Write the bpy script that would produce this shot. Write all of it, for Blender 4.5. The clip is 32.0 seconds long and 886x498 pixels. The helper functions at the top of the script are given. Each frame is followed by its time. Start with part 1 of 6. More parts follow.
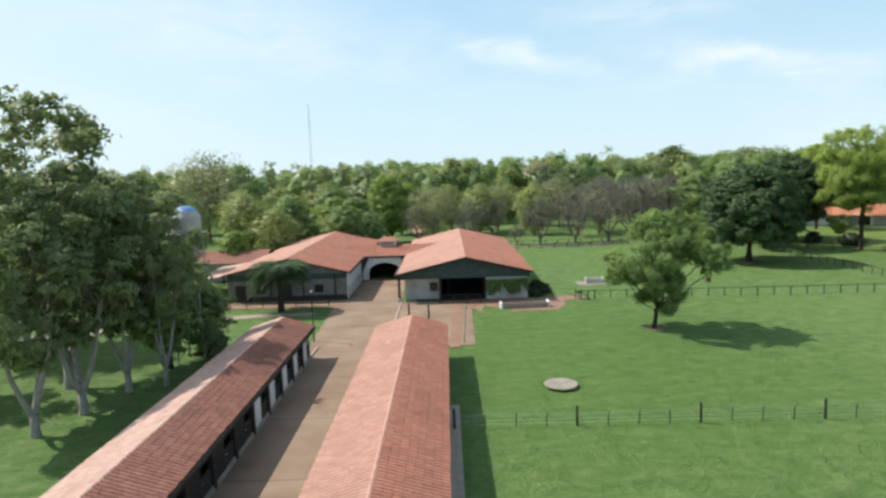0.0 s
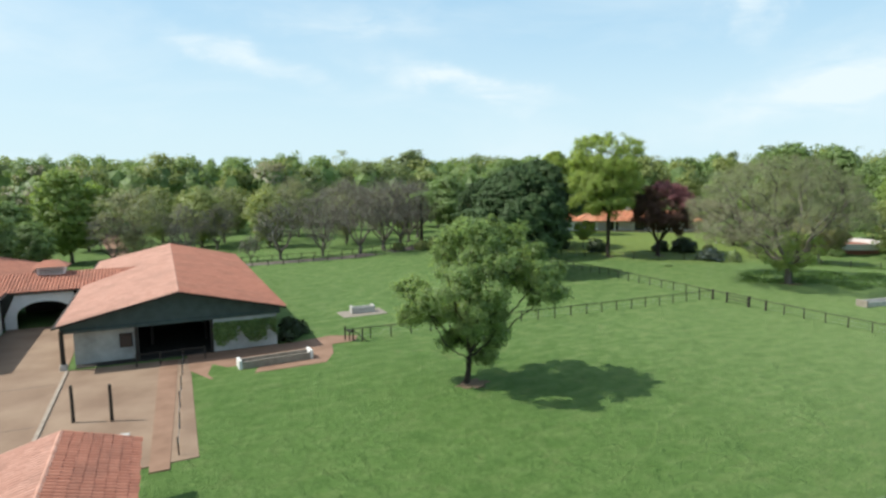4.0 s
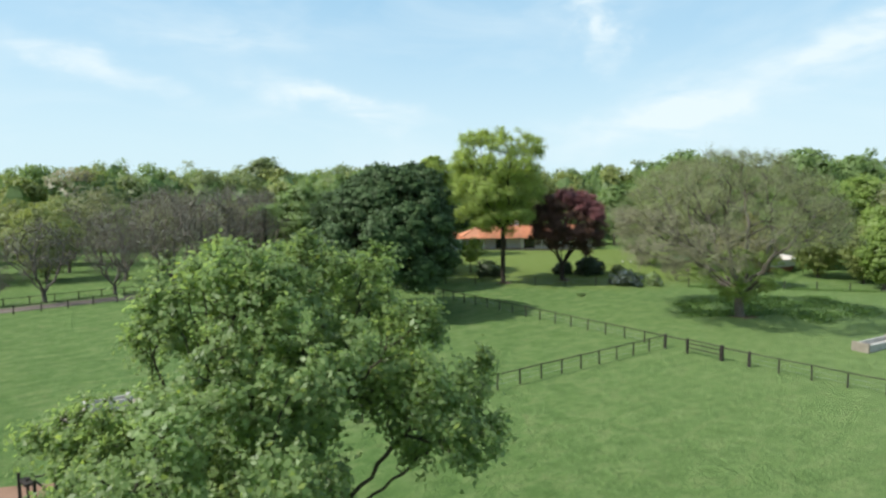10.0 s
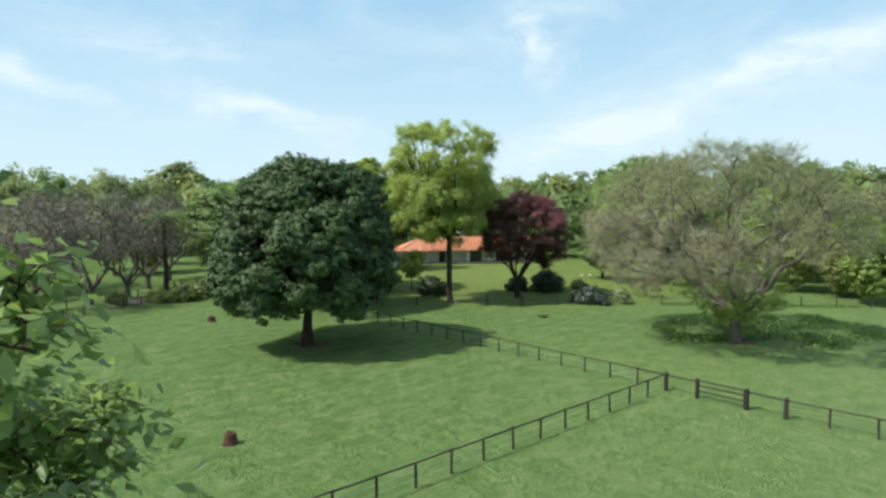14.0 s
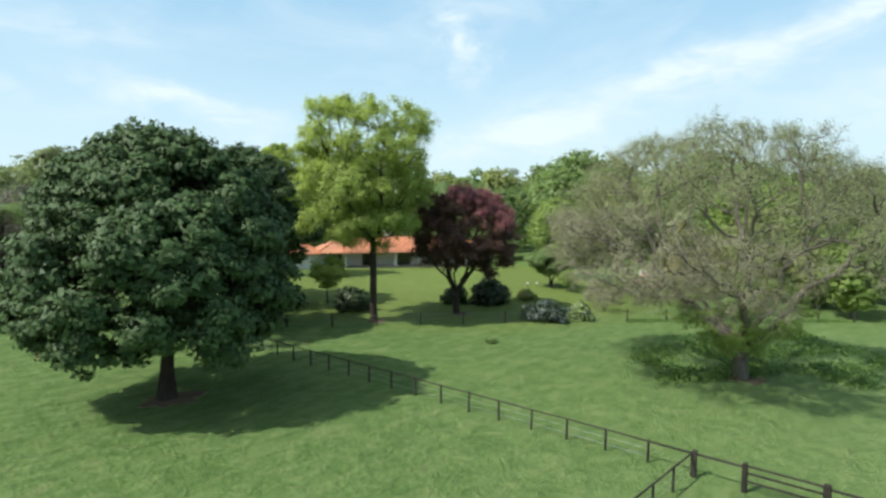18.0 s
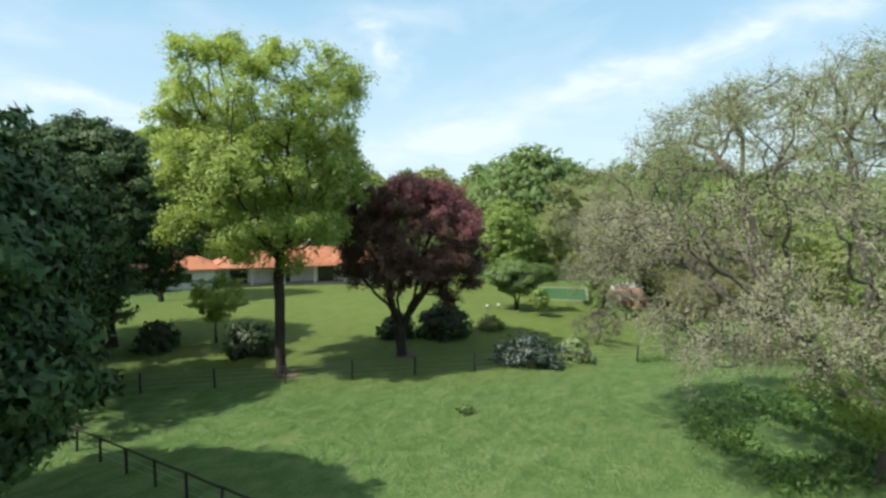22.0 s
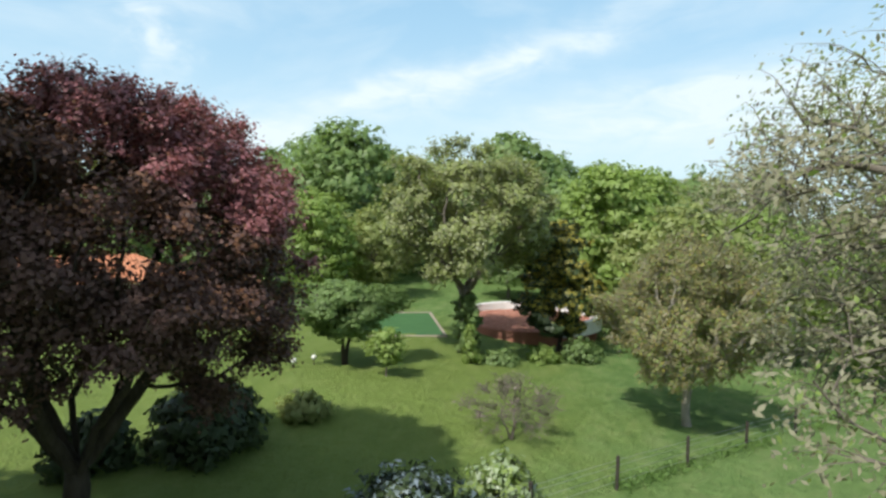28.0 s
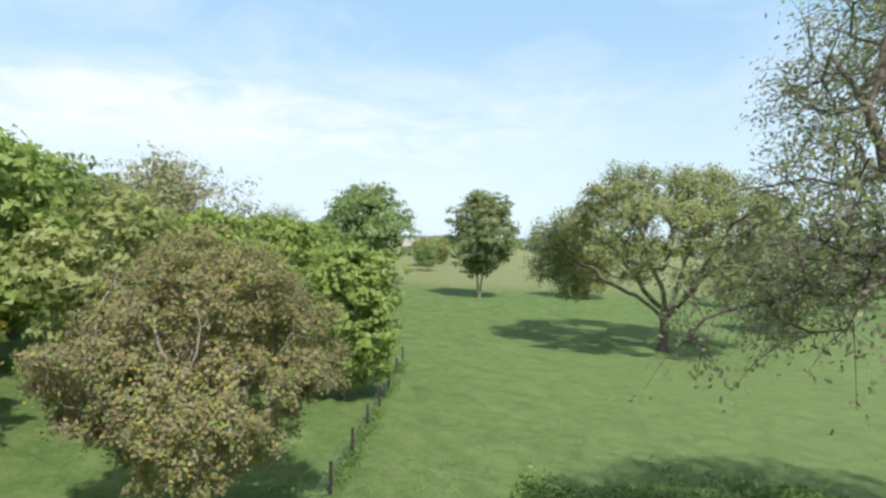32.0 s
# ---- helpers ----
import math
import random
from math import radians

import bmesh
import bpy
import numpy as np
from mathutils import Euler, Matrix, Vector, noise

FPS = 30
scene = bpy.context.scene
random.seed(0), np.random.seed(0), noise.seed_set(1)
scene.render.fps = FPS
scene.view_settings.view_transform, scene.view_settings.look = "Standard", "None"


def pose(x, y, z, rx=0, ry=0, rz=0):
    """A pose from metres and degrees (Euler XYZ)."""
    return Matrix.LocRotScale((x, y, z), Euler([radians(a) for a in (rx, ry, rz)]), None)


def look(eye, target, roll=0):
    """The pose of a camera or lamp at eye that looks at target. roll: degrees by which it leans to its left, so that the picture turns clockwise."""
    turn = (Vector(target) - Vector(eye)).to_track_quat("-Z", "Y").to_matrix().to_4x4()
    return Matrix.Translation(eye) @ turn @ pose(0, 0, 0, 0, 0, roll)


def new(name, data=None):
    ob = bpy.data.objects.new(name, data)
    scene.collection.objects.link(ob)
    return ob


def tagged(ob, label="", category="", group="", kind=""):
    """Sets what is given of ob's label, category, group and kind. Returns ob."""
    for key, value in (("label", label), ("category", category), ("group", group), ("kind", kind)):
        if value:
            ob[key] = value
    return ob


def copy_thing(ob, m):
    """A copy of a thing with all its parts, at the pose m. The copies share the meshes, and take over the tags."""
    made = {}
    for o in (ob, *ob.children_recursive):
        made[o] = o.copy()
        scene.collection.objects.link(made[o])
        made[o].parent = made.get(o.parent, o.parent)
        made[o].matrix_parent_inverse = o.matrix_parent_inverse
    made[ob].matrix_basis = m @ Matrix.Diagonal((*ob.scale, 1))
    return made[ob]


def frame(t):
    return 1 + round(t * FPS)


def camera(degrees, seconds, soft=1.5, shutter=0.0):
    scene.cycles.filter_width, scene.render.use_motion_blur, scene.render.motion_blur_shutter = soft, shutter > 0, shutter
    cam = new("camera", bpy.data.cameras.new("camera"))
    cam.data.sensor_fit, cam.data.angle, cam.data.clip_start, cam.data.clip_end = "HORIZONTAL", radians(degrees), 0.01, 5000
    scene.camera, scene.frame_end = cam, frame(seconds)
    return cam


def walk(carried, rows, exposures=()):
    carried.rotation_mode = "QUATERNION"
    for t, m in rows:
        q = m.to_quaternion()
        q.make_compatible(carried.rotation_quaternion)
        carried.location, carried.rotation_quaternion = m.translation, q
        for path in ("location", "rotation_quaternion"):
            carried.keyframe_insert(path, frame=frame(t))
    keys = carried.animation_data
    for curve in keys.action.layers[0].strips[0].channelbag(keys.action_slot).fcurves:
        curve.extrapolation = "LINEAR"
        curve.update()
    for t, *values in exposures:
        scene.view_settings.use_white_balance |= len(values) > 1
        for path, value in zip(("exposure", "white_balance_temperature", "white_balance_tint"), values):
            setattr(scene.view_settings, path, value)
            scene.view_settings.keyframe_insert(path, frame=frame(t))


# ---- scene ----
# ---- camera ----
cam = camera(71.9, 32.0, soft=2.7)
PATH = [
    (0, (0.631, -0.161, 16.612), (0.615, 1.824, 16.365), -1.9),
    (0.5, (0.356, 2.754, 16.436), (0.397, 4.738, 16.191), -1.8),
    (1, (0.135, 5.657, 16.262), (0.358, 7.629, 16.015), -1.6),
    (1.5, (0.018, 8.537, 16.087), (0.432, 10.478, 15.836), -1.4),
    (2, (0.059, 11.424, 15.943), (0.576, 13.34, 15.693), -1.1),
    (2.5, (0.27, 14.3, 15.816), (0.909, 16.179, 15.567), -0.9),
    (3, (0.626, 17.144, 15.685), (1.357, 18.989, 15.437), -0.9),
    (3.5, (1.113, 19.95, 15.547), (1.896, 21.774, 15.301), -0.7),
    (5.5, (5.009, 30.031, 14.842), (6.04, 31.729, 14.607), -0.3),
    (6, (6.176, 32.05, 14.681), (7.282, 33.701, 14.451), -0.3),
    (6.5, (7.332, 33.917, 14.535), (8.487, 35.534, 14.307), -0.2),
    (7, (8.487, 35.633, 14.397), (9.656, 37.24, 14.17), -0.3),
    (7.5, (9.683, 37.248, 14.263), (10.858, 38.85, 14.038), -0.3),
    (8, (10.946, 38.828, 14.135), (12.125, 40.428, 13.912), -0.3),
    (8.5, (12.279, 40.412, 14.012), (13.461, 42.011, 13.799), -0.4),
    (9, (13.719, 42.042, 13.869), (14.903, 43.642, 13.674), -0.4),
    (9.5, (15.209, 43.689, 13.688), (16.393, 45.289, 13.497), -0.5),
    (10, (16.644, 45.292, 13.491), (17.827, 46.893, 13.302), -0.5),
    (10.5, (17.975, 46.844, 13.322), (19.18, 48.43, 13.136), -0.4),
    (11, (19.206, 48.362, 13.202), (20.441, 49.925, 13.021), -0.6),
    (11.5, (20.364, 49.817, 13.09), (21.599, 51.38, 12.912), -0.5),
    (12, (21.457, 51.204, 12.966), (22.693, 52.767, 12.791), -0.4),
    (12.5, (22.487, 52.493, 12.809), (23.722, 54.056, 12.639), -0.4),
    (13, (23.461, 53.671, 12.617), (24.697, 55.235, 12.453), -0.3),
    (13.5, (24.394, 54.766, 12.408), (25.665, 56.303, 12.252), -0.2),
    (14, (25.31, 55.842, 12.211), (26.645, 57.324, 12.065), -0.4),
    (14.5, (26.236, 56.939, 12.042), (27.6, 58.394, 11.898), -0.2),
    (15, (27.193, 58.081, 11.915), (28.618, 59.478, 11.773), 0.0),
    (15.5, (28.195, 59.272, 11.831), (29.677, 60.608, 11.692), 0.1),
    (17.5, (33.545, 64.68, 12.163), (35.046, 65.993, 12.005), 0.2),
    (18, (35.243, 66.391, 12.037), (36.747, 67.7, 11.881), 0.3),
    (18.5, (36.964, 68.152, 11.891), (38.471, 69.458, 11.74), 0.2),
    (19, (38.683, 69.957, 11.742), (40.193, 71.26, 11.597), 0.2),
    (19.5, (40.381, 71.746, 11.589), (41.896, 73.044, 11.449), 0.1),
    (20, (42.052, 73.485, 11.438), (43.587, 74.76, 11.302), 0.3),
    (20.5, (43.666, 75.143, 11.317), (45.237, 76.374, 11.184), 0.3),
    (21, (45.278, 76.722, 11.23), (46.895, 77.892, 11.1), 0.4),
    (21.5, (46.939, 78.243, 11.193), (48.581, 79.378, 11.063), 0.4),
    (22, (48.667, 79.725, 11.182), (50.326, 80.834, 11.051), 0.2),
    (22.5, (50.432, 81.155, 11.145), (52.109, 82.237, 11.014), 0.3),
    (23, (52.219, 82.532, 11.076), (53.912, 83.589, 10.949), 0.3),
    (23.5, (53.984, 83.852, 10.98), (55.698, 84.875, 10.856), 0.4),
    (24, (55.733, 85.136, 10.881), (57.481, 86.101, 10.76), 0.4),
    (24.5, (57.49, 86.399, 10.784), (59.262, 87.318, 10.663), 0.4),
    (26.5, (65.295, 91.132, 10.398), (67.155, 91.857, 10.274), 0.4),
    (27, (67.189, 91.948, 10.221), (69.074, 92.608, 10.1), 0.5),
    (27.5, (69.094, 92.712, 10.047), (71.004, 93.294, 9.931), 0.8),
    (28, (71.0, 93.441, 9.918), (72.934, 93.939, 9.808), 0.8),
    (28.5, (72.909, 94.116, 9.832), (74.87, 94.497, 9.726), 1.0),
    (29, (74.805, 94.718, 9.766), (76.786, 94.976, 9.664), 1.2),
    (29.5, (76.644, 95.219, 9.687), (78.64, 95.302, 9.591), 1.4),
    (30, (78.359, 95.571, 9.594), (80.347, 95.372, 9.507), 1.7),
    (30.5, (79.893, 95.748, 9.502), (81.812, 95.19, 9.432), 1.8),
    (31, (81.276, 95.8, 9.425), (83.078, 94.935, 9.367), 1.5),
    (31.5, (82.546, 95.741, 9.407), (84.216, 94.642, 9.353), 1.6),
    (32, (83.762, 95.605, 9.413), (85.288, 94.314, 9.366), 2.1),
]
walk(cam, [(t, look(eye, target, roll)) for t, eye, target, roll in PATH],
     exposures=[(0.0, 0.04, 6430, 9), (6.0, 0.0, 6350, 7), (17.0, 0.05, 6350, 7), (24.0, 0.08, 6380, 8), (28.0, 0.06, 6380, 8), (30.0, 0.16, 6420, 12), (31.0, 0.20, 6430, 14), (32.0, 0.14, 6430, 15)])

# ---- world and sun ----
SUN_AZ, SUN_EL = 291.0, 50.0          # compass turn from +y towards +x, and height, in degrees


def sun_and_sky():
    world = bpy.data.worlds.new("sky")
    scene.world = world
    world.use_nodes = True
    nt = world.node_tree
    nt.nodes.clear()
    out = nt.nodes.new("ShaderNodeOutputWorld")
    bg = nt.nodes.new("ShaderNodeBackground")
    sky = nt.nodes.new("ShaderNodeTexSky")
    sky.sky_type = "NISHITA"
    sky.sun_disc = False
    sky.sun_elevation = radians(SUN_EL)
    sky.sun_rotation = radians(SUN_AZ)
    sky.altitude, sky.air_density, sky.dust_density, sky.ozone_density = 300, 1.0, 1.2, 1.4
    # thin wisps of high cloud, stretched along the wind, on a flat sheet far above
    tc = nt.nodes.new("ShaderNodeTexCoord")
    sep = nt.nodes.new("ShaderNodeSeparateXYZ")
    nt.links.new(tc.outputs["Generated"], sep.inputs[0])

    def math_node(op, a, b=None, c=None):
        n = nt.nodes.new("ShaderNodeMath")
        n.operation = op
        for i, v in enumerate((a, b, c)):
            if v is None:
                continue
            if isinstance(v, (int, float)):
                n.inputs[i].default_value = v
            else:
                nt.links.new(v, n.inputs[i])
        return n.outputs[0]

    azim = math_node("MULTIPLY", math_node("ARCTAN2", sep.outputs[0], sep.outputs[1]), 57.2958)
    elev = math_node("MULTIPLY", math_node("ARCSINE", sep.outputs[2]), 57.2958)
    comb = nt.nodes.new("ShaderNodeCombineXYZ")
    nt.links.new(azim, comb.inputs[0])
    nt.links.new(elev, comb.inputs[1])

    def sky_noise(scale, stretch, detail, turn=0.0, distortion=0.0):
        mp = nt.nodes.new("ShaderNodeMapping")
        mp.inputs["Rotation"].default_value = (0, 0, radians(turn))
        mp.inputs["Scale"].default_value = stretch
        nt.links.new(comb.outputs[0], mp.inputs[0])
        n = nt.nodes.new("ShaderNodeTexNoise")
        n.inputs["Scale"].default_value = scale
        n.inputs["Detail"].default_value = detail
        n.inputs["Roughness"].default_value = 0.55
        n.inputs["Distortion"].default_value = distortion
        nt.links.new(mp.outputs[0], n.inputs["Vector"])
        return n.outputs[0]

    warp = sky_noise(0.11, (1, 2.0, 1), 4)
    warp2 = sky_noise(0.17, (1.3, 1.6, 1), 4, 40)
    azim2 = math_node("MULTIPLY_ADD", math_node("SUBTRACT", warp2, 0.5), 9.0, azim)
    elev2 = math_node("MULTIPLY_ADD", math_node("SUBTRACT", warp, 0.5), 5.0, elev)
    total = None
    for az0, el0, length, width, tilt, share in WISPS:
        ct, st = math.cos(radians(tilt)), math.sin(radians(tilt))
        da, de = math_node("SUBTRACT", azim2, az0), math_node("SUBTRACT", elev2, el0)
        u = math_node("MULTIPLY_ADD", da, ct / length, math_node("MULTIPLY", de, st / length))
        v = math_node("MULTIPLY_ADD", da, -st / width, math_node("MULTIPLY", de, ct / width))
        g = math_node("EXPONENT", math_node("MULTIPLY", math_node("MULTIPLY_ADD", u, u, math_node("MULTIPLY", v, v)), -1.0))
        total = math_node("MULTIPLY", g, share) if total is None else math_node("MULTIPLY_ADD", g, share, total)
    streak = sky_noise(0.16, (1.0, 3.2, 1), 7, -12, 1.0)
    thin = sky_noise(0.05, (1.0, 2.6, 1), 6, -10, 0.6)
    veil = math_node("MULTIPLY", math_node("MAXIMUM", math_node("SUBTRACT", thin, 0.48), 0.0), 1.4)
    cover = math_node("ADD", math_node("MULTIPLY", total, math_node("MULTIPLY_ADD", streak, 2.2, -0.35)), veil)
    cover = math_node("MINIMUM", math_node("MAXIMUM", cover, 0.0), 0.92)
    # bright thin haze over all of the sky, whitest at the horizon
    m0 = nt.nodes.new("ShaderNodeMixRGB")
    thick = nt.nodes.new("ShaderNodeMapRange")
    thick.interpolation_type = "SMOOTHSTEP"
    thick.inputs["From Min"].default_value = 0.28
    thick.inputs["From Max"].default_value = 0.85
    thick.inputs["To Min"].default_value = 0.72
    thick.inputs["To Max"].default_value = 0.04
    nt.links.new(sep.outputs[2], thick.inputs["Value"])
    nt.links.new(thick.outputs[0], m0.inputs[0])
    nt.links.new(sky.outputs[0], m0.inputs[1])
    m0.inputs[2].default_value = (3.35, 5.5, 7.1, 1)
    haze = nt.nodes.new("ShaderNodeMapRange")
    haze.interpolation_type = "SMOOTHSTEP"
    haze.inputs["From Min"].default_value = -0.02
    haze.inputs["From Max"].default_value = 0.34
    haze.inputs["To Min"].default_value = 0.85
    haze.inputs["To Max"].default_value = 0.0
    nt.links.new(sep.outputs[2], haze.inputs["Value"])
    m1 = nt.nodes.new("ShaderNodeMixRGB")
    nt.links.new(haze.outputs[0], m1.inputs[0])
    nt.links.new(m0.outputs[0], m1.inputs[1])
    m1.inputs[2].default_value = (5.5, 6.7, 7.1, 1)
    m2 = nt.nodes.new("ShaderNodeMixRGB")
    nt.links.new(cover, m2.inputs[0])
    nt.links.new(m1.outputs[0], m2.inputs[1])
    m2.inputs[2].default_value = (6.3, 7.0, 7.3, 1)
    # paler sky round the sun
    a, e = radians(SUN_AZ), radians(SUN_EL)
    dot = nt.nodes.new("ShaderNodeVectorMath")
    dot.operation = "DOT_PRODUCT"
    nt.links.new(tc.outputs["Generated"], dot.inputs[0])
    dot.inputs[1].default_value = (math.sin(a) * math.cos(e), math.cos(a) * math.cos(e), math.sin(e))
    glow = nt.nodes.new("ShaderNodeMapRange")
    glow.interpolation_type = "SMOOTHSTEP"
    glow.inputs["From Min"].default_value = 0.32
    glow.inputs["From Max"].default_value = 1.0
    glow.inputs["To Max"].default_value = 0.6
    nt.links.new(dot.outputs["Value"], glow.inputs["Value"])
    m3 = nt.nodes.new("ShaderNodeMixRGB")
    nt.links.new(glow.outputs[0], m3.inputs[0])
    nt.links.new(m2.outputs[0], m3.inputs[1])
    m3.inputs[2].default_value = (7.4, 7.9, 8.0, 1)
    nt.links.new(m3.outputs[0], bg.inputs[0])
    bg.inputs[1].default_value = SKY_STRENGTH
    nt.links.new(bg.outputs[0], out.inputs[0])
    lamp = bpy.data.lights.new("sun", "SUN")
    lamp.energy = SUN_STRENGTH
    lamp.angle = radians(0.6)
    lamp.color = (1.0, 0.955, 0.88)
    ob = new("sun", lamp)
    a, e = radians(SUN_AZ), radians(SUN_EL)
    to = Vector((math.sin(a) * math.cos(e), math.cos(a) * math.cos(e), math.sin(e)))
    ob.matrix_world = look(to * 300, (0, 0, 0))


# wisps of high cloud: compass turn, height, half length, half width, slope (degrees), thickness
WISPS = [(7.4, 10.0, 6.5, 1.0, -16, 0.9), (16.0, 13.5, 9.0, 1.8, -6, 0.5), (26.5, 8.2, 7.0, 1.0, -12, 1.1), (50.4, 13.8, 3.2, 1.3, -50, 0.8), (52.0, 16.5, 9.0, 1.5, 5, 0.5),
         (57.5, 6.0, 5.0, 1.3, 5, 0.9), (66.0, 9.4, 20.0, 1.8, 15, 0.8), (84.0, 15.0, 14.0, 1.8, 16, 0.6), (96.0, 9.5, 16.0, 1.8, 6, 0.75), (118.0, 9.0, 26.0, 4.0, 4, 0.7), (-18.0, 12.0, 14.0, 3.0, -8, 0.5)]
SKY_STRENGTH, SUN_STRENGTH = 0.138, 5.0
sun_and_sky()

# ---- materials ----
def mat(name, rough=0.8, metal=0.0, spec=0.3):
    m = bpy.data.materials.new(name)
    m.use_nodes = True
    nt = m.node_tree
    b = nt.nodes["Principled BSDF"]
    b.inputs["Roughness"].default_value = rough
    b.inputs["Metallic"].default_value = metal
    b.inputs["Specular IOR Level"].default_value = spec
    return m, nt, b


def tex(nt, kind, scale, detail=4, rough=0.55, coord="Object", stretch=None, distortion=0.0):
    tc = nt.nodes.new("ShaderNodeTexCoord")
    n = nt.nodes.new(kind)
    n.inputs["Scale"].default_value = scale
    if kind == "ShaderNodeTexNoise":
        n.inputs["Detail"].default_value = detail
        n.inputs["Roughness"].default_value = rough
        n.inputs["Distortion"].default_value = distortion
    if stretch:
        mp = nt.nodes.new("ShaderNodeMapping")
        mp.inputs["Scale"].default_value = stretch
        nt.links.new(tc.outputs[coord], mp.inputs[0])
        nt.links.new(mp.outputs[0], n.inputs["Vector"])
    else:
        nt.links.new(tc.outputs[coord], n.inputs["Vector"])
    return n.outputs[0]


def ramp(nt, fac, stops):
    r = nt.nodes.new("ShaderNodeValToRGB")
    e = r.color_ramp.elements
    while len(e) < len(stops):
        e.new(0.5)
    for el, (p, c) in zip(e, stops):
        el.position = p
        el.color = (*c, 1)
    nt.links.new(fac, r.inputs[0])
    return r.outputs[0]


def mix(nt, fac, a, b, how="MIX"):
    n = nt.nodes.new("ShaderNodeMixRGB")
    n.blend_type = how
    for i, v in enumerate((fac, a, b)):
        if isinstance(v, (int, float)):
            n.inputs[i].default_value = v
        elif isinstance(v, tuple):
            n.inputs[i].default_value = (*v, 1)
        else:
            nt.links.new(v, n.inputs[i])
    return n.outputs[0]


def bump(nt, b, height, strength=0.3, distance=0.05):
    n = nt.nodes.new("ShaderNodeBump")
    n.inputs["Strength"].default_value = strength
    n.inputs["Distance"].default_value = distance
    nt.links.new(height, n.inputs["Height"])
    nt.links.new(n.outputs[0], b.inputs["Normal"])


def plain(name, a, b_, scale=3.0, rough=0.8, metal=0.0, relief=0.2, fine=40.0, per_object=0.0):
    """Two-scale mottled paint, stone, metal or timber."""
    m, nt, b = mat(name, rough, metal)
    big = tex(nt, "ShaderNodeTexNoise", scale, 5)
    small = tex(nt, "ShaderNodeTexNoise", fine, 3)
    c = ramp(nt, big, [(0.3, a), (0.72, b_)])
    c = mix(nt, 0.28, c, mix(nt, small, tuple(v * 0.55 for v in a), tuple(min(1, v * 1.25) for v in b_)))
    if per_object:
        oi = nt.nodes.new("ShaderNodeObjectInfo")
        k = nt.nodes.new("ShaderNodeMapRange")
        k.inputs["To Min"].default_value = 1 - per_object
        k.inputs["To Max"].default_value = 1 + per_object
        nt.links.new(oi.outputs["Random"], k.inputs["Value"])
        comb = nt.nodes.new("ShaderNodeCombineColor")
        for i in range(3):
            nt.links.new(k.outputs[0], comb.inputs[i])
        c = mix(nt, 1.0, c, comb.outputs[0], "MULTIPLY")
    nt.links.new(c, b.inputs["Base Color"])
    bump(nt, b, small, relief, 0.02)
    return m


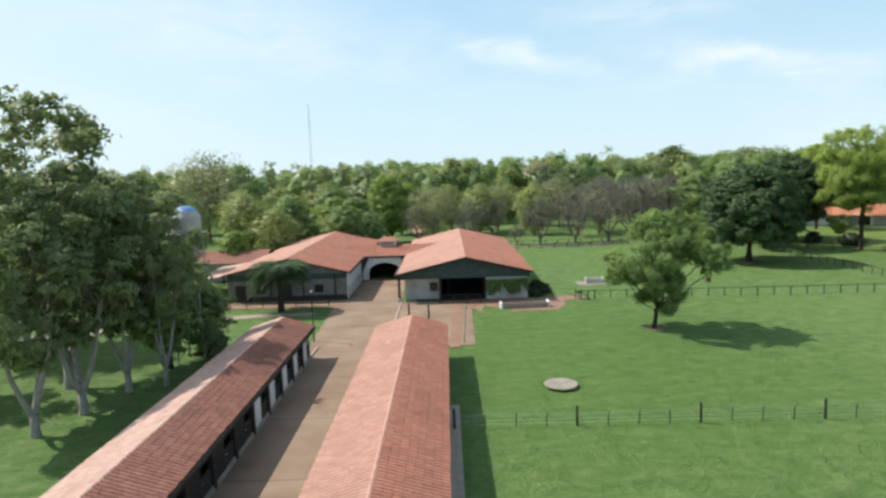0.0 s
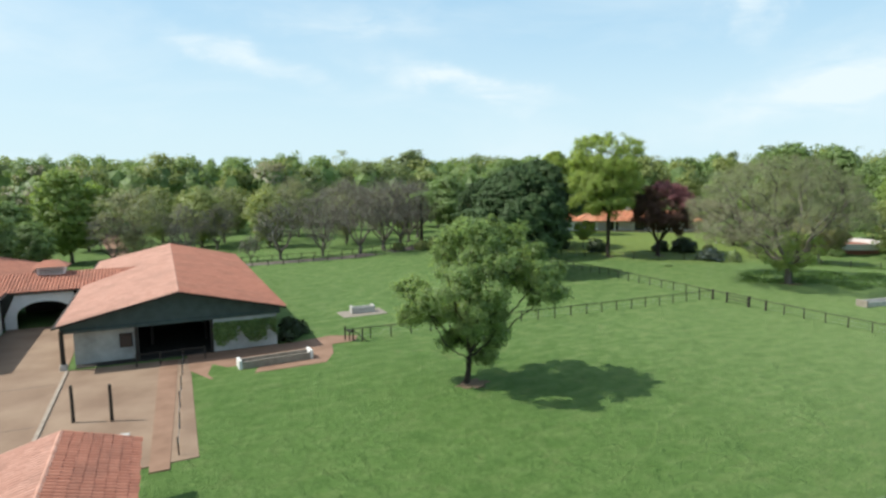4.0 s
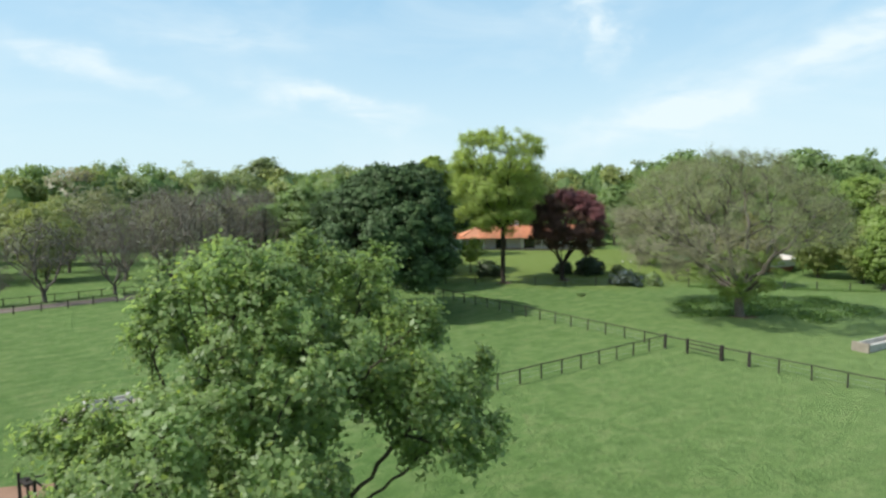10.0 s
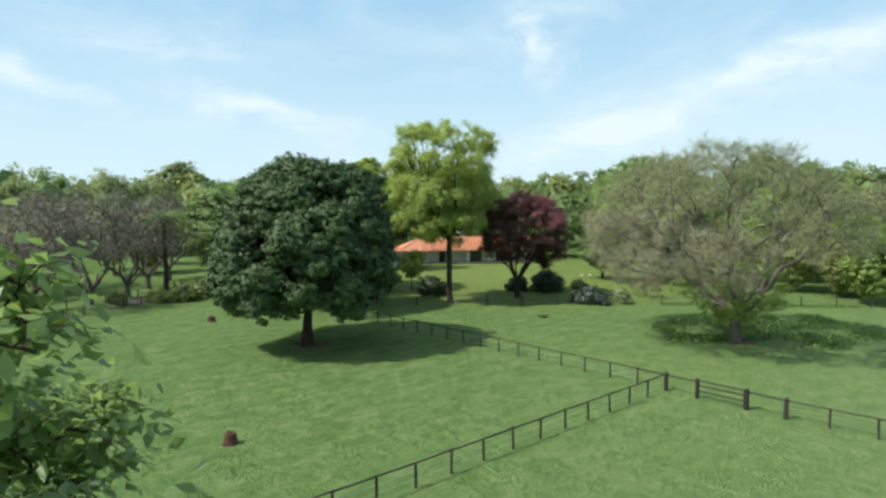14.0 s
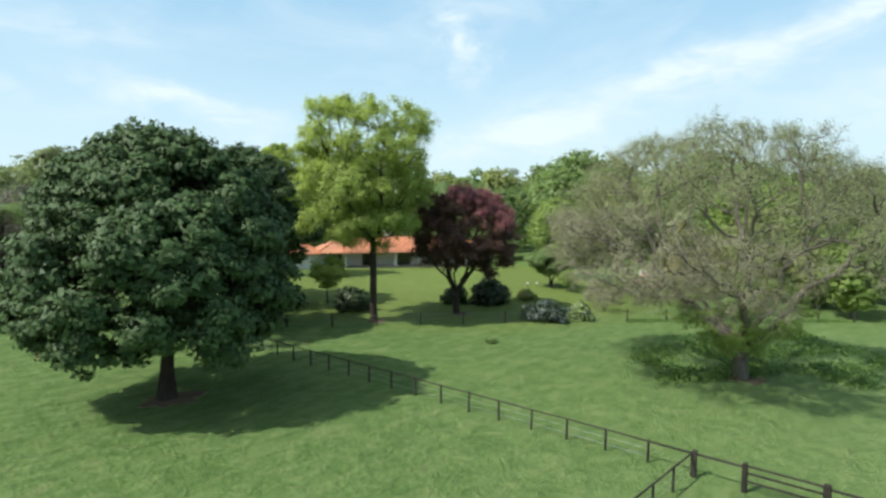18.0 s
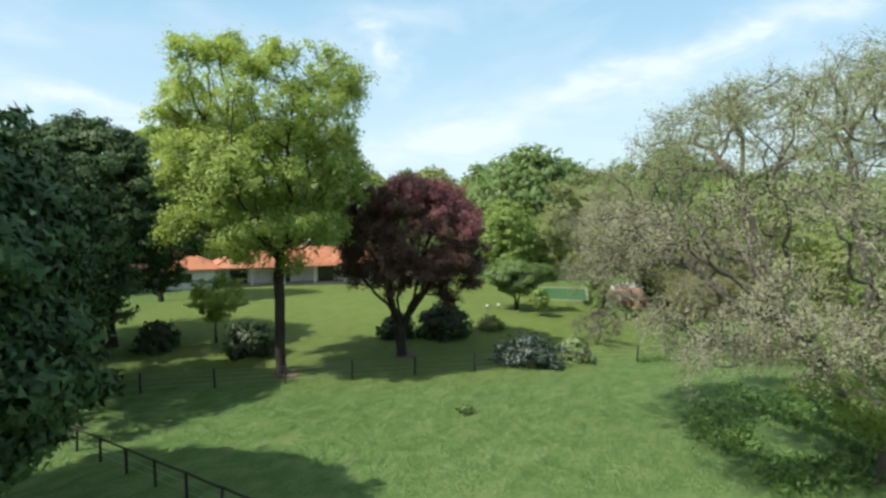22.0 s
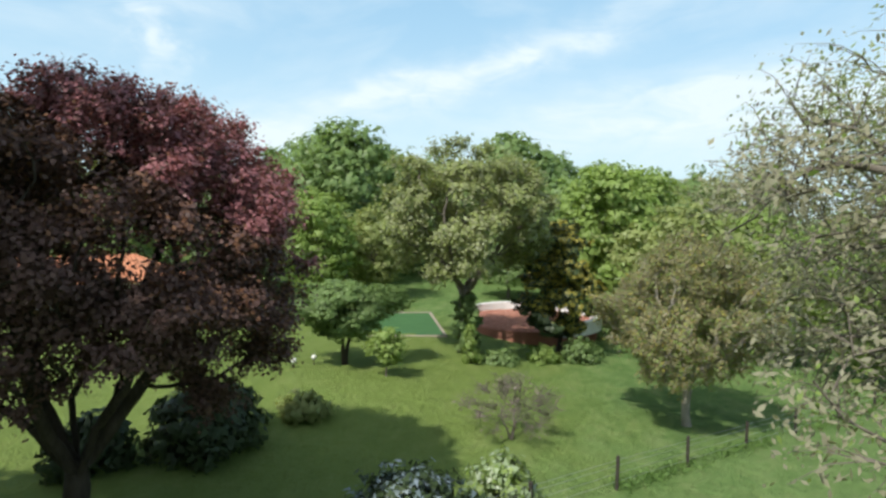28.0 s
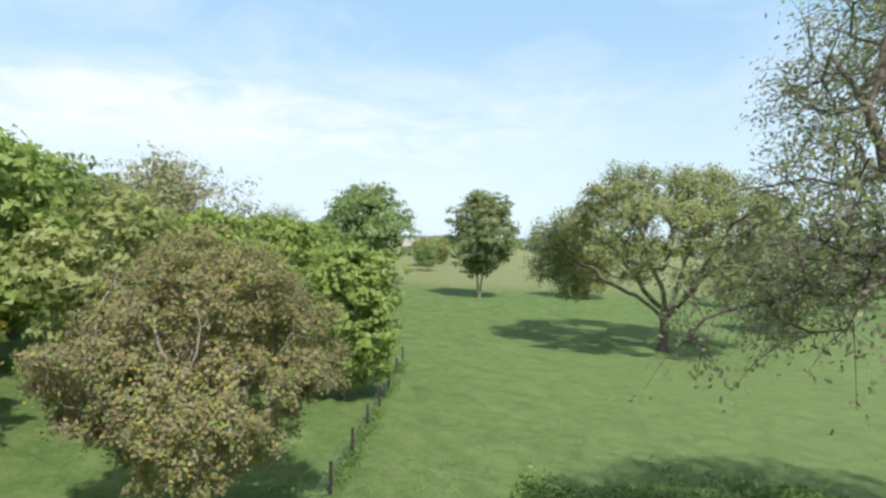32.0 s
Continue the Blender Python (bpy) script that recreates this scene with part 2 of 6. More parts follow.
def grass_mat():
    m, nt, b = mat("pasture_grass", 0.85, 0, 0.15)
    wide = tex(nt, "ShaderNodeTexNoise", 0.035, 4)
    mid = tex(nt, "ShaderNodeTexNoise", 0.20, 5, 0.6, stretch=(1.0, 1.7, 1.0))
    tuft = tex(nt, "ShaderNodeTexNoise", 0.95, 6, 0.68, distortion=0.8)
    fine = tex(nt, "ShaderNodeTexNoise", 7.0, 4, 0.7)
    c = ramp(nt, wide, [(0.35, (0.103, 0.183, 0.046)), (0.62, (0.140, 0.224, 0.068))])
    c = mix(nt, 0.55, c, ramp(nt, mid, [(0.38, (0.062, 0.138, 0.028)), (0.52, (0.118, 0.208, 0.057)), (0.66, (0.182, 0.250, 0.098))]))
    c = mix(nt, 0.55, c, ramp(nt, tuft, [(0.36, (0.040, 0.096, 0.020)), (0.48, (0.110, 0.202, 0.052)), (0.64, (0.215, 0.284, 0.118))]))
    c = mix(nt, 0.4, c, ramp(nt, fine, [(0.36, (0.036, 0.074, 0.014)), (0.62, (0.225, 0.300, 0.100))]))
    sward = tex(nt, "ShaderNodeTexNoise", 0.5, 5, 0.62, stretch=(1.0, 2.0, 1.0), distortion=0.6)
    c = mix(nt, 0.42, c, ramp(nt, sward, [(0.36, (0.066, 0.140, 0.032)), (0.50, (0.128, 0.216, 0.060)), (0.64, (0.235, 0.292, 0.110))]))
    # scattered weeds: darker broad-leaved patches, and a few worn straw-coloured ones
    weed = tex(nt, "ShaderNodeTexNoise", 0.42, 6, 0.7, distortion=1.2)
    c = mix(nt, ramp(nt, weed, [(0.57, (0, 0, 0)), (0.68, (0.6, 0.6, 0.6))]), c, (0.060, 0.118, 0.024))
    c = mix(nt, ramp(nt, weed, [(0.30, (0.45, 0.45, 0.45)), (0.40, (0, 0, 0))]), c, (0.25, 0.25, 0.115))
    # the mown garden lawn beyond the fence is yellower
    tc = nt.nodes.new("ShaderNodeTexCoord")
    ds = nt.nodes.new("ShaderNodeVectorMath")
    ds.operation = "DISTANCE"
    nt.links.new(tc.outputs["Object"], ds.inputs[0])
    ds.inputs[1].default_value = (101, 122, 0)
    dn = nt.nodes.new("ShaderNodeMath")
    dn.operation = "MULTIPLY_ADD"
    nt.links.new(mid, dn.inputs[0])
    dn.inputs[1].default_value = 12.0
    nt.links.new(ds.outputs["Value"], dn.inputs[2])
    lawn = nt.nodes.new("ShaderNodeMapRange")
    lawn.inputs["From Min"].default_value = 30.0
    lawn.inputs["From Max"].default_value = 38.0
    lawn.inputs["To Min"].default_value = 0.55
    lawn.inputs["To Max"].default_value = 0.0
    nt.links.new(dn.outputs[0], lawn.inputs["Value"])
    c = mix(nt, lawn.outputs[0], c, (0.185, 0.225, 0.045))
    # deeper green by the stables, and a paler stretch of grass further east
    for centre, reach, tone, share in (((14, 52, 0), 26.0, (0.085, 0.168, 0.032), 0.42), ((84, 42, 0), 50.0, (0.190, 0.270, 0.096), 0.6)):
        dd = nt.nodes.new("ShaderNodeVectorMath")
        dd.operation = "DISTANCE"
        nt.links.new(tc.outputs["Object"], dd.inputs[0])
        dd.inputs[1].default_value = centre
        fall = nt.nodes.new("ShaderNodeMapRange")
        fall.interpolation_type = "SMOOTHSTEP"
        fall.inputs["From Min"].default_value = reach * 0.35
        fall.inputs["From Max"].default_value = reach * 1.3
        fall.inputs["To Min"].default_value = share
        fall.inputs["To Max"].default_value = 0.0
        nt.links.new(dd.outputs["Value"], fall.inputs["Value"])
        c = mix(nt, fall.outputs[0], c, mix(nt, tuft, tuple(v * 0.6 for v in tone), tuple(v * 1.4 for v in tone)))
    # dry paler grass on the open plain to the east
    far = nt.nodes.new("ShaderNodeVectorMath")
    far.operation = "DISTANCE"
    nt.links.new(tc.outputs["Object"], far.inputs[0])
    far.inputs[1].default_value = (330, -120, 0)
    dry = nt.nodes.new("ShaderNodeMapRange")
    dry.inputs["From Min"].default_value = 210.0
    dry.inputs["From Max"].default_value = 235.0
    dry.inputs["To Min"].default_value = 0.75
    dry.inputs["To Max"].default_value = 0.0
    fn = nt.nodes.new("ShaderNodeMath")
    fn.operation = "MULTIPLY_ADD"
    nt.links.new(mid, fn.inputs[0])
    fn.inputs[1].default_value = 30.0
    nt.links.new(far.outputs["Value"], fn.inputs[2])
    nt.links.new(fn.outputs[0], dry.inputs["Value"])
    c = mix(nt, dry.outputs[0], c, (0.235, 0.250, 0.115))
    nt.links.new(c, b.inputs["Base Color"])
    mx = nt.nodes.new("ShaderNodeMath")
    mx.operation = "MULTIPLY_ADD"
    nt.links.new(tuft, mx.inputs[0])
    mx.inputs[1].default_value = 2.2
    nt.links.new(fine, mx.inputs[2])
    bump(nt, b, mx.outputs[0], 0.9, 0.2)
    return m


def leaf_mat(name, dark, mid, light, trans=0.35, rough=0.45, spec=0.35, autumn=None):
    m, nt, b = mat(name, rough, 0, spec)
    geo = nt.nodes.new("ShaderNodeNewGeometry")
    c = ramp(nt, geo.outputs["Random Per Island"], [(0.0, dark), (0.55, mid), (1.0, light)])
    if autumn:
        r2 = nt.nodes.new("ShaderNodeMath")
        r2.operation = "GREATER_THAN"
        r2.inputs[1].default_value = autumn[1]
        nt.links.new(geo.outputs["Random Per Island"], r2.inputs[0])
        c = mix(nt, r2.outputs[0], c, autumn[0])
    clump = tex(nt, "ShaderNodeTexNoise", 0.8, 3)
    c = mix(nt, 0.62, c, ramp(nt, clump, [(0.32, tuple(v * 0.70 for v in mid)), (0.68, tuple(min(1, v * 1.3) for v in mid))]), "MIX")
    nt.links.new(c, b.inputs["Base Color"])
    tr = nt.nodes.new("ShaderNodeBsdfTranslucent")
    tc = mix(nt, 1.0, c, (1.0, 1.0, 0.70), "MULTIPLY")
    nt.links.new(tc, tr.inputs[0])
    ms = nt.nodes.new("ShaderNodeMixShader")
    ms.inputs[0].default_value = trans
    nt.links.new(b.outputs[0], ms.inputs[1])
    nt.links.new(tr.outputs[0], ms.inputs[2])
    nt.links.new(ms.outputs[0], nt.nodes["Material Output"].inputs[0])
    return m


def bark_mat(name, dark, light, rough=0.9):
    m, nt, b = mat(name, rough, 0, 0.2)
    st = tex(nt, "ShaderNodeTexNoise", 5.0, 6, 0.65, stretch=(1.6, 1.6, 0.35))
    pt_ = tex(nt, "ShaderNodeTexNoise", 0.9, 4)
    c = mix(nt, 0.4, ramp(nt, st, [(0.3, dark), (0.7, light)]), ramp(nt, pt_, [(0.35, dark), (0.7, light)]))
    nt.links.new(c, b.inputs["Base Color"])
    bump(nt, b, st, 0.6, 0.04)
    return m


def tile_mat(name, tones, lichen):
    """Fired clay roof: each tile its own tone, with soot and lichen over it."""
    m, nt, b = mat(name, 0.85, 0, 0.2)
    oi = nt.nodes.new("ShaderNodeObjectInfo")
    geo = nt.nodes.new("ShaderNodeNewGeometry")
    ad = nt.nodes.new("ShaderNodeMath")
    ad.operation = "ADD"
    nt.links.new(oi.outputs["Random"], ad.inputs[0])
    nt.links.new(geo.outputs["Random Per Island"], ad.inputs[1])
    fr = nt.nodes.new("ShaderNodeMath")
    fr.operation = "FRACT"
    nt.links.new(ad.outputs[0], fr.inputs[0])
    c = ramp(nt, fr.outputs[0], tones)
    big = tex(nt, "ShaderNodeTexNoise", 0.35, 6, 0.62)
    c = mix(nt, ramp(nt, big, [(0.46, (0, 0, 0)), (0.70, (0.7, 0.7, 0.7))]), c, lichen)
    band = tex(nt, "ShaderNodeTexNoise", 1.1, 5, 0.65, stretch=(0.5, 1.8, 0.5))
    c = mix(nt, ramp(nt, band, [(0.56, (0, 0, 0)), (0.74, (0.35, 0.35, 0.35))]), c, tuple(v * 0.6 for v in lichen))
    small = tex(nt, "ShaderNodeTexNoise", 7.0, 4)
    c = mix(nt, 0.2, c, ramp(nt, small, [(0.3, tuple(v * 0.5 for v in tones[0][1])), (0.7, tones[-1][1])]))
    nt.links.new(c, b.inputs["Base Color"])
    bump(nt, b, small, 0.3, 0.02)
    return m


GRASS = grass_mat()
M = {
    "bark": bark_mat("grey_bark", (0.060, 0.050, 0.040), (0.235, 0.208, 0.172)),
    "bark_dark": bark_mat("dark_bark", (0.022, 0.018, 0.014), (0.075, 0.060, 0.046)),
    "stump_wood": bark_mat("rotting_stump", (0.035, 0.018, 0.012), (0.13, 0.068, 0.045)),
    "bark_pale": bark_mat("pale_bark", (0.15, 0.135, 0.11), (0.46, 0.42, 0.36)),
    "leaf_mid": leaf_mat("mid_green_leaves", (0.110, 0.174, 0.056), (0.215, 0.311, 0.110), (0.389, 0.490, 0.201), 0.48),
    "leaf_glossy": leaf_mat("glossy_green_leaves", (0.150, 0.228, 0.078), (0.275, 0.385, 0.145), (0.49, 0.60, 0.28), 0.62, 0.42, 0.42),
    "leaf_gold": leaf_mat("golden_new_leaves", (0.24, 0.22, 0.04), (0.40, 0.35, 0.07), (0.55, 0.47, 0.13), 0.4),
    "leaf_night": leaf_mat("blackish_evergreen_leaves", (0.026, 0.042, 0.016), (0.048, 0.074, 0.028), (0.085, 0.12, 0.05), 0.25),
    "leaf_fern": leaf_mat("feathery_green_leaves", (0.190, 0.235, 0.108), (0.290, 0.345, 0.160), (0.41, 0.475, 0.22), 0.5),
    "leaf_bud": leaf_mat("grey_bud_sprays", (0.17, 0.165, 0.135), (0.24, 0.235, 0.19), (0.32, 0.31, 0.25), 0.3),
    "leaf_grass": leaf_mat("long_grass_blades", (0.094, 0.175, 0.040), (0.156, 0.260, 0.068), (0.237, 0.344, 0.106), 0.4),
    "leaf_haze": leaf_mat("grey_mauve_buds", (0.235, 0.225, 0.150), (0.335, 0.320, 0.215), (0.44, 0.42, 0.285), 0.42),
    "leaf_deep": leaf_mat("deep_green_leaves", (0.026, 0.054, 0.018), (0.060, 0.104, 0.036), (0.165, 0.235, 0.095), 0.08, 0.55, 0.2),
    "leaf_lime": leaf_mat("lime_green_leaves", (0.235, 0.305, 0.065), (0.375, 0.475, 0.120), (0.53, 0.62, 0.23), 0.58),
    "leaf_bright": leaf_mat("bright_green_leaves", (0.148, 0.225, 0.052), (0.277, 0.380, 0.100), (0.438, 0.540, 0.193), 0.5),
    "leaf_plum": leaf_mat("plum_red_leaves", (0.070, 0.040, 0.034), (0.122, 0.068, 0.056), (0.215, 0.122, 0.098), 0.28, 0.6),
    "leaf_rust": leaf_mat("rust_red_leaves", (0.13, 0.060, 0.034), (0.22, 0.105, 0.058), (0.32, 0.165, 0.090), 0.35, 0.6),
    "leaf_pink": leaf_mat("magenta_blossom", (0.23, 0.088, 0.098), (0.35, 0.145, 0.155), (0.48, 0.235, 0.235), 0.35),
    "leaf_sparse": leaf_mat("thin_olive_leaves", (0.207, 0.218, 0.121), (0.310, 0.328, 0.178), (0.425, 0.448, 0.230), 0.45),
    "leaf_twig": leaf_mat("dry_seed_pods", (0.12, 0.092, 0.078), (0.18, 0.140, 0.118), (0.26, 0.205, 0.17), 0.1),
    "leaf_brown": leaf_mat("bronze_leaves", (0.175, 0.158, 0.078), (0.270, 0.245, 0.125), (0.385, 0.355, 0.185), 0.42, autumn=((0.40, 0.22, 0.06), 0.92)),
    "leaf_olive": leaf_mat("olive_leaves", (0.170, 0.209, 0.066), (0.299, 0.347, 0.122), (0.451, 0.488, 0.207), 0.46),
    "leaf_gum": leaf_mat("grey_gum_leaves", (0.126, 0.168, 0.072), (0.222, 0.278, 0.120), (0.348, 0.408, 0.186), 0.5),
    "leaf_blue": leaf_mat("pale_blue_flowers", (0.08, 0.11, 0.08), (0.17, 0.22, 0.24), (0.38, 0.44, 0.54), 0.25),
    "leaf_white": leaf_mat("white_flowers", (0.12, 0.19, 0.06), (0.32, 0.40, 0.22), (0.80, 0.82, 0.76), 0.25),
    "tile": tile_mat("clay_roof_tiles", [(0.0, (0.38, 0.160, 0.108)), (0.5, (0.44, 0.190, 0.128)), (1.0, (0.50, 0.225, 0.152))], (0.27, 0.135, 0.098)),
    # pale and cream versions of the clay tile, with sunlight in their colour
    "tile_pale": tile_mat("sunlit_roof_tiles", [(0.0, (0.48, 0.260, 0.195)), (0.5, (0.54, 0.305, 0.230)), (1.0, (0.60, 0.350, 0.27))], (0.38, 0.215, 0.162)),
    # brown for the rear wing, and for a stable slope painted as shaded
    "tile_brown": tile_mat("brown_and_shaded_tiles", [(0.0, (0.26, 0.118, 0.085)), (0.5, (0.32, 0.145, 0.105)), (1.0, (0.38, 0.18, 0.13))], (0.19, 0.105, 0.082)),
    "tile_cream": tile_mat("sunlit_cream_tiles", [(0.0, (0.56, 0.355, 0.28)), (0.5, (0.62, 0.41, 0.33)), (1.0, (0.68, 0.47, 0.39))], (0.45, 0.28, 0.22)),
    "tile_house": tile_mat("orange_roof_tiles", [(0.0, (0.42, 0.155, 0.080)), (0.5, (0.52, 0.205, 0.110)), (1.0, (0.60, 0.27, 0.155))], (0.33, 0.165, 0.10)),
    "brick": tile_mat("terrace_bricks", [(0.0, (0.30, 0.125, 0.085)), (0.5, (0.38, 0.165, 0.115)), (1.0, (0.45, 0.21, 0.15))], (0.27, 0.14, 0.10)),
    "plaster": plain("white_plaster", (0.66, 0.65, 0.62), (0.80, 0.79, 0.77), 1.2),
    "plaster_old": plain("stained_plaster", (0.30, 0.29, 0.26), (0.62, 0.61, 0.57), 0.9, per_object=0.05),
    "teal": plain("dark_green_board", (0.040, 0.062, 0.060), (0.075, 0.105, 0.100), 1.5, 0.6),
    "timber": plain("dark_creosoted_timber", (0.020, 0.017, 0.014), (0.055, 0.046, 0.038), 4.0, 0.85, per_object=0.25),
    "timber_grey": plain("weathered_grey_timber", (0.09, 0.08, 0.068), (0.21, 0.19, 0.165), 4.0, per_object=0.2),
    "concrete": plain("pale_concrete", (0.36, 0.345, 0.32), (0.56, 0.54, 0.50), 1.3),
    "paving": plain("dusty_concrete_yard", (0.190, 0.120, 0.080), (0.34, 0.245, 0.170), 0.28, 0.9),
    "kerb": plain("stone_kerb", (0.27, 0.22, 0.175), (0.43, 0.36, 0.29), 1.5),
    "litter": plain("brown_leaf_litter", (0.10, 0.072, 0.045), (0.20, 0.145, 0.09), 1.2, 0.95),
    "soil": plain("red_soil", (0.20, 0.115, 0.074), (0.33, 0.205, 0.14), 0.6, 0.95),
    "road": plain("dark_farm_track", (0.09, 0.075, 0.062), (0.19, 0.155, 0.13), 0.3, 0.95),
    # near-black paint for the shade inside buildings, and for the barn's dark dado
    "dark": plain("interior_shade_and_dado", (0.022, 0.020, 0.018), (0.055, 0.048, 0.042), 1.0),
    "steel": plain("galvanised_steel", (0.34, 0.35, 0.36), (0.52, 0.53, 0.54), 4.0, 0.4, 0.8),
    "stone": plain("worn_brown_stone", (0.20, 0.17, 0.135), (0.36, 0.315, 0.255), 1.6),
    # grey taken darker so the west barn's shaded front is in the colour
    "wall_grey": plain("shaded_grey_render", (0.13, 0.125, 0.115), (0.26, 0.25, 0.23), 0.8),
    "tank_blue": plain("blue_tank_paint", (0.10, 0.20, 0.42), (0.16, 0.30, 0.55), 2.0, 0.5),
    "court": plain("green_court_surface", (0.040, 0.105, 0.032), (0.065, 0.150, 0.050), 0.6, 0.7),
}


def glass_mat():
    m, nt, b = mat("window_glass", 0.06, 0, 0.6)
    b.inputs["Base Color"].default_value = (0.015, 0.02, 0.024, 1)
    return m


M["glass"] = glass_mat()

# ---- building tools ----
def sm(a, b, v):
    t = min(1.0, max(0.0, (v - a) / (b - a)))
    return t * t * (3 - 2 * t)


def link_mesh(name, verts, faces, material, parent=None, label="", smooth=False):
    me = bpy.data.meshes.new(name)
    me.from_pydata(verts, [], faces)
    me.materials.append(material)
    if smooth:
        me.shade_smooth()
    ob = new(name, me)
    if parent:
        ob.parent = parent
    if label:
        ob["label"] = label
    return ob


def part(name, bm, material, parent=None, label=""):
    me = bpy.data.meshes.new(name)
    bm.to_mesh(me)
    bm.free()
    me.materials.append(material)
    ob = new(name, me)
    if parent:
        ob.parent = parent
    if label:
        ob["label"] = label
    return ob


def thing(name, m, label, category, group="", kind=""):
    ob = new(name)
    ob.empty_display_size = 0.3
    ob.matrix_world = m
    return tagged(ob, label, category, group, kind)


def box(bm, x0, y0, z0, x1, y1, z1, bevel=0.0):
    r = bmesh.ops.create_cube(bm, size=1.0, matrix=Matrix.LocRotScale(((x0 + x1) / 2, (y0 + y1) / 2, (z0 + z1) / 2), None, (x1 - x0, y1 - y0, z1 - z0)))
    if bevel:
        es = list({e for v in r["verts"] for e in v.link_edges})
        bmesh.ops.bevel(bm, geom=es, offset=bevel, segments=1, affect="EDGES")
    return bm


def boxed(name, dims, material, parent=None, bevel=0.0, label=""):
    return part(name, box(bmesh.new(), *dims, bevel), material, parent, label)


def tube(verts, faces, pts, radii, sides=6, cap=True):
    """Adds a tapered round tube along pts to a pair of lists."""
    base = len(verts)
    n = len(pts)
    for i, p in enumerate(pts):
        a = pts[max(0, i - 1)]
        b = pts[min(n - 1, i + 1)]
        d = (Vector(b) - Vector(a)).normalized()
        side = d.cross(Vector((0.31, 0.2, 1.0) if abs(d.z) < 0.9 else (1, 0.1, 0))).normalized()
        up = side.cross(d)
        for k in range(sides):
            w = 2 * math.pi * k / sides
            verts.append(tuple(Vector(p) + (side * math.cos(w) + up * math.sin(w)) * radii[i]))
    for i in range(n - 1):
        for k in range(sides):
            k2 = (k + 1) % sides
            faces.append((base + i * sides + k, base + i * sides + k2, base + (i + 1) * sides + k2, base + (i + 1) * sides + k))
    if cap:
        faces.append(tuple(base + (n - 1) * sides + k for k in range(sides)))


def leaves_mesh(name, centres, normals, size, material, rng, aspect=1.7, spread=0.55, vary=0.35, quads=False, soft=0.8):
    """One mesh of many small leaf blades, three-cornered, or four-cornered and bent along the rib."""
    n = len(centres)
    r = rng.normal(size=(n, 3)) * spread + normals
    r /= np.linalg.norm(r, axis=1, keepdims=True) + 1e-9
    t = np.cross(r, rng.normal(size=(n, 3)))
    t /= np.linalg.norm(t, axis=1, keepdims=True) + 1e-9
    b = np.cross(t, r)
    # soft shading: every blade takes most of its shading from the clump that it grows on
    out = normals / (np.linalg.norm(normals, axis=1, keepdims=True) + 1e-9)
    turned = (r * out).sum(1, keepdims=True) < 0
    b = np.where(turned, -b, b)
    shade = out * soft + np.where(turned, -r, r) * (1.2 - soft)
    shade /= np.linalg.norm(shade, axis=1, keepdims=True) + 1e-9
    s = size * (1 + vary * rng.uniform(-1, 1, size=(n, 1)))
    w, l = s * 0.5, s * 0.5 * aspect
    k = 4 if quads else 3
    if quads:
        co = np.stack([centres - t * l, centres + b * w - r * s * 0.12, centres + t * l, centres - b * w - r * s * 0.12], 1).reshape(-1, 3)
    else:
        co = np.stack([centres - t * l * 0.8 + b * w, centres + t * l * 1.1, centres - t * l * 0.8 - b * w], 1).reshape(-1, 3)
    me = bpy.data.meshes.new(name)
    me.vertices.add(k * n)
    me.vertices.foreach_set("co", co.astype(np.float32).ravel())
    me.loops.add(k * n)
    me.loops.foreach_set("vertex_index", np.arange(k * n, dtype=np.int32))
    me.polygons.add(n)
    me.polygons.foreach_set("loop_start", np.arange(0, k * n, k, dtype=np.int32))
    me.update(calc_edges=True)
    me.validate()
    at = me.attributes.new("custom_normal", "FLOAT_VECTOR", "POINT")
    at.data.foreach_set("vector", np.repeat(shade, k, axis=0).astype(np.float32).ravel())
    me.materials.append(material)
    return me


def bent(a, b, rng, k, amp, lift=0.0):
    """A crooked way from a to b in k steps."""
    a, b = np.array(a, float), np.array(b, float)
    ln = np.linalg.norm(b - a)
    w1, w2 = rng.normal(size=3) * amp * ln, rng.normal(size=3) * amp * 0.6 * ln
    out = []
    for i in range(k + 1):
        u = i / k
        out.append(tuple(a + (b - a) * u + w1 * math.sin(math.pi * u) + w2 * math.sin(2 * math.pi * u) + np.array([0, 0, lift * ln * math.sin(math.pi * u)])))
    return out

# ---- ground ----
def ground_z(x, y):
    """Height of the land: a nearly level pasture with a slight fall to the east."""
    z = -0.45 * sm(84, 112, x) * sm(112, 84, y) - 0.35 * sm(100, 125, x)
    z += 0.30 * sm(60, 90, x) * sm(100, 140, y)
    z += 0.70 * sm(92, 104, x) * sm(96, 107, y) * sm(140, 122, y)      # a low swell of the lawn
    return z


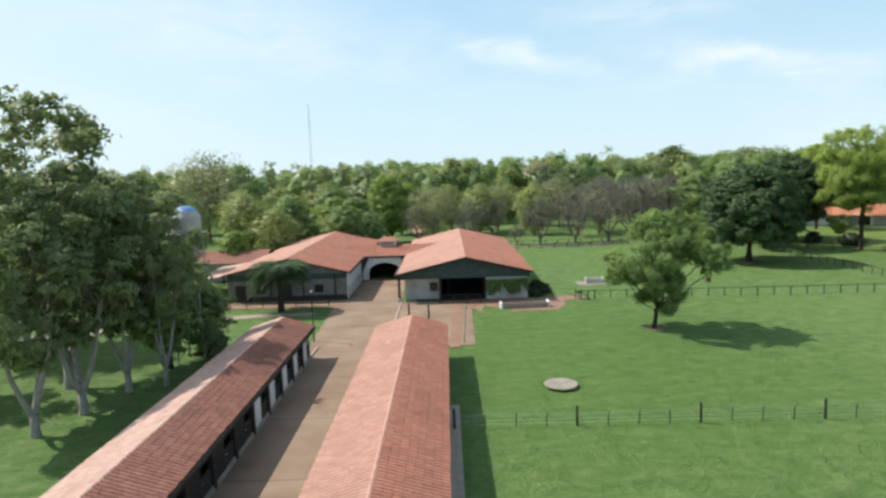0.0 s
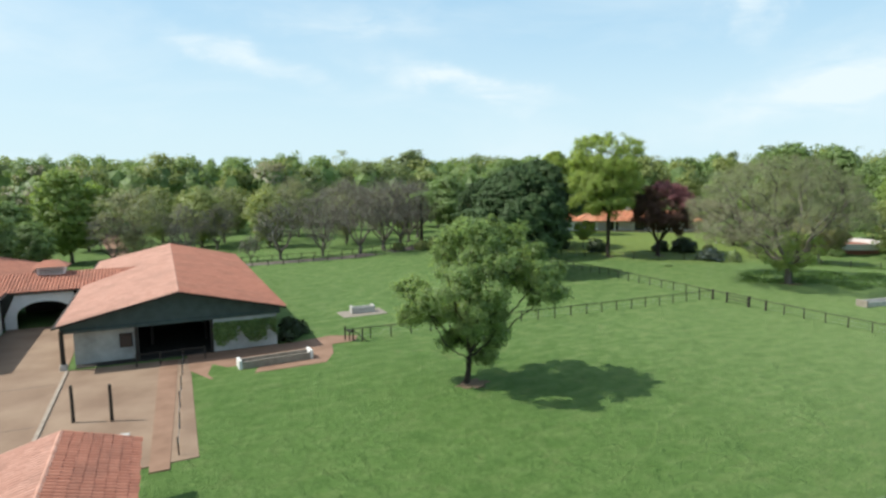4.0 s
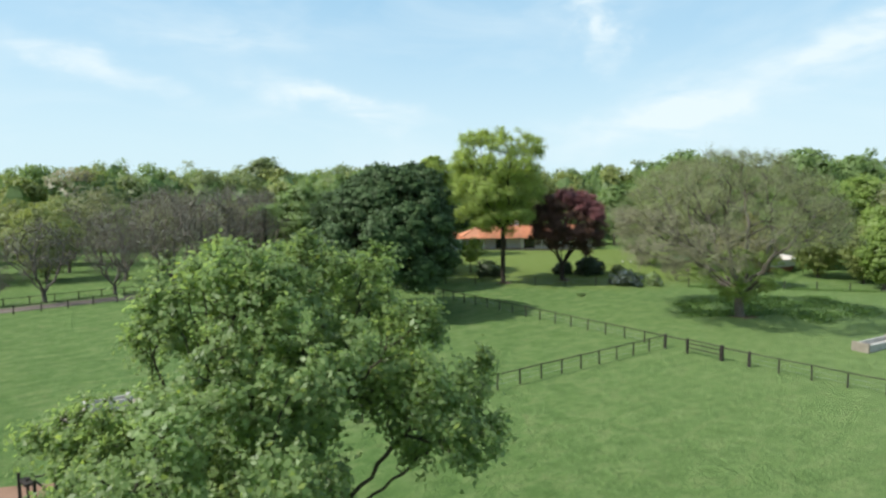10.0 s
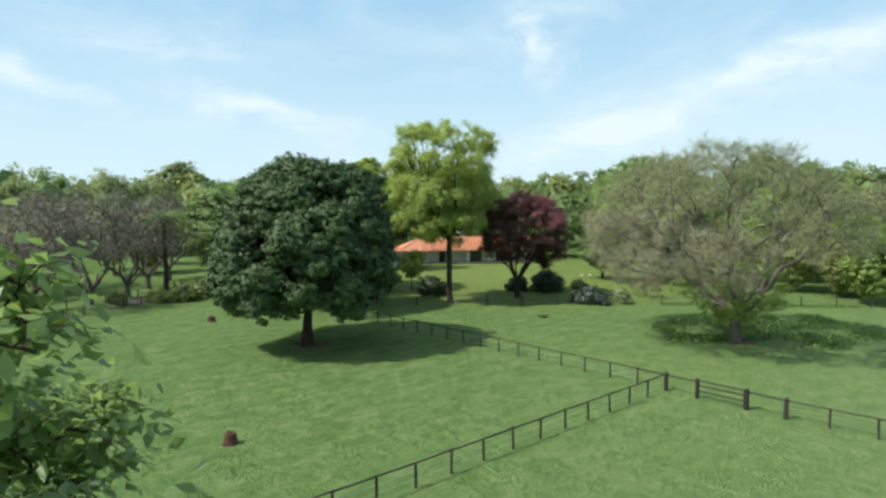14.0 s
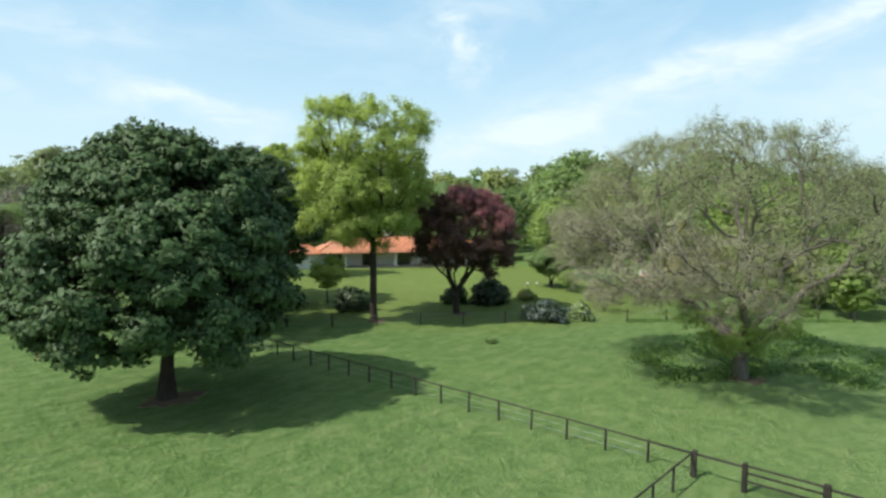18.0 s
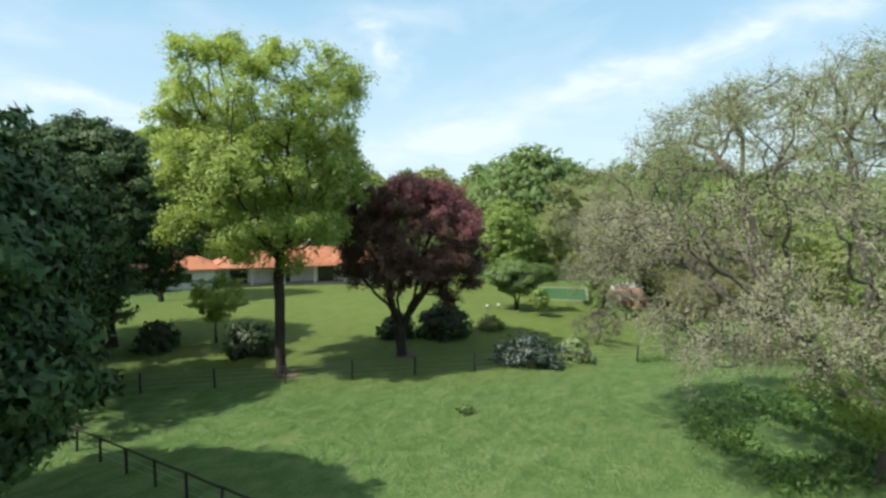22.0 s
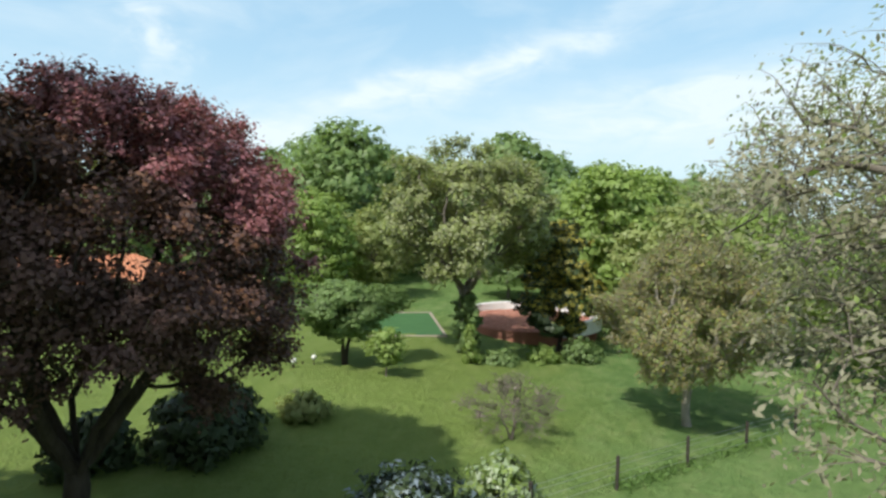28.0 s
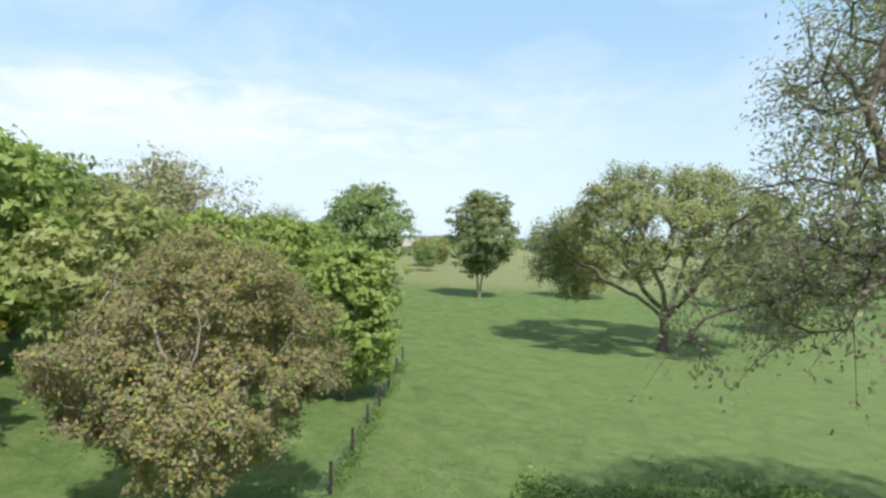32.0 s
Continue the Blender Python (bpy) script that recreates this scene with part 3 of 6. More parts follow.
def make_ground():
    xs = [-3000, -1200, -500, -220] + [-120 + 2.5 * i for i in range(129)] + [260, 330, 450, 700, 1300, 3000]
    ys = [-3000, -1200, -500, -220, -120, -70] + [-40 + 2.5 * i for i in range(101)] + [225, 260, 330, 450, 700, 1300, 3000]
    verts, faces = [], []
    for y in ys:
        for x in xs:
            near = 1.0 if -120 < x < 200 and -40 < y < 210 else 0.0
            z = ground_z(min(max(x, -120), 200), min(max(y, -40), 210))
            rough = 0.07 * noise.noise((x * 0.11, y * 0.11, 3.1)) + 0.04 * noise.noise((x * 0.35, y * 0.35, 7.7))
            if -40 < x < 4 and y < 112:
                rough = min(rough, 0) - 0.03
            verts.append((x, y, z + rough * near))
    w = len(xs)
    for j in range(len(ys) - 1):
        for i in range(w - 1):
            faces.append((j * w + i, j * w + i + 1, (j + 1) * w + i + 1, (j + 1) * w + i))
    ob = link_mesh("ground", verts, faces, GRASS, smooth=True)
    tagged(ob, "open green pasture of short uneven grass", "ground", kind="structure")


make_ground()


def slab(name, pts, z, thick, material, label, category="pavement"):
    """A flat paved or bare patch with a real edge, from its outline."""
    bm = bmesh.new()
    top = [bm.verts.new((x, y, z)) for x, y in pts]
    low = [bm.verts.new((x, y, z - thick)) for x, y in pts]
    bm.faces.new(top)
    n = len(pts)
    for i in range(n):
        bm.faces.new((top[i], low[i], low[(i + 1) % n], top[(i + 1) % n]))
    bmesh.ops.recalc_face_normals(bm, faces=bm.faces)
    return tagged(part(name, bm, material), label, category, kind="structure")


def ragged(cx, cy, rx, ry, n, wob, seed, turn=0.0):
    rng = random.Random(seed)
    out = []
    for i in range(n):
        a = 2 * math.pi * i / n
        k = 1 + wob * rng.uniform(-1, 1)
        x, y = rx * k * math.cos(a), ry * k * math.sin(a)
        out.append((cx + x * math.cos(turn) - y * math.sin(turn), cy + x * math.sin(turn) + y * math.cos(turn)))
    return out

# ---- trees ----
PROFILE = {
    "round": lambda u: math.sqrt(max(0.0, 1 - (2 * u - 1) ** 2)),
    "dome": lambda u: math.sqrt(max(0.0, 1 - max(0.0, (u - 0.28) / 0.72) ** 2)) * (0.86 + 0.14 * min(1, u / 0.2)),
    "umbrella": lambda u: (0.35 + 0.65 * min(1, u / 0.55)) * math.sqrt(max(0.0, 1 - max(0.0, (u - 0.55) / 0.45) ** 2)),
    "egg": lambda u: math.sin(math.pi * min(1, 0.14 + 0.86 * u) ** 0.8) ** 0.7,
    "column": lambda u: 0.75 + 0.25 * math.sin(math.pi * u) if u < 0.9 else 0.6,
}


def tree_parts(h, base, rad, style, n_blob, n_leaf, size, seed, trunk_r, lean=(0.0, 0.0), blob_r=None, flat=0.62, shell=0.72,
               forks=1, twigs=0, spread=0.55, limb_from=0.45, hollow=0.0, skew=(0.0, 0.0), bole=0.0, inner=0.14, sprigs=16, uneven=0.10, limbs=11, shift=(0.0, 0.0)):
    """Wood (verts, faces) and leaf places (centres, outward ways) of one tree standing at the origin."""
    rng = np.random.default_rng(seed)
    prof = PROFILE[style]
    blob_r = blob_r or rad * 1.5 / math.sqrt(n_blob) + 0.15 * rad
    mid = base + 0.5 * (h - base)
    blobs = []
    for i in range(n_blob):
        u = (i + rng.uniform(0.1, 0.9)) / n_blob
        u = hollow + (1 - hollow) * u
        z = base + u * (h - base - blob_r * flat * 0.6)
        a = i * 2.399963 + rng.uniform(-0.5, 0.5)
        lobe = 1 + uneven * (math.sin(2 * a + seed) + 0.8 * math.sin(3 * a + 1.7 * seed + 5 * u))
        r = max(0.0, rad * prof(u) * lobe - blob_r * 0.55) * (shell + (1 - shell) * rng.uniform(0, 1)) * rng.uniform(0.86, 1.04)
        if rng.uniform() < inner:
            r *= rng.uniform(0.1, 0.65)
        blobs.append(np.array([r * math.cos(a) + skew[0] * u + shift[0], r * math.sin(a) + skew[1] * u + shift[1], z]))
    blobs = np.array(blobs)
    # wood
    verts, faces = [], []
    top = base + 0.45 * (h - base)
    stems = []
    if bole:
        tube(verts, faces, [(0, 0, -0.15), (0.03, 0, bole * 0.4), (0, 0, bole * 1.08)], [trunk_r * 1.35, trunk_r * 1.02, trunk_r * 0.95], 9)
    for f in range(forks):
        off = 0.0 if forks == 1 else 2 * math.pi * f / forks + rng.uniform(-0.3, 0.3)
        out = 0.0 if forks == 1 else (0.45 if bole else 0.22) * rad
        pts, rr = [], []
        for k in range(7):
            u = k / 6
            wob = 0.05 * rad * math.sin(2.7 * u * 3 + seed + f)
            pts.append((lean[0] * u + math.cos(off) * out * u ** 0.8 + wob * u, lean[1] * u + math.sin(off) * out * u ** 0.8 - wob * u * 0.7, (bole * 0.9 + u * (top - bole * 0.9)) if bole else u * top - (0.15 if k == 0 else 0)))
            rr.append(trunk_r * (1.35 if k == 0 and not bole else 1) * (1 - 0.86 * u) * (0.78 if forks > 1 else 1))
        tube(verts, faces, pts, rr, 9)
        stems.append(pts)
    n_limb = max(4, min(limbs, n_blob // 4))
    ang = np.arctan2(blobs[:, 1], blobs[:, 0])
    order = np.argsort(ang + 0.6 * rng.normal(size=len(ang)))
    for grp in np.array_split(order, n_limb):
        if not len(grp):
            continue
        c = blobs[grp].mean(0)
        st = stems[int(rng.integers(len(stems)))]
        k = int(np.clip(round(6 * (limb_from + (1 - limb_from) * (c[2] - base) / (h - base) * 0.9)), 2, 6))
        s = np.array(st[k])
        hub = s + (c - s) * 0.62
        hub[2] = s[2] + (c[2] - s[2]) * 0.5
        r0 = trunk_r * (0.42 if forks == 1 else 0.34) * (1 - 0.35 * k / 6)
        tube(verts, faces, bent(s, hub, rng, 4, 0.07, 0.10), [r0 * (1 - 0.115 * q) for q in range(5)], 6)
        for j in grp:
            e = blobs[j]
            way = bent(hub, e, rng, 3, 0.10, 0.06)
            mm = np.array(way[1])
            tube(verts, faces, way, [r0 * 0.42, r0 * 0.3, r0 * 0.2, r0 * 0.1], 5)
            for _ in range(twigs):
                d = rng.normal(size=3)
                d /= np.linalg.norm(d)
                d[2] = d[2] * 0.6 + 0.25
                q = e + d * blob_r * rng.uniform(0.6, 1.05)
                s2 = mm + (e - mm) * rng.uniform(0.1, 1.0)
                w = (s2 + q) / 2 + rng.normal(size=3) * 0.12 * blob_r
                tube(verts, faces, [tuple(s2), tuple(w), tuple(q)], [max(0.012, r0 * 0.14), max(0.01, r0 * 0.09), 0.005], 3, False)
    # leaves grow in sprigs set round each clump, with a thin fill between
    grow = rng.uniform(0.6, 1.3, size=n_blob)
    per = np.maximum(3, rng.multinomial(n_leaf, grow ** 2 / (grow ** 2).sum()))
    cs, ns = [], []
    for b, k, g in zip(blobs, per, grow):
        d = rng.normal(size=(sprigs, 3))
        d /= np.linalg.norm(d, axis=1, keepdims=True)
        ends = d * blob_r * g * rng.uniform(0.5, 1.12, size=(sprigs, 1))
        pick = rng.integers(sprigs, size=k)
        p = ends[pick] + rng.normal(size=(k, 3)) * blob_r * np.array([0.17, 0.17, 0.11])
        loose = rng.uniform(size=k) < 0.2
        q = rng.normal(size=(k, 3))
        q *= blob_r * g * rng.uniform(0.2, 1.0, size=(k, 1)) / np.linalg.norm(q, axis=1, keepdims=True)
        p = np.where(loose[:, None], q, p)
        d = p / (np.linalg.norm(p, axis=1, keepdims=True) + 1e-9)
        tip = (p - ends[pick]) / (0.4 * blob_r)
        p = b + p * np.array([1, 1, flat])
        away = p - np.array([0, 0, mid * 0.75])
        away /= np.linalg.norm(away, axis=1, keepdims=True) + 1e-9
        cs.append(p)
        ns.append(d * 0.6 + away * 0.4 + np.where(loose[:, None], 0.0, tip) * 0.5 + np.array([0, 0, 0.4]))
    return verts, faces, np.concatenate(cs), np.concatenate(ns), rng


def tree(name, label, x, y, h, base, rad, style, leaf, bark="bark", n_blob=40, n_leaf=9000, size=0.35, seed=1, trunk_r=0.3, category="tree", group="",
         second=None, aspect=1.7, leaf_spread=0.55, turn=0.0, quads=False, soft=0.8, **kw):
    """One tree: a trunk with limbs, and a crown of many leaf cards; second: (leaf, share, lowest height, slope of that height) for a part of the crown."""
    v, f, c, nrm, rng = tree_parts(h, base, rad, style, n_blob, n_leaf, size, seed, trunk_r, **kw)
    root = thing(name, pose(x, y, ground_z(x, y) - 0.02, 0, 0, turn), label, category, group)
    link_mesh("trunk", v, f, M[bark], root, smooth=True)
    if second:
        tilt = second[3] if len(second) > 3 else (0.0, 0.0)
        pick = (rng.uniform(size=len(c)) < second[1]) & (c[:, 2] + tilt[0] * c[:, 0] + tilt[1] * c[:, 1] > second[2])
        crown2 = new("blossom" if "pink" in second[0] or "white" in second[0] else "young_growth", leaves_mesh("leaf_tufts", c[pick], nrm[pick], size, M[second[0]], rng, aspect, leaf_spread, quads=quads, soft=soft))
        crown2.parent = root
        c, nrm = c[~pick], nrm[~pick]
    crown = new("crown", leaves_mesh("crown", c, nrm, size, M[leaf], rng, aspect, leaf_spread, quads=quads, soft=soft))
    crown.parent = root
    return root


def grow(masses, seed, fork, limbs, step=0.5, clumps=60, clump_r=1.1, points=1500, turn=0.0, rise=0.12, lean=(0.0, 0.0), limb_len=1.6, limb_rise=0.9, crook=0.22):
    """Branches grown towards scattered crown points: nodes, parents and the crown points.
    masses: (x, y, z, rx, ry, rz, share, hollow, lowest) of the crown's main leaf masses, in metres over the foot."""
    rng = np.random.default_rng(seed)
    share = np.array([m[6] for m in masses], float)
    pick = rng.choice(len(masses), size=clumps, p=share / share.sum())
    cs = []
    for k in pick:
        cx, cy, cz, rx, ry, rz, _, hollow, low = masses[k]
        for _ in range(40):
            d = rng.normal(size=3)
            d /= np.linalg.norm(d)
            q = np.array([cx, cy, cz]) + d * np.array([rx, ry, rz]) * (hollow ** 3 + (1 - hollow ** 3) * rng.uniform()) ** (1 / 3)
            if q[2] > low:
                break
        cs.append(q)
    cs = np.array(cs)
    at = cs[rng.integers(clumps, size=points)]
    d = rng.normal(size=(points, 3))
    at = at + d / np.linalg.norm(d, axis=1, keepdims=True) * clump_r * rng.uniform(0.15, 1.0, size=(points, 1)) ** 0.5 * np.array([1, 1, 0.7])
    w = math.radians(turn)
    at = np.stack([at[:, 0] * math.cos(w) - at[:, 1] * math.sin(w), at[:, 0] * math.sin(w) + at[:, 1] * math.cos(w), at[:, 2]], 1)
    # trunk, and the first limbs from its fork
    n0 = max(3, int(fork / step))
    nodes = [np.array([lean[0] * (i / n0) ** 1.4 + 0.05 * math.sin(i * 1.3 + seed), lean[1] * (i / n0) ** 1.4 + 0.05 * math.cos(i * 1.1 + seed), -0.2 + (fork + 0.2) * i / n0]) for i in range(n0 + 1)]
    par = [max(0, i - 1) for i in range(n0 + 1)]
    for q in range(limbs):
        a = q * 2 * math.pi / limbs + rng.uniform(-0.35, 0.35)
        here = n0 - (q % 2)
        p = nodes[here]
        for k in range(max(2, int(limb_len / step))):
            lift = limb_rise * rng.uniform(0.7, 1.2)
            v = np.array([math.cos(a), math.sin(a), lift]) + rng.normal(size=3) * crook
            p = p + v / np.linalg.norm(v) * step
            nodes.append(p)
            par.append(here)
            here = len(nodes) - 1
    near_d = np.full(points, 1e9)
    near_i = np.zeros(points, int)
    alive = np.ones(points, bool)
    fresh = list(range(len(nodes)))
    kill = step * 0.95
    grown = {}
    for _ in range(110):
        pos = np.array([nodes[i] for i in fresh])
        dd = np.linalg.norm(at[:, None] - pos[None], axis=2)
        j = dd.argmin(1)
        m = dd[np.arange(points), j]
        better = m < near_d
        near_d = np.where(better, m, near_d)
        near_i = np.where(better, np.array(fresh)[j], near_i)
        alive &= near_d > kill
        if not alive.any():
            break
        fresh = []
        for i in np.unique(near_i[alive]):
            who = alive & (near_i == i)
            v = at[who] - nodes[i]
            v = (v / np.linalg.norm(v, axis=1, keepdims=True)).mean(0)
            v = v / (np.linalg.norm(v) + 1e-9) + rng.normal(size=3) * crook + np.array([0, 0, rise])
            p = nodes[i] + v / np.linalg.norm(v) * step
            if grown.get(i, 0) > 5:
                alive &= ~who
                continue
            grown[i] = grown.get(i, 0) + 1
            nodes.append(p)
            par.append(int(i))
            fresh.append(len(nodes) - 1)
        if not fresh:
            break
    return np.array(nodes), par, rng


def grown_tree(name, label, x, y, masses, leaf, bark, seed, trunk_r, fork, limbs, size, per_twig=7, twigs=3, twig_len=0.55, aspect=1.7, second=None, droop=0.0,
               soft=0.6, quads=True, tip_r=0.013, power=2.3, fine=4, bunch=0.12, category="tree", group="", leaf_spread=0.6, centre=None, **kw):
    """One tree with grown limbs: trunk and limbs, fine twigs, and leaves set along the twigs.
    second: (leaf, share, lowest height, slope) for leaves of another colour in a part of the crown."""
    nodes, par, rng = grow(masses, seed, fork, limbs, **kw)
    n = len(nodes)
    kids = [[] for _ in range(n)]
    for i in range(1, n):
        kids[par[i]].append(i)
    rad, size_of = np.full(n, tip_r), np.ones(n, int)
    acc = np.zeros(n)
    for i in range(n - 1, 0, -1):
        if kids[i]:
            rad[i] = acc[i] ** (1 / power)
        acc[par[i]] += rad[i] ** power
        size_of[par[i]] += size_of[i]
    rad[0] = acc[0] ** (1 / power)
    rad = tip_r + (rad - tip_r) * (trunk_r - tip_r) / max(1e-6, rad[1] - tip_r)
    rad[0] = trunk_r * 1.4
    rad[1] = max(rad[1], trunk_r * 1.1)
    wood, tw = ([], []), ([], [])
    start = [(0, None)]
    while start:
        i, frm = start.pop()
        line = [] if frm is None else [frm]
        k = i
        while True:
            line.append(k)
            if not kids[k]:
                break
            order = sorted(kids[k], key=lambda c: -size_of[c])
            start += [(c, k) for c in order[1:]]
            k = order[0]
        if len(line) > 1:
            rr = [rad[q] for q in line]
            rr[0] = min(rr[0], rr[1] * 1.25) if frm is not None else rr[0]
            tube(*wood, [tuple(nodes[q]) for q in line], rr, 9 if rr[0] > 0.14 else 6 if rr[0] > 0.05 else 4, False)
    root = thing(name, pose(x, y, ground_z(x, y) - 0.02), label, category, group)
    link_mesh("trunk", *wood, M[bark], root, smooth=True)
    mid = np.array(centre) if centre else nodes[:, :].mean(0)
    cs, ns = [], []
    for i in range(1, n):
        if size_of[i] > fine:
            continue
        p = nodes[i]
        out = p - mid
        out /= np.linalg.norm(out) + 1e-9
        along = p - nodes[par[i]]
        along /= np.linalg.norm(along) + 1e-9
        for _ in range(twigs):
            d = along * 0.5 + out * 0.35 + rng.normal(size=3) * 0.55 + np.array([0, 0, 0.15])
            d /= np.linalg.norm(d)
            ln = twig_len * rng.uniform(0.5, 1.2)
            s = p - along * rng.uniform(0, 0.4)
            e = s + d * ln + np.array([0, 0, -droop * ln])
            m = (s + e) / 2 + np.array([0, 0, 0.12 * ln])
            tube(*tw, [tuple(s), tuple(m), tuple(e)], [tip_r * 0.7, tip_r * 0.5, tip_r * 0.25], 3, False)
            k = max(1, int(rng.poisson(per_twig)))
            u = rng.uniform(0.25, 1.05, size=(k, 1))
            q = s + (e - s) * u + np.array([0, 0, 0.2 * ln]) * u * (1 - u) + rng.normal(size=(k, 3)) * bunch
            cs.append(q)
            ns.append((q - p) / (ln + 1e-9) * 0.55 + out * 0.55 + np.array([0, 0, 0.55]) + rng.normal(size=(k, 3)) * 0.12)
    link_mesh("twig_spray", *tw, M[bark], root)
    c, nrm = np.concatenate(cs), np.concatenate(ns)
    for lf, share, low, tilt in second or ():
        pick = (rng.uniform(size=len(c)) < share) & (c[:, 2] + tilt[0] * c[:, 0] + tilt[1] * c[:, 1] > low)
        if pick.any():
            new("blossom" if "pink" in lf else "young_growth", leaves_mesh("leaf_tufts", c[pick], nrm[pick], size, M[lf], rng, aspect, leaf_spread, quads=quads, soft=soft)).parent = root
        c, nrm = c[~pick], nrm[~pick]
    new("crown", leaves_mesh("crown", c, nrm, size, M[leaf], rng, aspect, leaf_spread, quads=quads, soft=soft)).parent = root
    return root


def again(ob, x, y, scale=1.0, turn=0.0, label=""):
    o = copy_thing(ob, pose(x, y, ground_z(x, y) - 0.02, 0, 0, turn) @ Matrix.Diagonal((scale, scale, scale, 1)))
    if label:
        o["label"] = label
    return o


# the trees that the way passes
grown_tree("broadleaf_tree", "young broadleaf tree with drooping mid-green leaves on pasture", 21.7, 61.6,
           [(0.5, 0.0, 5.2, 2.4, 2.4, 3.3, 3.6, 0.25, 2.0), (1.0, 0.0, 9.4, 4.2, 4.2, 2.9, 5.0, 0.5, 6.6), (4.9, 0.2, 7.7, 1.9, 2.3, 1.7, 1.4, 0.2, 5.6), (-3.0, 0.0, 6.1, 1.9, 2.4, 1.8, 1.3, 0.2, 4.2), (0.6, 3.2, 7.6, 2.3, 1.6, 1.9, 1.3, 0.2, 4.8), (0.4, -3.6, 7.6, 2.6, 2.0, 2.1, 1.2, 0.2, 4.8)],
           "leaf_glossy", "bark_dark", 11, 0.21, 2.4, 6, 0.1, per_twig=15, twigs=4, twig_len=0.5, aspect=1.75, droop=0.35, soft=0.5, bunch=0.12, second=[("leaf_lime", 0.04, 5.0, (0, 0))],
           fine=5, step=0.36, clumps=165, clump_r=0.85, points=4400, turn=-36.6, lean=(0.2, -0.1), centre=(0.5, -0.3, 6.0))
tree("round_tree", "large round-crowned tree with dark glossy green leaves", 51.6, 102.8, 16.2, 3.7, 8.1, "dome", "leaf_deep", "bark_dark", 320, 150000, 0.20, 12, 0.50, blob_r=1.2, flat=0.72, shell=0.9, aspect=1.6, leaf_spread=0.6, uneven=0.025, sprigs=20)
grown_tree("lime_tree", "tall tree with airy lime-green spring foliage", 76.2, 111.2,
           [(-0.4, 0.4, 18.0, 6.9, 6.9, 4.7, 5.6, 0.45, 0), (-0.4, 0.5, 13.6, 7.1, 7.1, 3.0, 4.4, 0.5, 0), (-1.0, 0.8, 10.2, 5.9, 5.9, 2.4, 3.4, 0.45, 7.0)],
           "leaf_lime", "bark_dark", 13, 0.34, 8.0, 5, 0.125, per_twig=16, twigs=4, twig_len=0.75, aspect=1.6, droop=0.3, soft=0.6, bunch=0.18,
           fine=5, step=0.5, clumps=270, clump_r=1.05, points=4700, limb_rise=1.2, centre=(-0.4, 0.3, 12.0))
grown_tree("plum_tree", "domed tree with dark plum-red leaves and magenta side", 85.0, 107.8,
           [(0.4, -0.7, 8.0, 5.4, 5.4, 5.7, 8.4, 0.74, 6.5), (0.4, -0.7, 8.4, 5.1, 5.1, 5.1, 4.0, 0.5, 9.0), (0.4, -0.7, 6.1, 4.7, 4.7, 1.4, 1.4, 0.5, 5.0), (2.2, -3.6, 6.2, 1.9, 1.9, 2.2, 1.2, 0.2, 4.0), (1.6, 2.4, 6.9, 1.8, 1.8, 1.6, 0.6, 0.2, 5.2)],
           "leaf_plum", "bark_dark", 14, 0.36, 2.4, 7, 0.09, per_twig=20, twigs=4, twig_len=0.5, aspect=1.5, droop=0.1, soft=0.6, bunch=0.13, second=[("leaf_pink", 0.85, 12.2, (0.34, -0.5)), ("leaf_rust", 0.22, 9.5, (0.5, -0.6))],
           fine=5, step=0.38, clumps=450, clump_r=0.7, points=6000, limb_rise=1.5, limb_len=2.4, rise=0.05, crook=0.14, centre=(0.4, -0.7, 6.0))
spread_tree = grown_tree("spreading_tree", "wide spreading tree with grey bare twigs and thin olive foliage", 79.7, 78.0,
           [(-1.0, 1.3, 8.4, 11.4, 11.4, 8.9, 9.5, 0.86, 7.8), (-0.3, 1.5, 9.5, 9.0, 9.0, 6.5, 1.4, 0.6, 8.6), (-7.5, 4.5, 7.0, 3.2, 3.4, 1.8, 1.0, 0.2, 5.4), (-8.2, -2.0, 7.4, 2.6, 3.0, 1.6, 0.7, 0.2, 5.8), (0.0, 9.6, 9.3, 3.6, 2.2, 1.5, 0.6, 0.2, 8.2), (-0.5, 11.6, 10.6, 2.5, 1.8, 1.8, 0.55, 0.2, 8.6)],
           "leaf_haze", "bark", 15, 0.46, 2.8, 7, 0.044, per_twig=18, twigs=4, twig_len=0.85, aspect=2.4, droop=0.2, soft=0.5, bunch=0.14, second=[("leaf_fern", 0.70, 8.6, (0.22, -0.18)), ("leaf_bright", 0.10, 6.5, (0.0, 0.0))],
           fine=5, step=0.5, clumps=380, clump_r=1.2, points=6500, limb_rise=0.65, limb_len=3.4, rise=0.0, crook=0.24, tip_r=0.013, power=2.5, centre=(-0.3, 1.4, 6.0))
# its low light-green sprays round the trunk
v, f, c, nrm, rng = tree_parts(7.2, 2.0, 5.2, "umbrella", 56, 30000, 0.07, 22, 0.1, blob_r=0.9, flat=0.55, twigs=5, shell=0.75, limb_from=0.3)
link_mesh("low_branch", v, f, M["bark"], spread_tree, smooth=True)
new("low_spray", leaves_mesh("low_spray", c, nrm, 0.07, M["leaf_bright"], rng, 1.8)).parent = spread_tree
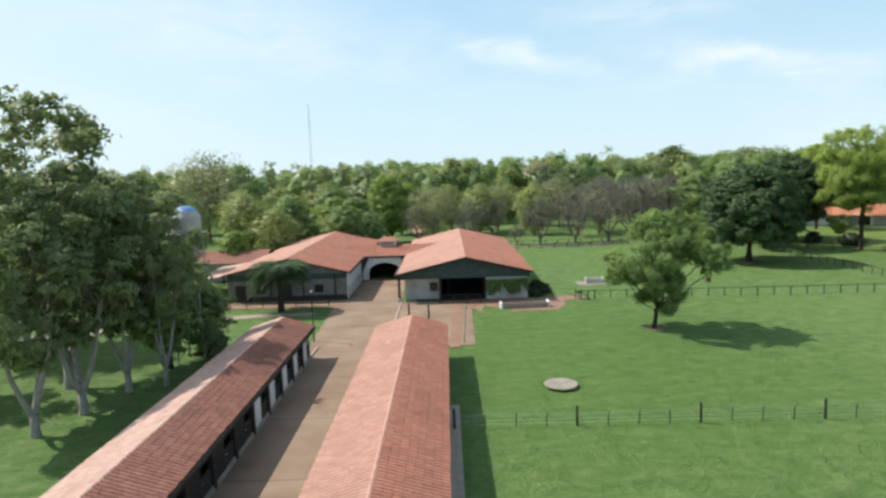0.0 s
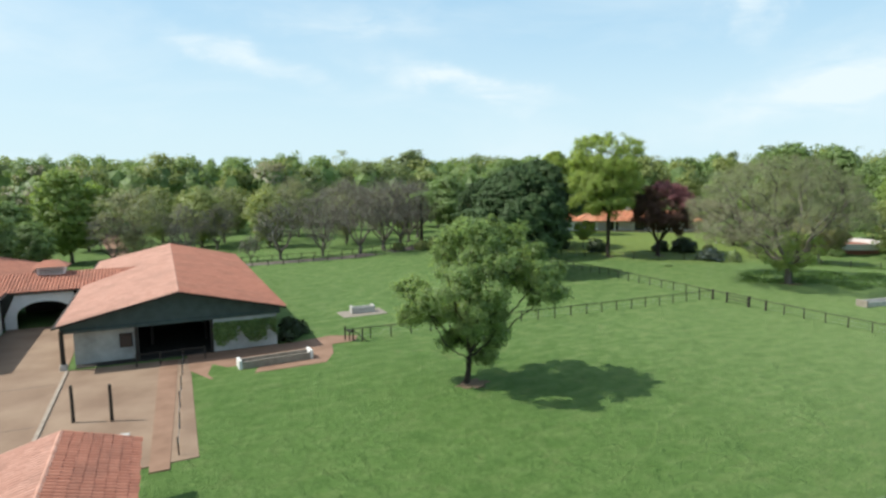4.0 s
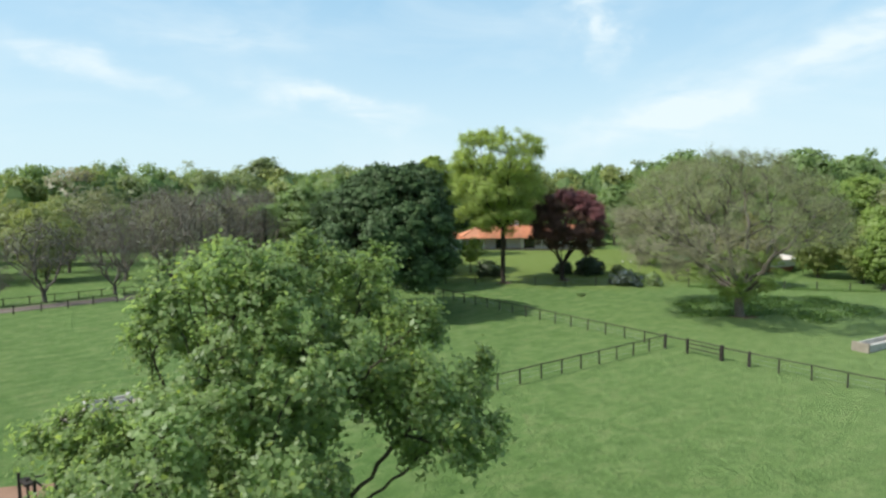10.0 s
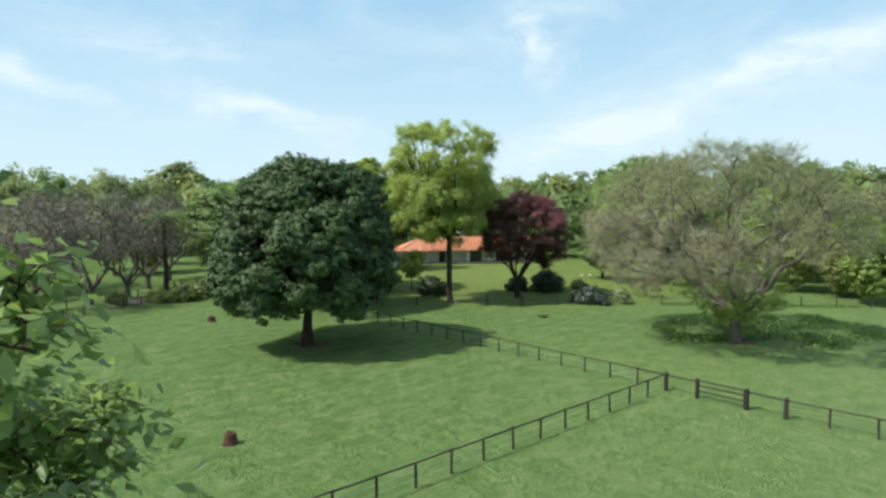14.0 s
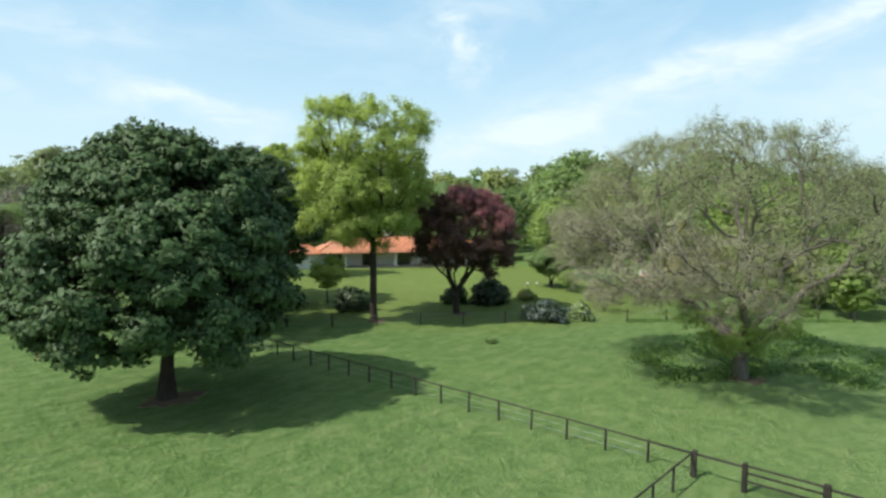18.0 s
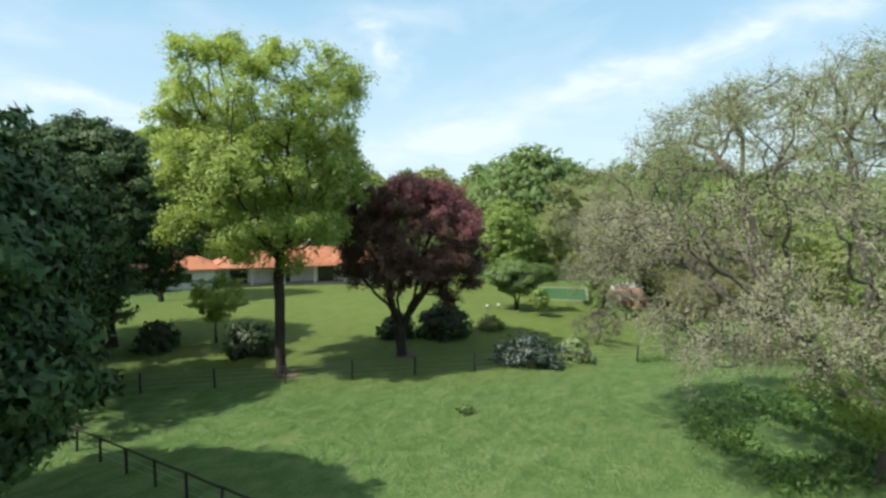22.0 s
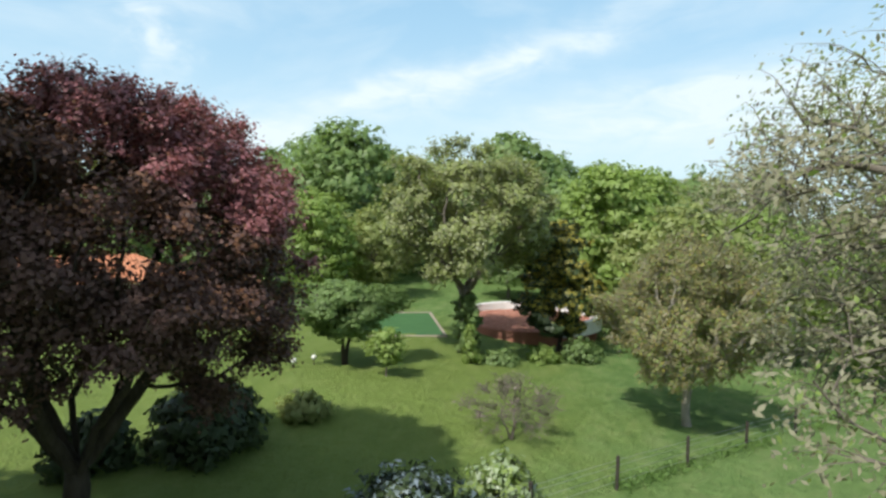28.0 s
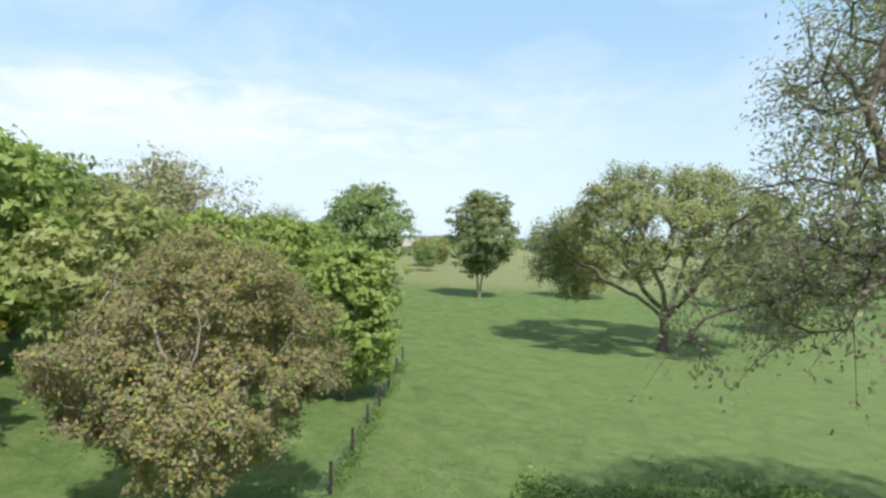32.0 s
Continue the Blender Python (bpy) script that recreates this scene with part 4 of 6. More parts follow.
grown_tree("bronze_tree", "small round tree with olive-bronze and yellowing leaves", 102.8, 89.1,
           [(0.0, 0.0, 5.4, 4.2, 4.2, 3.6, 6.0, 0.55, 2.7), (0.0, 0.0, 7.0, 2.8, 2.8, 2.3, 2.0, 0.2, 5.0)],
           "leaf_brown", "bark_pale", 16, 0.2, 2.3, 6, 0.074, per_twig=13, twigs=4, twig_len=0.5, aspect=1.6, droop=0.1, soft=0.55, bunch=0.1, second=[("leaf_gold", 0.05, 0.0, (0, 0)), ("leaf_bright", 0.24, 0.0, (0, 0))],
           fine=5, step=0.34, clumps=170, clump_r=0.8, points=3800, limb_rise=0.8, centre=(0, 0, 4.5))
grown_tree("ivy_clad_tree", "tall olive-grey tree with ivy on its trunk", 113.5, 102.8,
           [(0.0, 0.0, 9.9, 5.8, 5.8, 4.8, 6.0, 0.62, 6.5), (0.0, 0.0, 8.0, 5.4, 5.4, 3.0, 2.0, 0.6, 5.6)],
           "leaf_olive", "bark", 17, 0.34, 4.5, 5, 0.16, per_twig=9, twigs=4, twig_len=0.7, aspect=1.6, droop=0.15, soft=0.6, bunch=0.16, second=[("leaf_sparse", 0.4, 5.0, (0, 0))],
           fine=5, step=0.45, clumps=130, clump_r=1.05, points=3000, limb_rise=1.0, centre=(0, 0, 8.0))
tree("magnolia_tree", "dark evergreen tree with golden new leaves", 117.2, 96.2, 10.2, 1.6, 3.3, "egg", "leaf_night", "bark_dark", 44, 24000, 0.2, 18, 0.22, blob_r=0.95, second=("leaf_gold", 0.45, 2.0, (0.3, -0.6)))
grown_tree("flat_topped_tree", "umbrella-shaped tree with thin feathery green foliage", 113.7, 42.9,
           [(0.0, 0.0, 8.0, 12.0, 12.0, 9.2, 6.0, 0.72, 9.0), (-2.0, 0.0, 8.0, 9.5, 9.5, 6.5, 2.5, 0.5, 6.5), (8.0, 5.0, 7.0, 3.5, 3.5, 2.2, 1.0, 0.2, 4.4)],
           "leaf_sparse", "bark", 19, 0.42, 3.6, 6, 0.16, per_twig=9, twigs=4, twig_len=1.0, aspect=1.7, droop=0.1, soft=0.6, bunch=0.22, second=[("leaf_bright", 0.35, 4.0, (0, 0))],
           fine=5, step=0.6, clumps=170, clump_r=1.5, points=3600, limb_rise=0.9, limb_len=3.0, rise=0.06, tip_r=0.018, power=2.7, centre=(0, 0, 6.0))
tree("gum_tree", "slender grey-green gum tree with forked trunk in open field", 157.0, 25.5, 17.6, 5.0, 6.4, "round", "leaf_gum", "bark_pale", 44, 14000, 0.32, 20, 0.3, forks=2)
tree("dark_tree", "dense dark-green field tree beside the pasture", 185.0, 30.0, 19.5, 4.0, 11.0, "round", "leaf_mid", "bark_dark", 54, 15000, 0.42, 21, 0.4)

# ---- bushes, palms and the further trees ----
def bush(name, label, x, y, r, h, leaf, n=2200, size=0.2, seed=1, second=None, group="garden shrubs"):
    return tree(name, label, x, y, h, 0.1, r, "dome", leaf, "bark_dark", 20, n, size, seed, 0.06, "shrub", group, second=second, blob_r=r * 0.42, flat=0.75, shell=0.8, forks=3)


def palm(label, x, y, h, r, n, seed, leaf="leaf_mid", trunk_r=0.2, category="palm"):
    rng = np.random.default_rng(seed)
    root = thing("palm_tree", pose(x, y, ground_z(x, y) - 0.02), label, category)
    v, f = [], []
    tube(v, f, [(0, 0, -0.1), (0.05, 0.02, h * 0.35), (0.02, 0.06, h * 0.7), (0, 0, h)], [trunk_r * 1.3, trunk_r, trunk_r * 0.9, trunk_r * 1.1], 9)
    link_mesh("trunk", v, f, M["bark_dark"], root, smooth=True)
    for i in range(n):
        a = i * 2.4 + rng.uniform(-0.2, 0.2)
        lift = rng.uniform(-0.5, 1.1) if n < 40 else rng.uniform(-0.75, 1.15)
        v, f = [], []
        pts = []
        for k in range(7):
            u = k / 6
            pts.append((math.cos(a) * r * u, math.sin(a) * r * u, h + r * (lift * u - (0.55 + 0.5 * lift) * u * u)))
        tube(v, f, pts, [0.035 * (1 - 0.8 * k / 6) for k in range(7)], 3, False)
        side = Vector((-math.sin(a), math.cos(a), 0))
        for k in range(1, 26):
            u = k / 26
            j = min(5, int(u * 6))
            p = Vector(pts[j]).lerp(Vector(pts[j + 1]), u * 6 - j)
            ln = r * 0.34 * math.sin(math.pi * (0.12 + 0.86 * u))
            for s in (-1, 1):
                t = p + side * s * ln + Vector((math.cos(a), math.sin(a), 0)) * ln * 0.45 + Vector((0, 0, -ln * rng.uniform(0.25, 0.6)))
                q = Vector((math.cos(a), math.sin(a), 0)) * 0.05
                b = len(v)
                v += [tuple(p - q), tuple((p + t) / 2 + q), tuple(t), tuple((p + t) / 2 - q)]
                f.append((b, b + 1, b + 2, b + 3))
        link_mesh("frond", v, f, M[leaf], root)
    return root


bush("shrub", "dark rounded evergreen shrub under the garden trees", 78.6, 117.3, 2.2, 2.5, "leaf_night", 3600, 0.22, 31)
bush("shrub", "dark rounded evergreen shrub under the garden trees", 75.5, 124.5, 1.8, 2.2, "leaf_night", 2600, 0.22, 32)
bush("shrub", "broad dark evergreen shrub behind the plum-red tree", 92.6, 109.0, 2.6, 2.9, "leaf_night", 4400, 0.22, 33)
bush("shrub", "low dark shrub at the lawn edge", 90.0, 112.0, 1.7, 2.0, "leaf_night", 2200, 0.22, 34)
bush("shrub", "low spiky green shrub on the lawn", 97.0, 106.8, 1.3, 1.1, "leaf_olive", 1400, 0.2, 35)
bush("flowering_shrub", "wide shrub with pale blue flowers beside fence", 88.4, 99.0, 2.3, 2.0, "leaf_night", 5600, 0.15, 36, ("leaf_blue", 0.3, 0.3))
bush("flowering_shrub", "small shrub covered with white flowers beside fence", 91.4, 96.4, 1.35, 1.8, "leaf_white", 3000, 0.14, 37, ("leaf_bright", 0.45, 0.0))
tree("small_tree", "small flat-topped dark-green garden tree", 105.6, 108.5, 5.2, 2.0, 3.7, "umbrella", "leaf_mid", "bark_dark", 84, 34000, 0.11, 41, 0.2, blob_r=0.8, flat=0.6, forks=2, category="tree")
tree("sapling", "young light-green sapling on the garden lawn", 103.9, 105.2, 2.9, 0.9, 1.25, "umbrella", "leaf_bright", "bark", 14, 1200, 0.16, 42, 0.05, category="tree")
tree("bare_shrub", "leafless reddish-brown twiggy shrub on lawn", 98.0, 97.1, 3.0, 0.6, 2.7, "dome", "leaf_twig", "bark", 34, 700, 0.07, 43, 0.07, twigs=18, blob_r=0.66, category="shrub", forks=3)
bush("shrub", "ivy-covered post-like shrub by the terrace", 110.4, 101.6, 0.6, 2.6, "leaf_bright", 1100, 0.17, 44)
bush("shrub", "ivy mound at the foot of a garden tree", 113.3, 102.5, 1.15, 4.4, "leaf_mid", 3600, 0.2, 45)
for i, (x, y, r, h) in enumerate(((112.3, 99.8, 1.5, 0.8), (114.6, 97.2, 1.1, 1.2), (115.9, 94.6, 1.5, 1.7))):
    bush("shrub", "low green shrub along the brick terrace", x, y, r, h, "leaf_mid" if i != 1 else "leaf_bright", 1500, 0.18, 46 + i)
for i, (x, y) in enumerate(((52.6, 136.3), (55.5, 137.5), (50.2, 137.8), (45.5, 138.8))):
    bush("shrub", "clump of green shrubs beside farm track", x, y, 1.9 - 0.2 * i, 2.2 - 0.25 * i, "leaf_olive", 1600, 0.28, 52 + i, group="shrubs by the track")
palm("tall feather palm beside the farm track", 53.7, 146.1, 11.0, 3.6, 22, 61, trunk_r=0.3)
palm("stocky bushy palm in front of barn", -20.5, 74.8, 5.4, 4.0, 110, 62, "leaf_deep", 0.36)

# one of each kind for the further trees, then copies of them
KIND = {
    "T_mid": ("mid_green_tree", "mid-green broadleaf tree at wood edge", "leaf_mid", "bark", dict(style="dome", base=2.6, rad=6.0, n_blob=60, n_leaf=7300, size=0.33)),
    "T_deep": ("dark_green_tree", "dark-green dense tree near the garden", "leaf_mid", "bark_dark", dict(style="round", base=2.8, rad=5.4, n_blob=60, n_leaf=16000, size=0.27)),
    "T_bright": ("bright_green_tree", "bright-green leafy tree at wood edge", "leaf_bright", "bark", dict(style="round", base=2.2, rad=5.2, n_blob=64, n_leaf=10500, size=0.31)),
    "T_olive": ("olive_green_tree", "olive-green spreading tree at wood edge", "leaf_olive", "bark", dict(style="umbrella", base=2.4, rad=6.2, n_blob=56, n_leaf=7000, size=0.31)),
    "T_bare": ("thin_tree", "grey tree with thin spring foliage", "leaf_sparse", "bark", dict(style="umbrella", base=2.6, rad=6.2, n_blob=60, n_leaf=6500, size=0.17, twigs=8, limb_from=0.25)),
    "T_gum": ("gum_tree", "tall grey-green gum tree with pale trunk", "leaf_gum", "bark_pale", dict(style="round", base=4.0, rad=4.4, n_blob=44, n_leaf=11000, size=0.26, forks=2)),
}
H0 = 13.0
FAR = [
    ("T_bare", -63.0, 162.8, 24.0), ("T_gum", -54.0, 106.6, 18.0), ("T_gum", -48.3, 81.2, 17.5), ("T_olive", -43.2, 132.8, 13.3), ("T_mid", -31.5, 125.8, 13.0),
    ("T_deep", -19.7, 122.0, 11.0), ("T_bright", -13.0, 149.2, 16.8), ("T_bare", -2.4, 139.8, 13.8), ("T_olive", 9.7, 164.6, 13.0),
    ("T_olive", 23.0, 158.2, 12.0), ("T_bare", 39.2, 155.1, 11.3), ("T_gum", -40.5, 91.0, 15.0), ("T_gum", -42.9, 60.9, 18.0), ("T_mid", 12.0, 194.0, 13.2),
    ("T_olive", 20.9, 198.5, 12.4), ("T_olive", 27.5, 182.7, 13.1), ("T_bright", 41.0, 200.7, 11.4), ("T_bare", 48.9, 188.5, 13.5), ("T_bare", 54.0, 174.5, 12.3),
    ("T_gum", 81.0, 219.9, 23.0), ("T_olive", 60.1, 174.4, 10.9), ("T_deep", 65.2, 155.9, 15.5), ("T_deep", 83.8, 163.0, 17.5), 
    ("T_mid", 139.5, 140.7, 14.6), ("T_olive", 143.8, 158.7, 14.1), ("T_mid", 148.0, 127.0, 22.3), ("T_mid", 160.9, 106.5, 22.0),
    ("T_mid", 173.9, 101.7, 21.0), ("T_mid", 158.2, 136.2, 22.3), ("T_mid", 171.2, 130.5, 22.0), ("T_bright", 128.3, 121.5, 11.1),
    ("T_olive", 136.3, 118.4, 10.5), ("T_bright", 139.0, 127.7, 12.5), ("T_bright", 133.4, 93.0, 16.0), ("T_olive", 121.9, 87.4, 12.0), ("T_bare", 138.4, 79.7, 16.2),
    ("T_bright", 128.7, 73.1, 11.1), ("T_mid", 143.2, 103.9, 11.0), ("T_mid", 153.4, 97.8, 15.7), ("T_bright", 146.2, 90.1, 16.5), ("T_olive", 147.5, 9.0, 14.0),
    ("T_olive", 111.6, 20.6, 9.0), ("T_mid", 117.3, -30.2, 11.4), ("T_olive", 239.8, -29.3, 8.5), ("T_olive", 225.0, 2.0, 8.0), ("T_bare", 187.3, 46.1, 14.4), ("T_bright", 158.5, 55.6, 11.4),
    ("T_bright", 150.0, 66.0, 12.0), ("T_mid", 138.0, 68.5, 11.0), ("T_olive", 129.8, -4.4, 8.6), ("T_deep", 87.2, 164.7, 19.5), 
    ("T_bright", 115.4, 76.2, 9.4), ("T_mid", 108.0, 168.0, 13.0), ("T_olive", 122.0, 160.0, 14.0), ("T_mid", 131.0, 150.0, 13.0), ("T_deep", 96.0, 172.0, 15.0),
    ("T_olive", -32.0, 115.0, 11.0), ("T_mid", -52.0, 120.0, 14.0), ("T_olive", -60.0, 96.0, 13.0), ("T_mid", -52.0, 56.0, 12.0), ("T_mid", -20.0, 138.0, 12.0),
    ("T_olive", 2.0, 178.0, 13.0), ("T_mid", -28.0, 155.0, 14.0), ("T_olive", -44.0, 165.0, 14.0), ("T_bare", 66.0, 190.0, 13.0), ("T_mid", 74.0, 182.0, 14.0),
    ("T_mid", 166.0, 118.0, 17.0), ("T_bright", 126.5, 80.5, 11.5), ("T_olive", 120.5, 80.5, 8.5),
    ("T_olive", -24.0, 128.0, 8.5), ("T_deep", -16.0, 130.0, 9.0), ("T_mid", -37.0, 144.0, 13.0), ("T_olive", -50.0, 150.0, 14.0), ("T_mid", -62.0, 135.0, 15.0), ("T_bright", -26.0, 143.0, 12.0),
    ("T_olive", -72.0, 118.0, 14.0), ("T_mid", -78.0, 150.0, 16.0), ("T_olive", -34.0, 176.0, 15.0), ("T_mid", -58.0, 182.0, 16.0), ("T_bright", -36.0, 104.0, 8.0), ("T_olive", -66.0, 76.0, 12.0),
    ("T_mid", -80.0, 100.0, 15.0), ("T_deep", -24.6, 53.0, 11.5), ("T_olive", -12.0, 168.0, 12.5), ("T_olive", 235.0, -24.0, 9.5), ("T_olive", 247.0, -42.0, 9.0), ("T_mid", 216.0, -11.0, 7.5), ("T_bare", 261.0, -54.0, 9.0), ("T_bare", 33.0, 176.0, 14.5), ("T_bare", 15.0, 172.0, 13.0),
]
made = {}
frng = random.Random(5)
for kind, x, y, h in FAR:
    name, label, leaf, bark, kw = KIND[kind]
    if kind not in made:
        made[kind] = (tree(name, label, x, y, H0, leaf=leaf, bark=bark, seed=len(made) + 71, trunk_r=0.24, group="trees of the farm", **kw), h / H0)
        made[kind][0].scale = (h / H0,) * 3
    else:
        o = copy_thing(made[kind][0], pose(x, y, ground_z(x, y) - 0.05, 0, 0, frng.uniform(0, 360)))
        o.scale = (h / H0 * frng.uniform(0.92, 1.12), h / H0 * frng.uniform(0.92, 1.12), h / H0)

# a broad dark tree inside the garden, and a sapling under the lime tree
dark_tree = tree("broad_dark_tree", "broad dark-green tree with high crown on lawn", 74.0, 128.4, 18.0, 4.6, 8.2, "dome", "leaf_deep", "bark_dark", 130, 70000, 0.2, 86, 0.38, blob_r=1.6, flat=0.6, shift=(-1.6, 0.6))
for x, y, k, turn in ((62.5, 119.0, 0.86, 130), (61.0, 130.5, 0.8, 250)):
    again(dark_tree, x, y, k, turn)
tree("young_lime_tree", "small lime-green tree under the tall one", 79.6, 122.8, 5.6, 2.0, 2.8, "umbrella", "leaf_lime", "bark_dark", 22, 7000, 0.12, 84, 0.1, blob_r=0.8, twigs=3)
tree("back_lime_tree", "yellow-green airy tree behind the taller one", 89.2, 146.4, 20.0, 8.0, 6.0, "round", "leaf_lime", "bark_dark", 60, 40000, 0.2, 85, 0.28, blob_r=1.5, twigs=2)

# gums beside the stable, with pale forked trunks
g1 = tree("tall_gum_tree", "tall gum tree with pale forked trunk beside stable", -26.4, 42.7, 17.0, 5.5, 5.6, "round", "leaf_gum", "bark_pale", 40, 14000, 0.21, 81, 0.30, group="gum trees", forks=3, bole=1.6, twigs=3, blob_r=1.3)
for x, y, s, r in ((-25.4, 47.2, 0.82, 70), (-22.9, 48.4, 0.66, 150), (-27.4, 38.9, 0.92, 220), (-42.0, 47.0, 0.9, 300), (-31.0, 48.6, 1.42, 40)):
    copy_thing(g1, pose(x, y, -0.05, 0, 0, r)).scale = (s, s, max(s, 0.92))
tree("cypress", "dark columnar evergreen beside stable", -21.8, 55.0, 6.4, 0.1, 1.9, "column", "leaf_gum", "bark_dark", 30, 6500, 0.2, 82, 0.15, blob_r=0.9)
# pruned orchard trees along the track
o1 = grown_tree("orchard_tree", "bare vase-shaped grey tree with sparse buds", 21.4, 136.0,
                [(0.0, 0.0, 6.8, 4.3, 4.3, 3.3, 5.0, 0.5, 4.4), (0.0, 0.0, 5.0, 4.4, 4.4, 2.0, 1.0, 0.7, 3.4)],
                "leaf_bud", "bark", 83, 0.25, 1.5, 6, 0.11, per_twig=2, twigs=3, twig_len=0.9, aspect=1.6, soft=0.5, bunch=0.15, group="orchard trees",
                fine=4, step=0.5, clumps=70, clump_r=1.1, points=900, limb_rise=1.3, limb_len=2.6, crook=0.2, tip_r=0.022, power=2.6)
for i, (x, y, h) in enumerate(((16.2, 136.5, 4.5), (29.4, 136.8, 9.0), (12.3, 158, 9.0), (37.0, 137.4, 12.3), (40.8, 159.7, 13.5), (43.1, 140.8, 13.8), (48.4, 145.0, 13.8), (6.1, 154.7, 9.5), (42.0, 164.0, 14.0), (53.0, 152.0, 13.0), (58.6, 160, 13.5), (27, 168, 11.0), (33.0, 150.5, 11.5), (5, 139, 7.0), (-6, 142, 9.0))):
    copy_thing(o1, pose(x, y, -0.05, 0, 0, 47 * i)).scale = (h / 10, h / 10, h / 10)


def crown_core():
    """Verts and faces of a small solid ball that fills the inside of a far crown."""
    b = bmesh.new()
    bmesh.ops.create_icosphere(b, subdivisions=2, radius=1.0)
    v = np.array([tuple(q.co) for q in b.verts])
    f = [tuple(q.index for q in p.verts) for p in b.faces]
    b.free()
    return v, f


def far_woods():
    """The wood that closes the view from west round to east: crown beside crown, each of its own height, girth and green."""
    rng = np.random.default_rng(9)
    kinds = [("leaf_mid", "distant mixed green woodland"), ("leaf_olive", "distant olive-green woodland"), ("leaf_gum", "distant grey-green woodland"), ("leaf_haze", "distant thin grey woodland")]
    cs, ns = [[] for _ in kinds], [[] for _ in kinds]
    v, f = [], []
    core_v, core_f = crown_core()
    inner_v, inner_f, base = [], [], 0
    n = 0
    while n < 470:
        a = rng.uniform(-78, 80)
        d = 184 + 170 * rng.uniform() ** 1.3
        x, y = 15 + d * math.sin(math.radians(a)), 25 + d * math.cos(math.radians(a))
        if y < 210 and -25 < x < 75:
            continue
        n += 1
        h = rng.uniform(17.5, 21.8) + 0.03 * (d - 190) + (rng.uniform(2, 5) if rng.uniform() < 0.08 else 0)
        r = rng.uniform(4.6, 8.0)
        kind = int(rng.choice(4, p=(0.44, 0.30, 0.18, 0.08)))
        low = rng.uniform(2.5, 5.0)
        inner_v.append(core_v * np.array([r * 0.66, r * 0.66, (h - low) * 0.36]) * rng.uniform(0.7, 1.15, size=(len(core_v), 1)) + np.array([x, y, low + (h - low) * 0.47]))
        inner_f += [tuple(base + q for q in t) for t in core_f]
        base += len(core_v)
        for j in range(17 if d < 290 else 12):
            u = rng.uniform() ** 0.7
            w = rng.uniform(0, 2 * math.pi)
            q = r * (1 - 0.2 * rng.uniform()) * math.sqrt(max(0.0, 1 - max(0.0, (u - 0.35) / 0.65) ** 2))
            c = np.array([x + q * math.cos(w), y + q * math.sin(w), low + u * (h - low - 1.2)])
            m = 62 if d < 290 else 44
            dd = rng.normal(size=(m, 3))
            dd /= np.linalg.norm(dd, axis=1, keepdims=True)
            p = c + dd * r * 0.38 * np.array([1, 1, 0.75]) * rng.uniform(0.5, 1, size=(m, 1))
            away = p - np.array([x, y, low])
            cs[kind].append(p)
            ns[kind].append(dd * 0.5 + 0.9 * away / np.linalg.norm(away, axis=1, keepdims=True))
        if d < 235:
            tube(v, f, [(x, y, -0.3), (x + rng.normal() * 0.3, y, low), (x + rng.normal() * 0.6, y, low + 5)], [0.3, 0.22, 0.12], 5)
    # undergrowth between the stems
    for i in range(520):
        a = rng.uniform(-76, 78)
        d = rng.uniform(194, 240)
        x, y = 15 + d * math.sin(math.radians(a)), 25 + d * math.cos(math.radians(a))
        if y < 214 and -25 < x < 75:
            y = rng.uniform(214, 225)
        m = 26
        dd = rng.normal(size=(m, 3))
        dd /= np.linalg.norm(dd, axis=1, keepdims=True)
        cs[0].append(np.array([x, y, 2.6]) + dd * np.array([3.6, 3.6, 2.8]) * rng.uniform(0.4, 1, size=(m, 1)))
        ns[0].append(dd + np.array([0, 0, 0.4]))
    for (leaf, label), c, nn in zip(kinds, cs, ns):
        ob = new("woodland", leaves_mesh("woodland", np.concatenate(c), np.concatenate(nn), 0.66, M[leaf], rng, 1.35, soft=1.1))
        tagged(ob, label, "woodland", kind="stuff")
    # unseen balls added inside the crowns to stop light and sky showing through
    tagged(link_mesh("woodland_depth", [tuple(p) for p in np.concatenate(inner_v)], inner_f, M["leaf_mid"]), "solid fill standing for inner foliage of the distant wood", "woodland", kind="stuff")
    tagged(link_mesh("woodland_trunks", v, f, M["bark"]), "grey trunks along the distant wood edge", "woodland", kind="stuff")


far_woods()


def horizon_trees():
    """A thin belt of trees at the far side of the plain."""
    rng = np.random.default_rng(19)
    cs, ns = [], []
    for i in range(420):
        a = rng.uniform(84, 300)
        d = rng.uniform(430, 760)
        x, y = 60 + d * math.sin(math.radians(a)), 60 + d * math.cos(math.radians(a))
        h, r = rng.uniform(5, 9), rng.uniform(4, 9)
        m = 60
        dd = rng.normal(size=(m, 3))
        dd /= np.linalg.norm(dd, axis=1, keepdims=True)
        cs.append(np.array([x, y, h * 0.5]) + dd * np.array([r, r, h * 0.5]))
        ns.append(dd + np.array([0, 0, 0.4]))
    ob = new("tree_belt", leaves_mesh("tree_belt", np.concatenate(cs), np.concatenate(ns), 2.6, M["leaf_gum"], rng, 1.4))
    tagged(ob, "low belt of distant grey-green trees", "woodland", kind="stuff")


horizon_trees()

# ---- roofs of clay tiles ----
def tile_mesh(w=0.26, l=0.46):
    v, f = [], []
    for k, (y, lift) in enumerate(((0.0, 0.0), (l, 0.018))):
        for x, z in ((-0.5, 0.0), (-0.26, 0.07), (0.0, 0.095), (0.26, 0.07), (0.5, 0.0)):
            v.append((x * w, y, z + lift))
    for i in range(4):
        f.append((i, i + 1, i + 6, i + 5))
    f.append((5, 6, 7, 8, 9))
    return v, f


